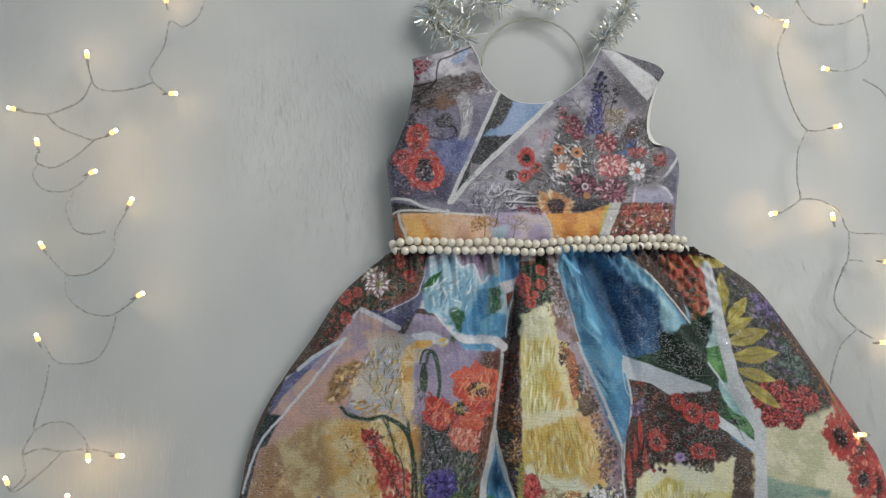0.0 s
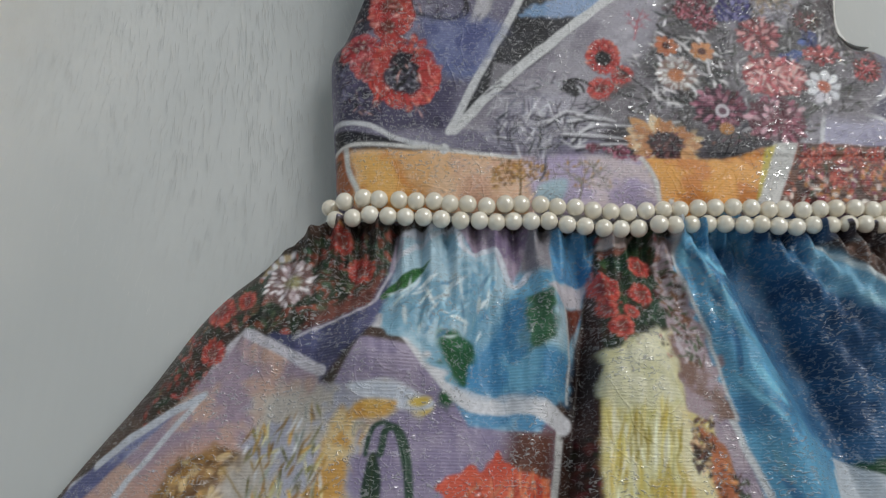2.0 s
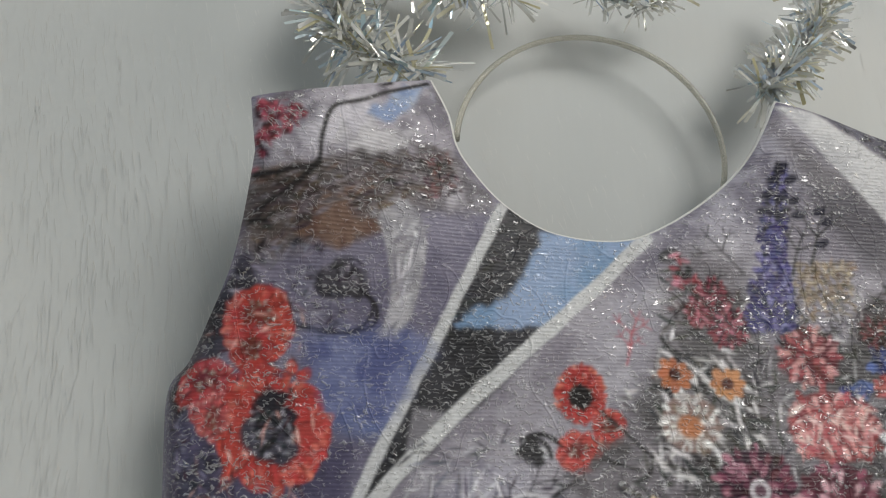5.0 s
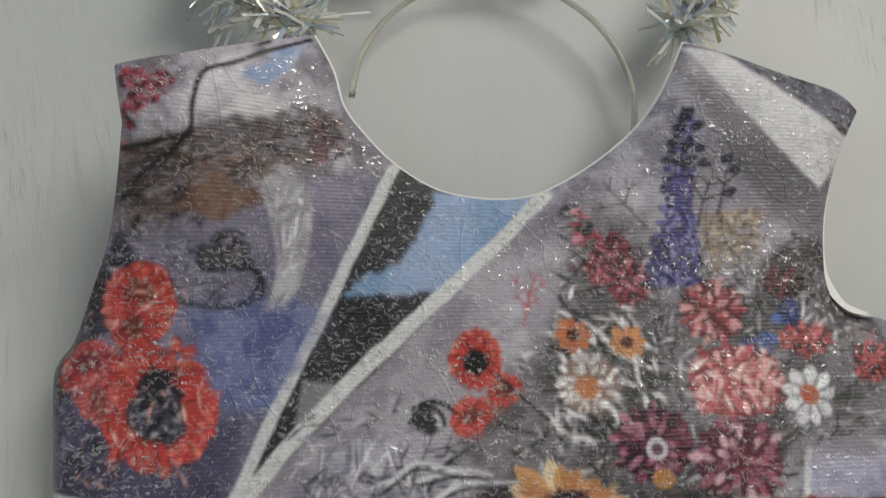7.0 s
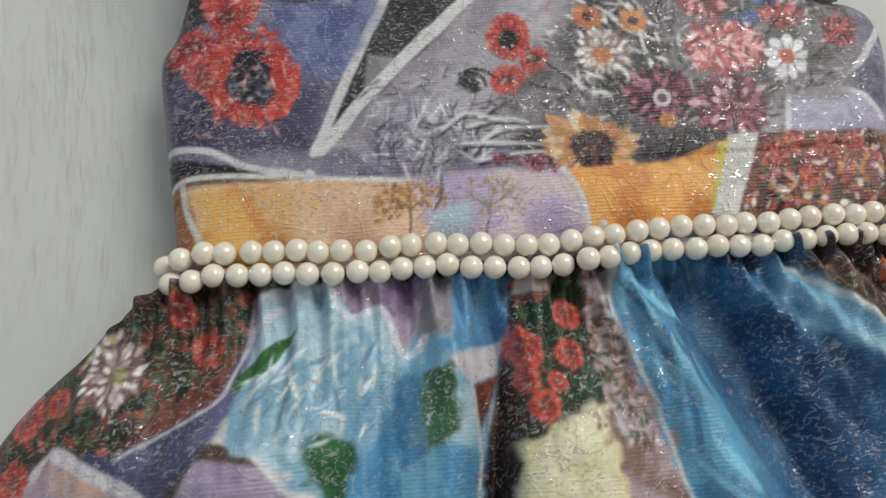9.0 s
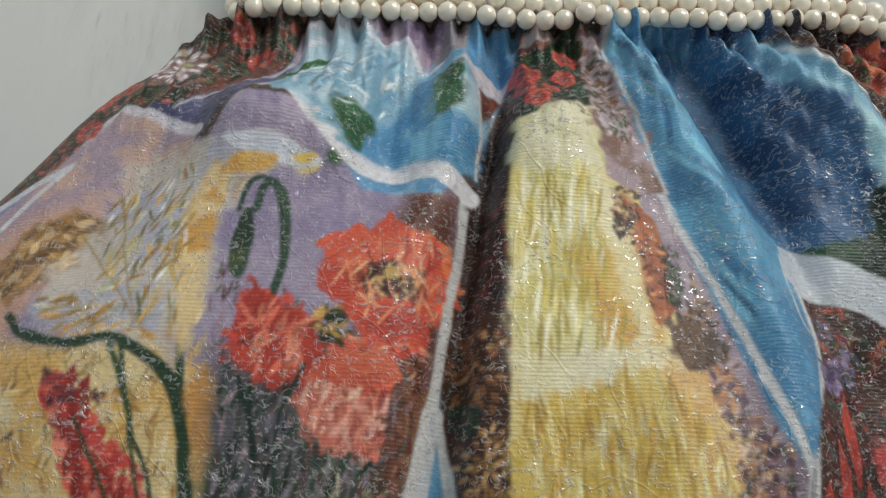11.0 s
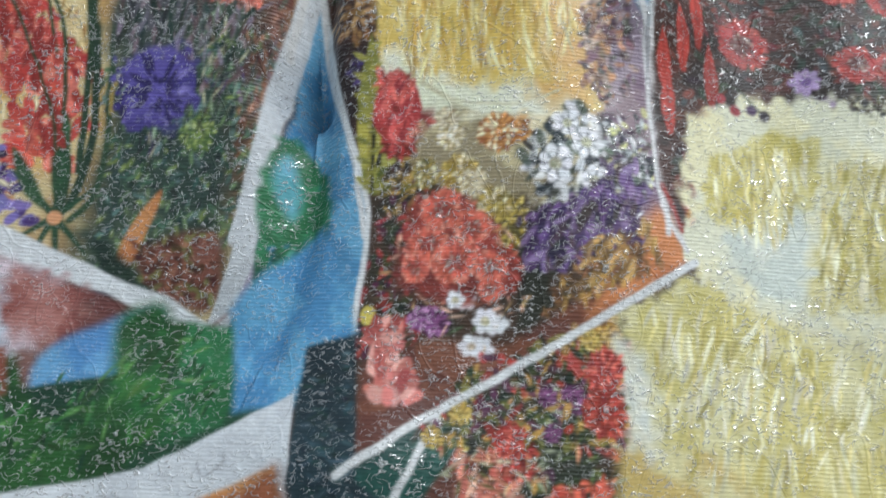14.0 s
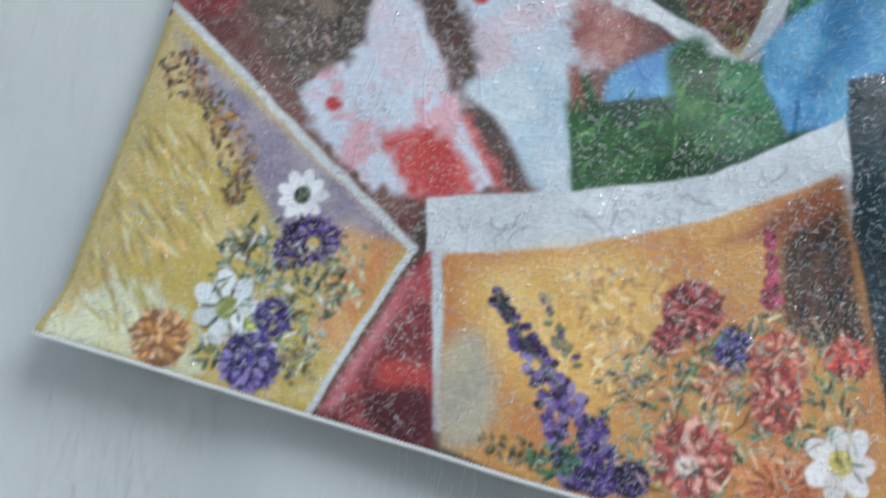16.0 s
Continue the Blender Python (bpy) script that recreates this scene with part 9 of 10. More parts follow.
touches([(109.6, -217.3), (126.9, -201.9), (137.9, -213.6), (137.8, -232.0), (117.0, -233.2)], 130, ['e8e8ec', '3c4a50', 'c8ccd0', '2f3c44', '5a6a5c'], 2.82, 1.23)
daisy(121.1, -222.5, 5.93, "e8e8ee", "b8b89c", 7, "6a7078")
daisy(130.7, -215.4, 5.28, "e8e8ee", "b8b89c", 7, "6a7078")
daisy(133.3, -227.2, 4.52, "e8e8ee", "b8b89c", 7, "6a7078")
daisy(124.4, -209.4, 4.25, "e8e8ee", "b8b89c", 7, "6a7078")
touches([(110.4, -240.2), (129.0, -232.8), (147.2, -215.7), (145.1, -238.0), (127.7, -253.3), (112.6, -253.7)], 190, ['4c3468', '7a5c98', '34284a', '9a80b0', '5a4a50'], 3.11, 1.04, 70, 0.5)
field([(78.7, -235.0), (90.9, -231.6), (103.6, -243.7), (109.3, -258.8), (94.3, -264.3), (76.9, -261.4), (75.9, -247.3)], "b04c3c", "8a3c34", 3, 1, 5, 2)
poppy(87.6, -236.7, 6.67, "dc6c52", "b04a3c", 1.0, 0.3, "f0a890")
poppy(96.7, -242.0, 6.26, "dc6c52", "b04a3c", 1.0, 0.3, "f0a890")
poppy(83.8, -247.2, 6.29, "dc6c52", "b04a3c", 1.0, 0.3, "f0a890")
poppy(91.9, -252.4, 7.6, "dc6c52", "b04a3c", 1.0, 0.3, "f0a890")
poppy(102.3, -254.0, 5.48, "dc6c52", "b04a3c", 1.0, 0.3, "f0a890")
poppy(79.8, -254.2, 4.86, "dc6c52", "b04a3c", 1.0, 0.3, "f0a890")
poppy(102.6, -260.7, 4.09, "dc6c52", "b04a3c", 1.0, 0.3, "f0a890")
touches([(131.0, -246.3), (150.5, -237.4), (153.8, -251.1), (128.0, -263.1)], 90, ['c8a048', '8a6a3c', 'e0b868', 'a87848'], 2.74, 0.85, 60, 0.5)
mum(82.6, -269.9, 4.07, "9c5c9c", "cc98c8", "5a2c58")
daisy(101.3, -270.0, 4.39, "e4e4ea", "c8c0a0", 6)
daisy(97.4, -277.7, 3.68, "dcdce2", "c8b8a0", 6)
daisy(92.5, -263.6, 3.07, "e4e4ea", "c8c0a0", 6)
leaf(70.3, -275.5, 64.4, -277.4, 3.72, "d88478", "b85a54")
leaf(70.3, -275.5, 67.9, -285.8, 3.72, "ecb0a4", "b85a54")
leaf(70.3, -275.5, 71.7, -289.9, 3.72, "c86a60", "b85a54")
leaf(70.3, -275.5, 75.1, -282.1, 3.72, "d88478", "b85a54")
leaf(70.3, -275.5, 78.8, -275.2, 3.72, "ecb0a4", "b85a54")
leaf(70.3, -275.5, 68.8, -268.7, 3.72, "c86a60", "b85a54")
leaf(70.3, -275.5, 64.9, -273.1, 3.72, "d88478", "b85a54")
field([(30.4, -222.7), (38.2, -209.1), (47.4, -223.1), (47.3, -240.4), (37.2, -246.8), (29.9, -239.3)], "2c7c50", "3f9468", 2, 1, 4, 2)
field([(33.0, -226.0), (37.2, -217.3), (41.7, -229.5), (38.9, -237.4)], "74bcd4", "5cb0bc", 2.5, 1, 3.0, 0.0)
stroke([(138.1, -145.1), (148.1, -168.1), (151.7, -203.2), (154.3, -231.3), (161.9, -246.0)], 1.33, "dadadc", 0, 0.4, 1)
touches([(98.4, -281.0), (128.2, -271.2), (141.6, -285.0), (141.2, -304.0), (90.0, -307.0), (83.5, -302.9)], 240, ['2c4030', '8a8a3c', 'b83c2c', '4a5a34', '6a3a5c', 'c8a03c'], 2.66, 1.0)
mum(136.3, -282.9, 5.97, "cc442e", "e8745c", "9a2c20", 1.2)
mum(136.6, -294.9, 6.52, "cc442e", "e8745c", "9a2c20", 1.2)
mum(109.0, -304.3, 4.48, "cc442e", "e8745c", "9a2c20", 1.2)
mum(95.0, -297.1, 3.23, "d0b03c", "e8d070", "8a7428")
mum(87.5, -304.2, 3.17, "d0b03c", "e8d070", "8a7428")
mum(132.5, -274.2, 3.35, "d0b03c", "e8d070", "8a7428")
mum(120.1, -291.1, 2.95, "7a3a78", "a86aa0", "40203c")
mum(126.7, -290.0, 2.95, "7a3a78", "a86aa0", "40203c")
mum(121.1, -301.3, 2.9, "7a3a78", "a86aa0", "40203c")
# white line at the foot of the middle painting, and the yellow edge of the envelope
stroke([(61.8, -315.8), (83.4, -299.9), (116.6, -279.7), (144.8, -261.9), (164.3, -249.4)], 2.33, "d8dadc", 0, 0.4, 0)
stroke([(-187, -276), (-191, -290), (-200, -335), (-211, -388)], 7.0, "ccb860", 0, 0.8, 0)

# the dye creeps a little along the threads and settles unevenly
def creep(amount, cell, seed):
    h, w = GX.shape
    i = np.clip(np.arange(h)[:, None] + (smooth_noise((h, w), cell, seed) - 0.5) * amount * 2 / STEP, 0, h - 1)
    j = np.clip(np.arange(w)[None] + (smooth_noise((h, w), cell, seed + 1) - 0.5) * amount * 2 / STEP, 0, w - 1)
    return i, j


for amount, cell, seed in ((0.4, 14, 61),):
    i, j = creep(amount, cell, seed)
    h, w = i.astype(int), j.astype(int)
    h, w = np.minimum(h, INK.shape[0] - 2), np.minimum(w, INK.shape[1] - 2)
    a, b = (i - h)[..., None], (j - w)[..., None]
    INK = (INK[h, w] * (1 - b) + INK[h, w + 1] * b) * (1 - a) + (INK[h + 1, w] * (1 - b) + INK[h + 1, w + 1] * b) * a
INK = np.clip(INK, 0.001, 1) ** 1.25 * (0.96 + 0.08 * smooth_noise(GX.shape, 2, 81))[..., None] * 1.12
INK = INK * 0.82 + INK.mean(2, keepdims=True) * 0.18

# ---- sewing the dress ----
BODICE = spline([(-40, 3), (-43, 40), (-46, 72), (-46, 87), (-40, 95), (-34, 107), (-28, 121), (-24, 137), (-21, 154)], 8).tolist() + spline([(-23, 170), (-3, 175), (20, 184), (32, 189)], 4).tolist() \
    + spline([(32, 189), (38, 177), (41, 166), (47, 158), (57, 148), (70, 140), (84, 137), (97, 137), (107, 140), (121, 148), (135, 159), (144, 170), (153, 188)], 6)[1:].tolist() \
    + spline([(153, 188), (178, 181), (205, 174), (214, 167)], 4)[1:].tolist() \
    + spline([(214, 167), (203, 148), (196, 128), (195, 110), (202, 99), (214, 97), (223, 91), (226, 78), (222, 48), (218, 20), (222, 3)], 8)[1:].tolist()
SKIRT = spline([(-42, 3), (-71, -18), (-92, -38), (-113, -70), (-138, -104), (-157, -135), (-169, -166), (-176, -200), (-182, -240), (-190, -290), (-199, -335), (-210, -388)], 6).tolist() \
    + spline([(-210, -388), (-168, -396), (-123, -405), (-81, -413), (-41, -421), (30, -432), (110, -438), (200, -434), (300, -420), (392, -396)], 6)[1:].tolist() \
    + spline([(392, -396), (402, -330), (405, -260), (396, -200), (381, -171), (362, -140), (339, -104), (316, -68), (292, -36), (262, -14), (224, 3)], 6)[1:].tolist()


def cloth(name, outline, height, drop, parent, label, pitch=0.5):
    """A piece of printed cloth that lies over its support: a fine net cut to its outline, edges turned down."""
    line = np.array(outline)
    lo, hi = line.min(0) - 2, line.max(0) + 2
    x, y = np.meshgrid(np.arange(lo[0], hi[0], pitch), np.arange(lo[1], hi[1], pitch))
    into = inside(x, y, line)
    cell = into[:-1, :-1] & into[:-1, 1:] & into[1:, 1:] & into[1:, :-1]
    used = np.zeros(x.shape, bool)
    for a in (slice(None, -1), slice(1, None)):
        for b in (slice(None, -1), slice(1, None)):
            used[a, b] |= cell
    # edge vertices are pulled out to the outline
    deep = used.copy()
    deep[1:-1, 1:-1] = used[1:-1, 1:-1] & cell[1:, 1:] & cell[1:, :-1] & cell[:-1, 1:] & cell[:-1, :-1]
    rim = used & ~deep
    ring = np.vstack([line, line[:1]])
    rx, ry = x[rim], y[rim]
    best, bx, by = np.full(rx.shape, 1e9), rx.copy(), ry.copy()
    for (ax, ay), (cx, cy) in zip(ring[:-1], ring[1:]):
        dx, dy = cx - ax, cy - ay
        t = np.clip(((rx - ax) * dx + (ry - ay) * dy) / (dx * dx + dy * dy + 1e-9), 0, 1)
        qx, qy = ax + t * dx, ay + t * dy
        d = (rx - qx) ** 2 + (ry - qy) ** 2
        m = d < best
        best, bx, by = np.where(m, d, best), np.where(m, qx, bx), np.where(m, qy, by)
    x[rim], y[rim] = bx, by
    # distance to the edge: coarse in the middle of the cloth, exact along its rim
    ux, uy = x[used], y[used]
    kx, ky = np.arange(lo[0] - 4, hi[0] + 8, 4.0), np.arange(lo[1] - 4, hi[1] + 8, 4.0)
    rough = to_line(*np.meshgrid(kx, ky), ring)[0]
    gi, gj = (uy - ky[0]) / 4, (ux - kx[0]) / 4
    ri, rj = gi.astype(int), gj.astype(int)
    fa, fb = gi - ri, gj - rj
    edge = (rough[ri, rj] * (1 - fb) + rough[ri, rj + 1] * fb) * (1 - fa) + (rough[ri + 1, rj] * (1 - fb) + rough[ri + 1, rj + 1] * fb) * fa
    close = edge < 8
    edge[close] = to_line(ux[close], uy[close], ring)[0]
    z = height(ux, uy)
    z = z - drop(ux, uy, edge, z)
    idx = np.full(x.shape, -1)
    idx[used] = np.arange(used.sum())
    q = np.stack([idx[:-1, :-1], idx[:-1, 1:], idx[1:, 1:], idx[1:, :-1]], -1)[cell]
    me = bpy.data.meshes.new(name)
    n = int(used.sum())
    me.vertices.add(n), me.loops.add(q.size), me.polygons.add(len(q))
    me.vertices.foreach_set("co", (np.stack([x[used], y[used], z], -1) / 1000).ravel())
    me.loops.foreach_set("vertex_index", q.ravel().astype(np.int32))
    me.polygons.foreach_set("loop_start", np.arange(0, q.size, 4, dtype=np.int32))
    me.update(calc_edges=True)
    i = np.clip((y[used] - Y0) / STEP, 0, GX.shape[0] - 2)
    j = np.clip((x[used] - X0) / STEP, 0, GX.shape[1] - 2)
    ii, jj = i.astype(int), j.astype(int)
    a, b = (i - ii)[:, None], (j - jj)[:, None]
    ink = (INK[ii, jj] * (1 - b) + INK[ii, jj + 1] * b) * (1 - a) + (INK[ii + 1, jj] * (1 - b) + INK[ii + 1, jj + 1] * b) * a
    me.color_attributes.new("print", "FLOAT_COLOR", "POINT").data.foreach_set("color", np.c_[np.clip(ink, 0, 1), np.ones(n)].ravel())
    me.materials.append(FABRIC)
    me.shade_smooth()
    return part(name, me, None, parent, label)


def bodice_drop(x, y, edge, z):
    """Sides roll under, the neckline lies a little lower than the breast."""
    side = smooth((120 - y) / 40) * 10 * np.exp(-edge / 5)
    return side + 1.5 * np.exp(-edge / 2.5)


def skirt_drop(x, y, edge, z):
    hem = smooth((-y - 370) / 20)
    return (1 - hem) * smooth((-y + 4) / 25) * (z - 7) * np.exp(-edge / 12) + hem * ((z - 17) * np.exp(-edge / 30) + 1.2 * np.exp(-edge / 1.2))


dress = tagged(empty("dress", 0.09, -0.1, 0.0), "sleeveless child's dress printed with floral paintings, lying on white fur", "dress")
dress.location = (0, 0, 0)
cloth("bodice", BODICE, bodice_height, bodice_drop, dress, "mauve and grey collage print of poppies and bouquets")
cloth("skirt", SKIRT, skirt_height, skirt_drop, dress, "gathered skirt printed with framed flower paintings")


def under_layer(name, outline, z, inset, material, label, lift=None):
    """Lining or back of the garment: one flat layer with a few millimetres of thickness."""
    bm = bmesh.new()
    line = np.array(outline)
    mid = line.mean(0)
    vs = [bm.verts.new((px / 1000, py / 1000, z)) for px, py in line]
    face = bm.faces.new(vs)
    bmesh.ops.triangulate(bm, faces=[face])
    ex = bmesh.ops.extrude_face_region(bm, geom=bm.faces[:])
    bmesh.ops.translate(bm, vec=(0, 0, 0.0015), verts=[e for e in ex["geom"] if isinstance(e, bmesh.types.BMVert)])
    bmesh.ops.recalc_face_normals(bm, faces=bm.faces)
    ob = part(name, bm, material, dress, label)
    return flat(ob)


under_layer("skirt_back", SKIRT, 0.003, 0, LINING, "white lining of the back")


def edge_cord(name, pts, r, material, fn, off, label):
    p = np.array(pts)
    z = fn(p[:, 0], p[:, 1]) + off
    return part(name, tube([(a / 1000, b / 1000, c / 1000) for (a, b), c in zip(p, z)], r, 6), material, dress, label)


def armhole_facing():
    """White back facing that shows inside the armhole."""
    p = spline([(208, 158), (202, 146), (196, 128), (195, 112), (201, 101), (210, 98)], 8)
    d = np.gradient(p, axis=0)
    d /= np.linalg.norm(d, axis=1)[:, None]
    out = np.c_[-d[:, 1], d[:, 0]]
    wide = 5.0 * np.sin(np.linspace(0.25, math.pi - 0.15, len(p))) ** 0.7
    bm = bmesh.new()
    rows = [[bm.verts.new(((a + ox * k * w) / 1000, (b + oy * k * w) / 1000, z / 1000)) for k, z in ((-0.4, 16), (0.1, 13), (0.7, 12), (1.0, 10.5), (0.9, 9.5), (-0.4, 9))] for (a, b), (ox, oy), w in zip(p, out, wide)]
    for r0, r1 in zip(rows, rows[1:]):
        for k in range(5):
            bm.faces.new((r0[k], r1[k], r1[k + 1], r0[k + 1]))
    bmesh.ops.recalc_face_normals(bm, faces=bm.faces)
    part("armhole_facing", bm, LINING, dress, "white cotton facing inside the armhole")


armhole_facing()


def hem_stitching():
    """White overlock along the hem: a rolled edge and its slanting stitches."""
    p = np.array(SKIRT)[66:66 + 55]
    run = np.r_[0, np.cumsum(np.linalg.norm(np.diff(p, axis=0), axis=1))]
    at = np.arange(0, run[-1], 1.25)
    q = np.c_[np.interp(at, run, p[:, 0]), np.interp(at, run, p[:, 1])]
    z = skirt_height(q[:, 0], q[:, 1])
    z = z - (z - 17) - 1.0
    part("hem_edge", tube([(a / 1000, b / 1000, c / 1000) for (a, b), c in zip(q[::3], z[::3])], 0.0007, 6), STITCH, dress, "white rolled hem")
    v, f = [], []
    for (a, b), c in zip(q, z):
        k = len(v)
        for dx, dy, dz in ((-0.25, -0.9, -0.3), (0.2, -0.9, -0.3), (0.65, 0.9, 1.0), (0.2, 0.9, 1.0), (-0.25, -0.7, -0.9), (0.2, -0.7, -0.9), (0.65, 0.9, 0.3), (0.2, 0.9, 0.3)):
            v.append(((a + dx) / 1000, (b + dy) / 1000, (c + dz) / 1000))
        f += [(k, k + 1, k + 2, k + 3), (k, k + 4, k + 5, k + 1), (k + 1, k + 5, k + 6, k + 2), (k + 3, k + 2, k + 6, k + 7), (k, k + 3, k + 7, k + 4)]
    tagged(part("overlock_thread", mesh_from("overlock_thread", v, f, STITCH, False), None, dress), kind="stuff")


hem_stitching()
NECK = [q for q in BODICE[8 * 8 + 1 + 12:8 * 8 + 1 + 12 + 74]]
edge_cord("neck_facing", NECK, 0.0008, LINING, bodice_height, -2.4, "white facing rolled along the neckline")


# ---- pearl belt ----
def pearl_mesh():
    bm = bmesh.new()
    bmesh.ops.create_icosphere(bm, subdivisions=3, radius=0.0039)
    me = bpy.data.meshes.new("pearl")
    bm.to_mesh(me)
    bm.free()
    me.materials.append(PEARL)
    me.shade_smooth()
    return me


def pearl_belt():
    belt = tagged(empty("pearl_belt"), "belt of two rows of cream pearls round the waist", "belt")
    me = pearl_mesh()
    n = 36
    rs = np.random.RandomState(3)
    for row in (0, 1):
        for i in range(n):
            k = (i + 0.5 * row) / (n - 0.5)
            x = -43 + k * 267 + rs.normal(0, 0.35)
            wave = 1.4 * math.sin(k * 9 + 0.6) + 0.8 * math.sin(k * 23)
            y = 8.0 - row * 7.4 + wave + rs.normal(0, 0.3)
            side = min(k, 1 - k) * 267
            z = max(25.5 + 0.5 * math.sin(k * 40), float(cloth_height(np.array([x]), np.array([y]))[0]) + 3.8 if side > 9 else 0) - 9.5 * math.exp(-side / 7)
            ob = part("pearl", me, None, belt)
            ob.location = (x / 1000, y / 1000, z / 1000)
            ob.rotation_euler = tuple(rs.uniform(0, 6, 3))
    band = [((-43 + k * 267) / 1000, 0.0042, (20.0 - 9.5 * math.exp(-min(k, 1 - k) * 267 / 7)) / 1000) for k in np.linspace(0, 1, 60)]
    part("ribbon", tube(band, 0.0022, 8), LINING, belt, "cream ribbon under the pearls")


pearl_belt()


# ---- fairy lights ----
def rice_bulb(x, y, turn, tilt, string):
    """One lamp of the string: a clear capsule with a glowing core, and its twisted tail."""
    bulb = part("bulb", tube([(0, 0, 0), (0.0008, 0, 0), (0.003, 0, 0), (0.0052, 0, 0), (0.0064, 0, 0)], [0.0012, 0.0019, 0.0021, 0.0016, 0.0005], 10), LED, string, "glowing warm white lamp")
    bulb.matrix_local = pose(x / 1000, y / 1000, 0.012, 0, tilt, turn)
    part("core", tube([(0.0045, 0, 0), (0.0056, 0, 0), (0.0068, 0, 0), (0.0076, 0, 0)], [0.0006, 0.0016, 0.0016, 0.0004], 8), LED_CORE, bulb, "bright tip of the lamp")
    part("socket", tube([(-0.006, 0, 0), (-0.003, 0, 0), (0.0002, 0, 0)], [0.0007, 0.0013, 0.0014], 8), WIRE, bulb, "clear plastic socket")
    return bulb


def twisted(points, string, wide=0.55):
    """Two thin wires wound round one another, along points in millimetres."""
    p = spline(points, 14)
    d = np.gradient(p, axis=0)
    d /= np.linalg.norm(d, axis=1)[:, None] + 1e-9
    nrm = np.c_[-d[:, 1], d[:, 0]]
    run = np.r_[0, np.cumsum(np.linalg.norm(np.diff(p, axis=0), axis=1))]
    for ph in (0, math.pi):
        a = run * 0.26 + ph + 0.8 * np.sin(run * 0.07)
        q = p + nrm * (np.cos(a) * wide)[:, None]
        z = 9.0 + np.sin(a) * wide + 2.0 * np.sin(run * 0.04)
        part("wire", tube([(u / 1000, v / 1000, w / 1000) for (u, v), w in zip(q, z)], 0.00042, 5), WIRE, string)


def fairy_lights(label):
    return tagged(empty("fairy_lights"), label, "string lights", group="fairy lights beside the dress")


string = fairy_lights("string of lit warm white fairy lights on white fur")
rice_bulb(-246, 236, 100, -8, string)
rice_bulb(-315, 183, 95, -8, string)
rice_bulb(-242, 150, 0, -8, string)
rice_bulb(-375, 136, 170, -8, string)
rice_bulb(-293, 113, 30, -8, string)
rice_bulb(-355, 102, 100, -8, string)
rice_bulb(-310, 77, 20, -8, string)
rice_bulb(-275, 48, 60, -8, string)
rice_bulb(-346, 10, 120, -8, string)
rice_bulb(-266, -33, 25, -8, string)
rice_bulb(-347, -70, 110, -8, string)
rice_bulb(-303, -165, -80, -8, string)
rice_bulb(-280, -168, 0, -8, string)
rice_bulb(-367, -189, 110, -8, string)
rice_bulb(-319, -205, 80, -8, string)
twisted([(-213, 240), (-218, 224), (-231, 214), (-243, 219), (-248, 196), (-260, 175), (-257, 162), (-243, 151)], string)
twisted([(-257, 162), (-272, 156), (-292, 153), (-307, 157), (-313, 170), (-315, 178)], string)
twisted([(-312, 162), (-319, 146), (-333, 137), (-350, 132), (-372, 135)], string)
twisted([(-350, 132), (-338, 120), (-320, 112), (-308, 108), (-296, 112)], string)
twisted([(-308, 108), (-322, 94), (-341, 83), (-356, 88), (-356, 97)], string)
twisted([(-355, 88), (-359, 76), (-350, 64), (-333, 61), (-321, 66), (-312, 75)], string)
twisted([(-323, 63), (-329, 46), (-322, 28), (-310, 23), (-295, 25)], string)
twisted([(-277, 44), (-286, 25), (-288, 5), (-304, -10), (-325, -13), (-338, -2), (-345, 7)], string)
twisted([(-328, -14), (-325, -32), (-310, -45), (-295, -49), (-284, -47), (-268, -35)], string)
twisted([(-284, -49), (-288, -69), (-299, -86), (-318, -90), (-334, -87), (-343, -74)], string)
twisted([(-339, -90), (-341, -111), (-347, -134), (-348, -144), (-337, -139), (-321, -140), (-309, -152), (-304, -162)], string)
twisted([(-348, -144), (-357, -162), (-354, -181), (-365, -194)], string)
twisted([(-357, -165), (-343, -160), (-325, -163), (-301, -162), (-282, -167)], string)
twisted([(-325, -163), (-338, -177), (-360, -194), (-366, -191)], string)
string = fairy_lights("string of glowing warm white fairy lights on cream fur")
rice_bulb(310, 235, -50, -8, string)
rice_bulb(338, 214, 70, -8, string)
rice_bulb(421, 240, 80, -8, string)
rice_bulb(378, 172, 170, -8, string)
rice_bulb(377, 115, 10, -8, string)
rice_bulb(315, 33, 190, -8, string)
rice_bulb(369, 25, 100, -8, string)
rice_bulb(402, -89, 0, -8, string)
rice_bulb(381, -171, 180, -8, string)
rice_bulb(413, -14, -10, -8, string)
twisted([(354, 243), (346, 226), (329, 223), (315, 232)], string)
twisted([(354, 243), (368, 220), (396, 219), (419, 230)], string)
twisted([(419, 230), (421, 203), (418, 183), (403, 173), (383, 172)], string)
twisted([(336, 208), (330, 191), (334, 158), (343, 130), (354, 114), (372, 114)], string)
twisted([(353, 113), (341, 91), (338, 64), (340, 47), (327, 37), (319, 34)], string)
twisted([(340, 47), (358, 45), (376, 34), (385, 15), (419, 13)], string)
twisted([(385, 14), (380, -12), (366, -38), (366, -56), (384, -75), (400, -85)], string)
twisted([(396, -13), (379, -14), (366, -38)], string)
twisted([(384, -76), (367, -90), (357, -110), (353, -125)], string)
twisted([(349, -160), (365, -166), (379, -170)], string)
twisted([(413, 163), (429, 152), (439, 135)], string)


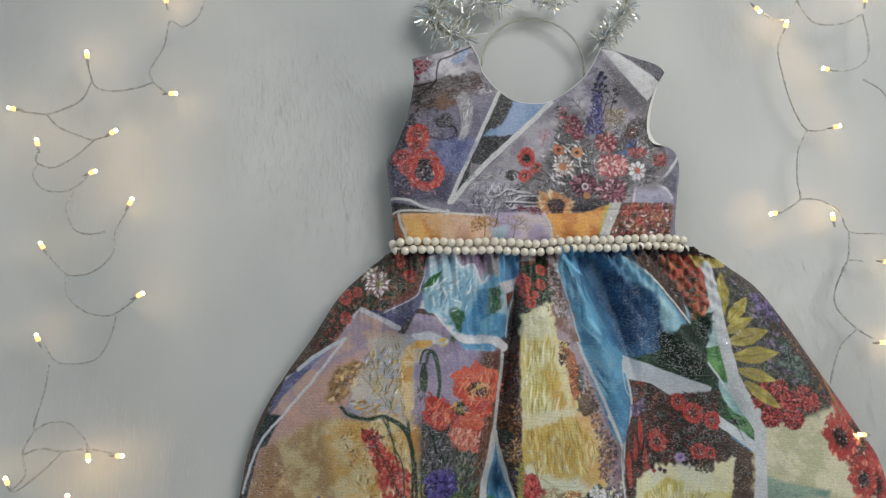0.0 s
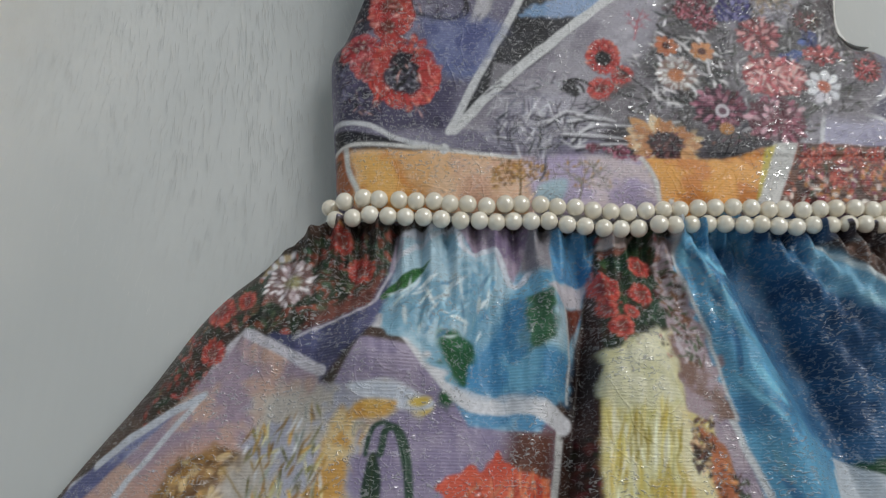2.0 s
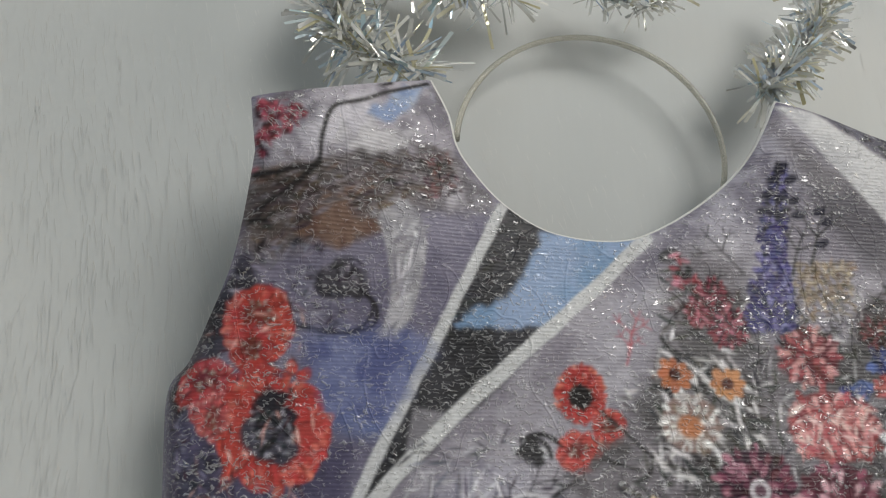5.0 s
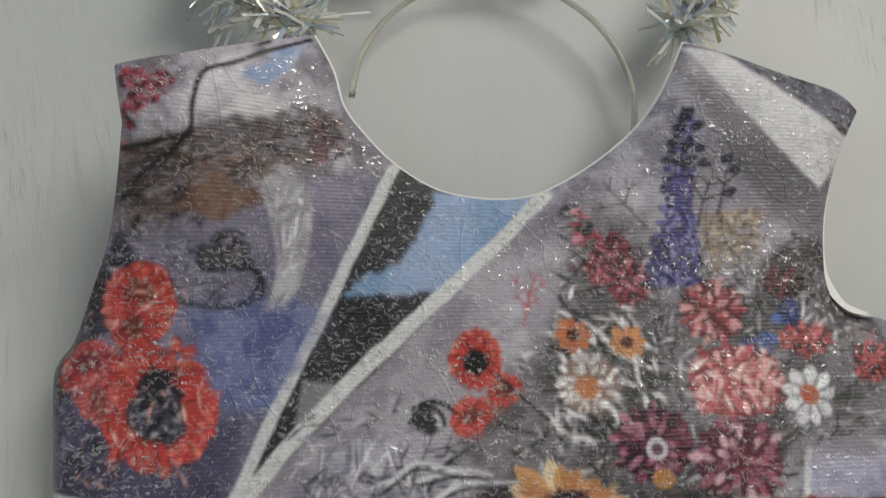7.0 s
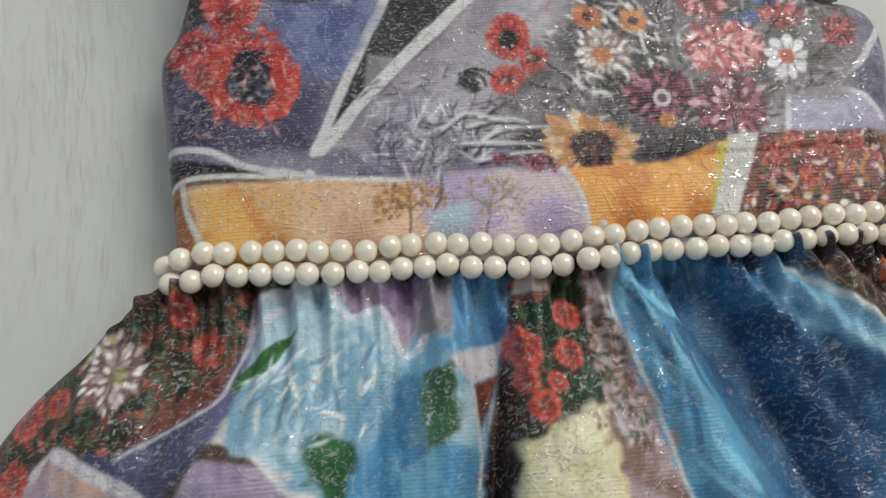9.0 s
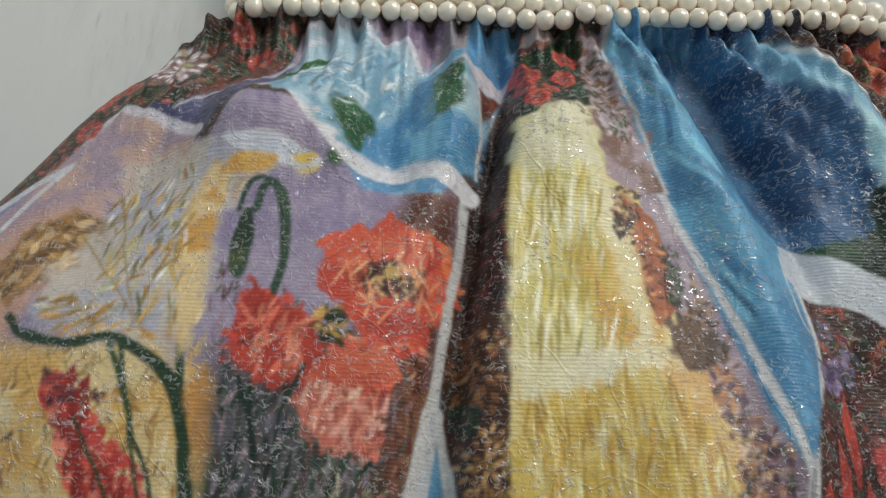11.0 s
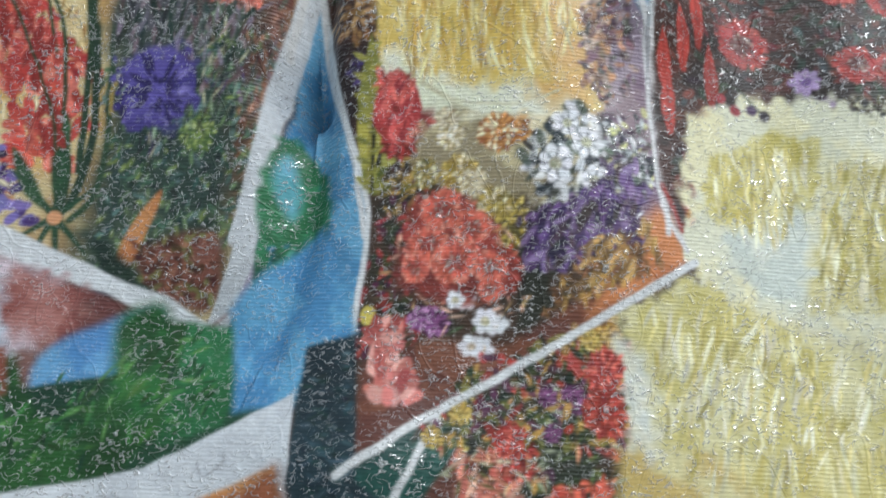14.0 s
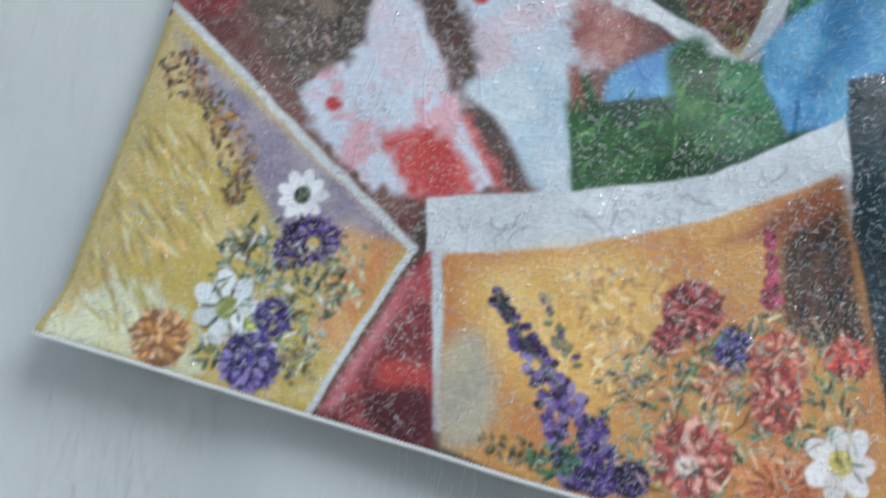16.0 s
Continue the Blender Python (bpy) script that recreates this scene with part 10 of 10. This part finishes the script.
# ---- tinsel garland and hoop above the neckline ----
def tinsel(label, spine, n, seed, short=9, long=19):
    """A garland: a thin core with many cut strips of film standing off it."""
    garland = tagged(empty("tinsel_garland"), label, "tinsel")
    p = spline(spine, 12)
    rs = np.random.RandomState(seed)
    part("core", tube([(a / 1000, b / 1000, 0.014) for a, b in p], 0.0009, 6), WIRE, garland, "thin twisted core")
    v, f = [], []
    for i in range(n):
        q = p[rs.randint(len(p))]
        a, e = rs.uniform(0, math.tau), math.asin(rs.uniform(-0.25, 0.95))
        d = Vector((math.cos(a) * math.cos(e), math.sin(a) * math.cos(e), math.sin(e)))
        l, w = rs.uniform(short, long) / 1000, rs.uniform(0.6, 1.7) / 1000
        s = d.cross(Vector(rs.normal(0, 1, 3))).normalized() * w / 2
        o = Vector((q[0] / 1000 + rs.normal(0, 0.001), q[1] / 1000 + rs.normal(0, 0.001), 0.014))
        sag = Vector((0, 0, -0.12 * l))
        b = len(v)
        for k, g in ((0.05, 0), (0.55, 0.2), (1.0, 1.0)):
            c = o + d * l * k + sag * g
            c.z = max(c.z, 0.001)
            v += [c - s, c + s]
        f += [(b, b + 1, b + 3, b + 2), (b + 2, b + 3, b + 5, b + 4)]
    ob = part("foil_fringe", mesh_from("foil_fringe", v, f, FOIL, False), None, garland, "iridescent silver foil strips")
    tagged(ob, kind="stuff")


tinsel("iridescent silver tinsel beside the shoulder of the dress", [(30, 201), (14, 206), (2, 214), (-2, 228), (4, 240), (24, 246), (46, 238), (66, 237)], 760, 21, 10, 21)
tinsel("iridescent silver tinsel above the neckline on white fur", [(92, 240), (104, 238), (116, 236), (124, 244)], 150, 22, 6, 13)
tinsel("iridescent silver tinsel beside the other shoulder of the dress", [(156, 200), (164, 208), (174, 219), (182, 232), (186, 248)], 460, 23, 9, 18)


def plastic_hoop():
    hoop = tagged(empty("hoop"), "thin clear plastic hoop lying behind the neckline", "hoop")
    pts = [((92 + 49 * math.cos(a)) / 1000, (176 + 48 * math.sin(a)) / 1000, 0.008) for a in np.linspace(math.radians(-25), math.radians(178), 60)]
    part("ring", tube(pts, 0.0011, 8), HOOP, hoop)


plastic_hoop()
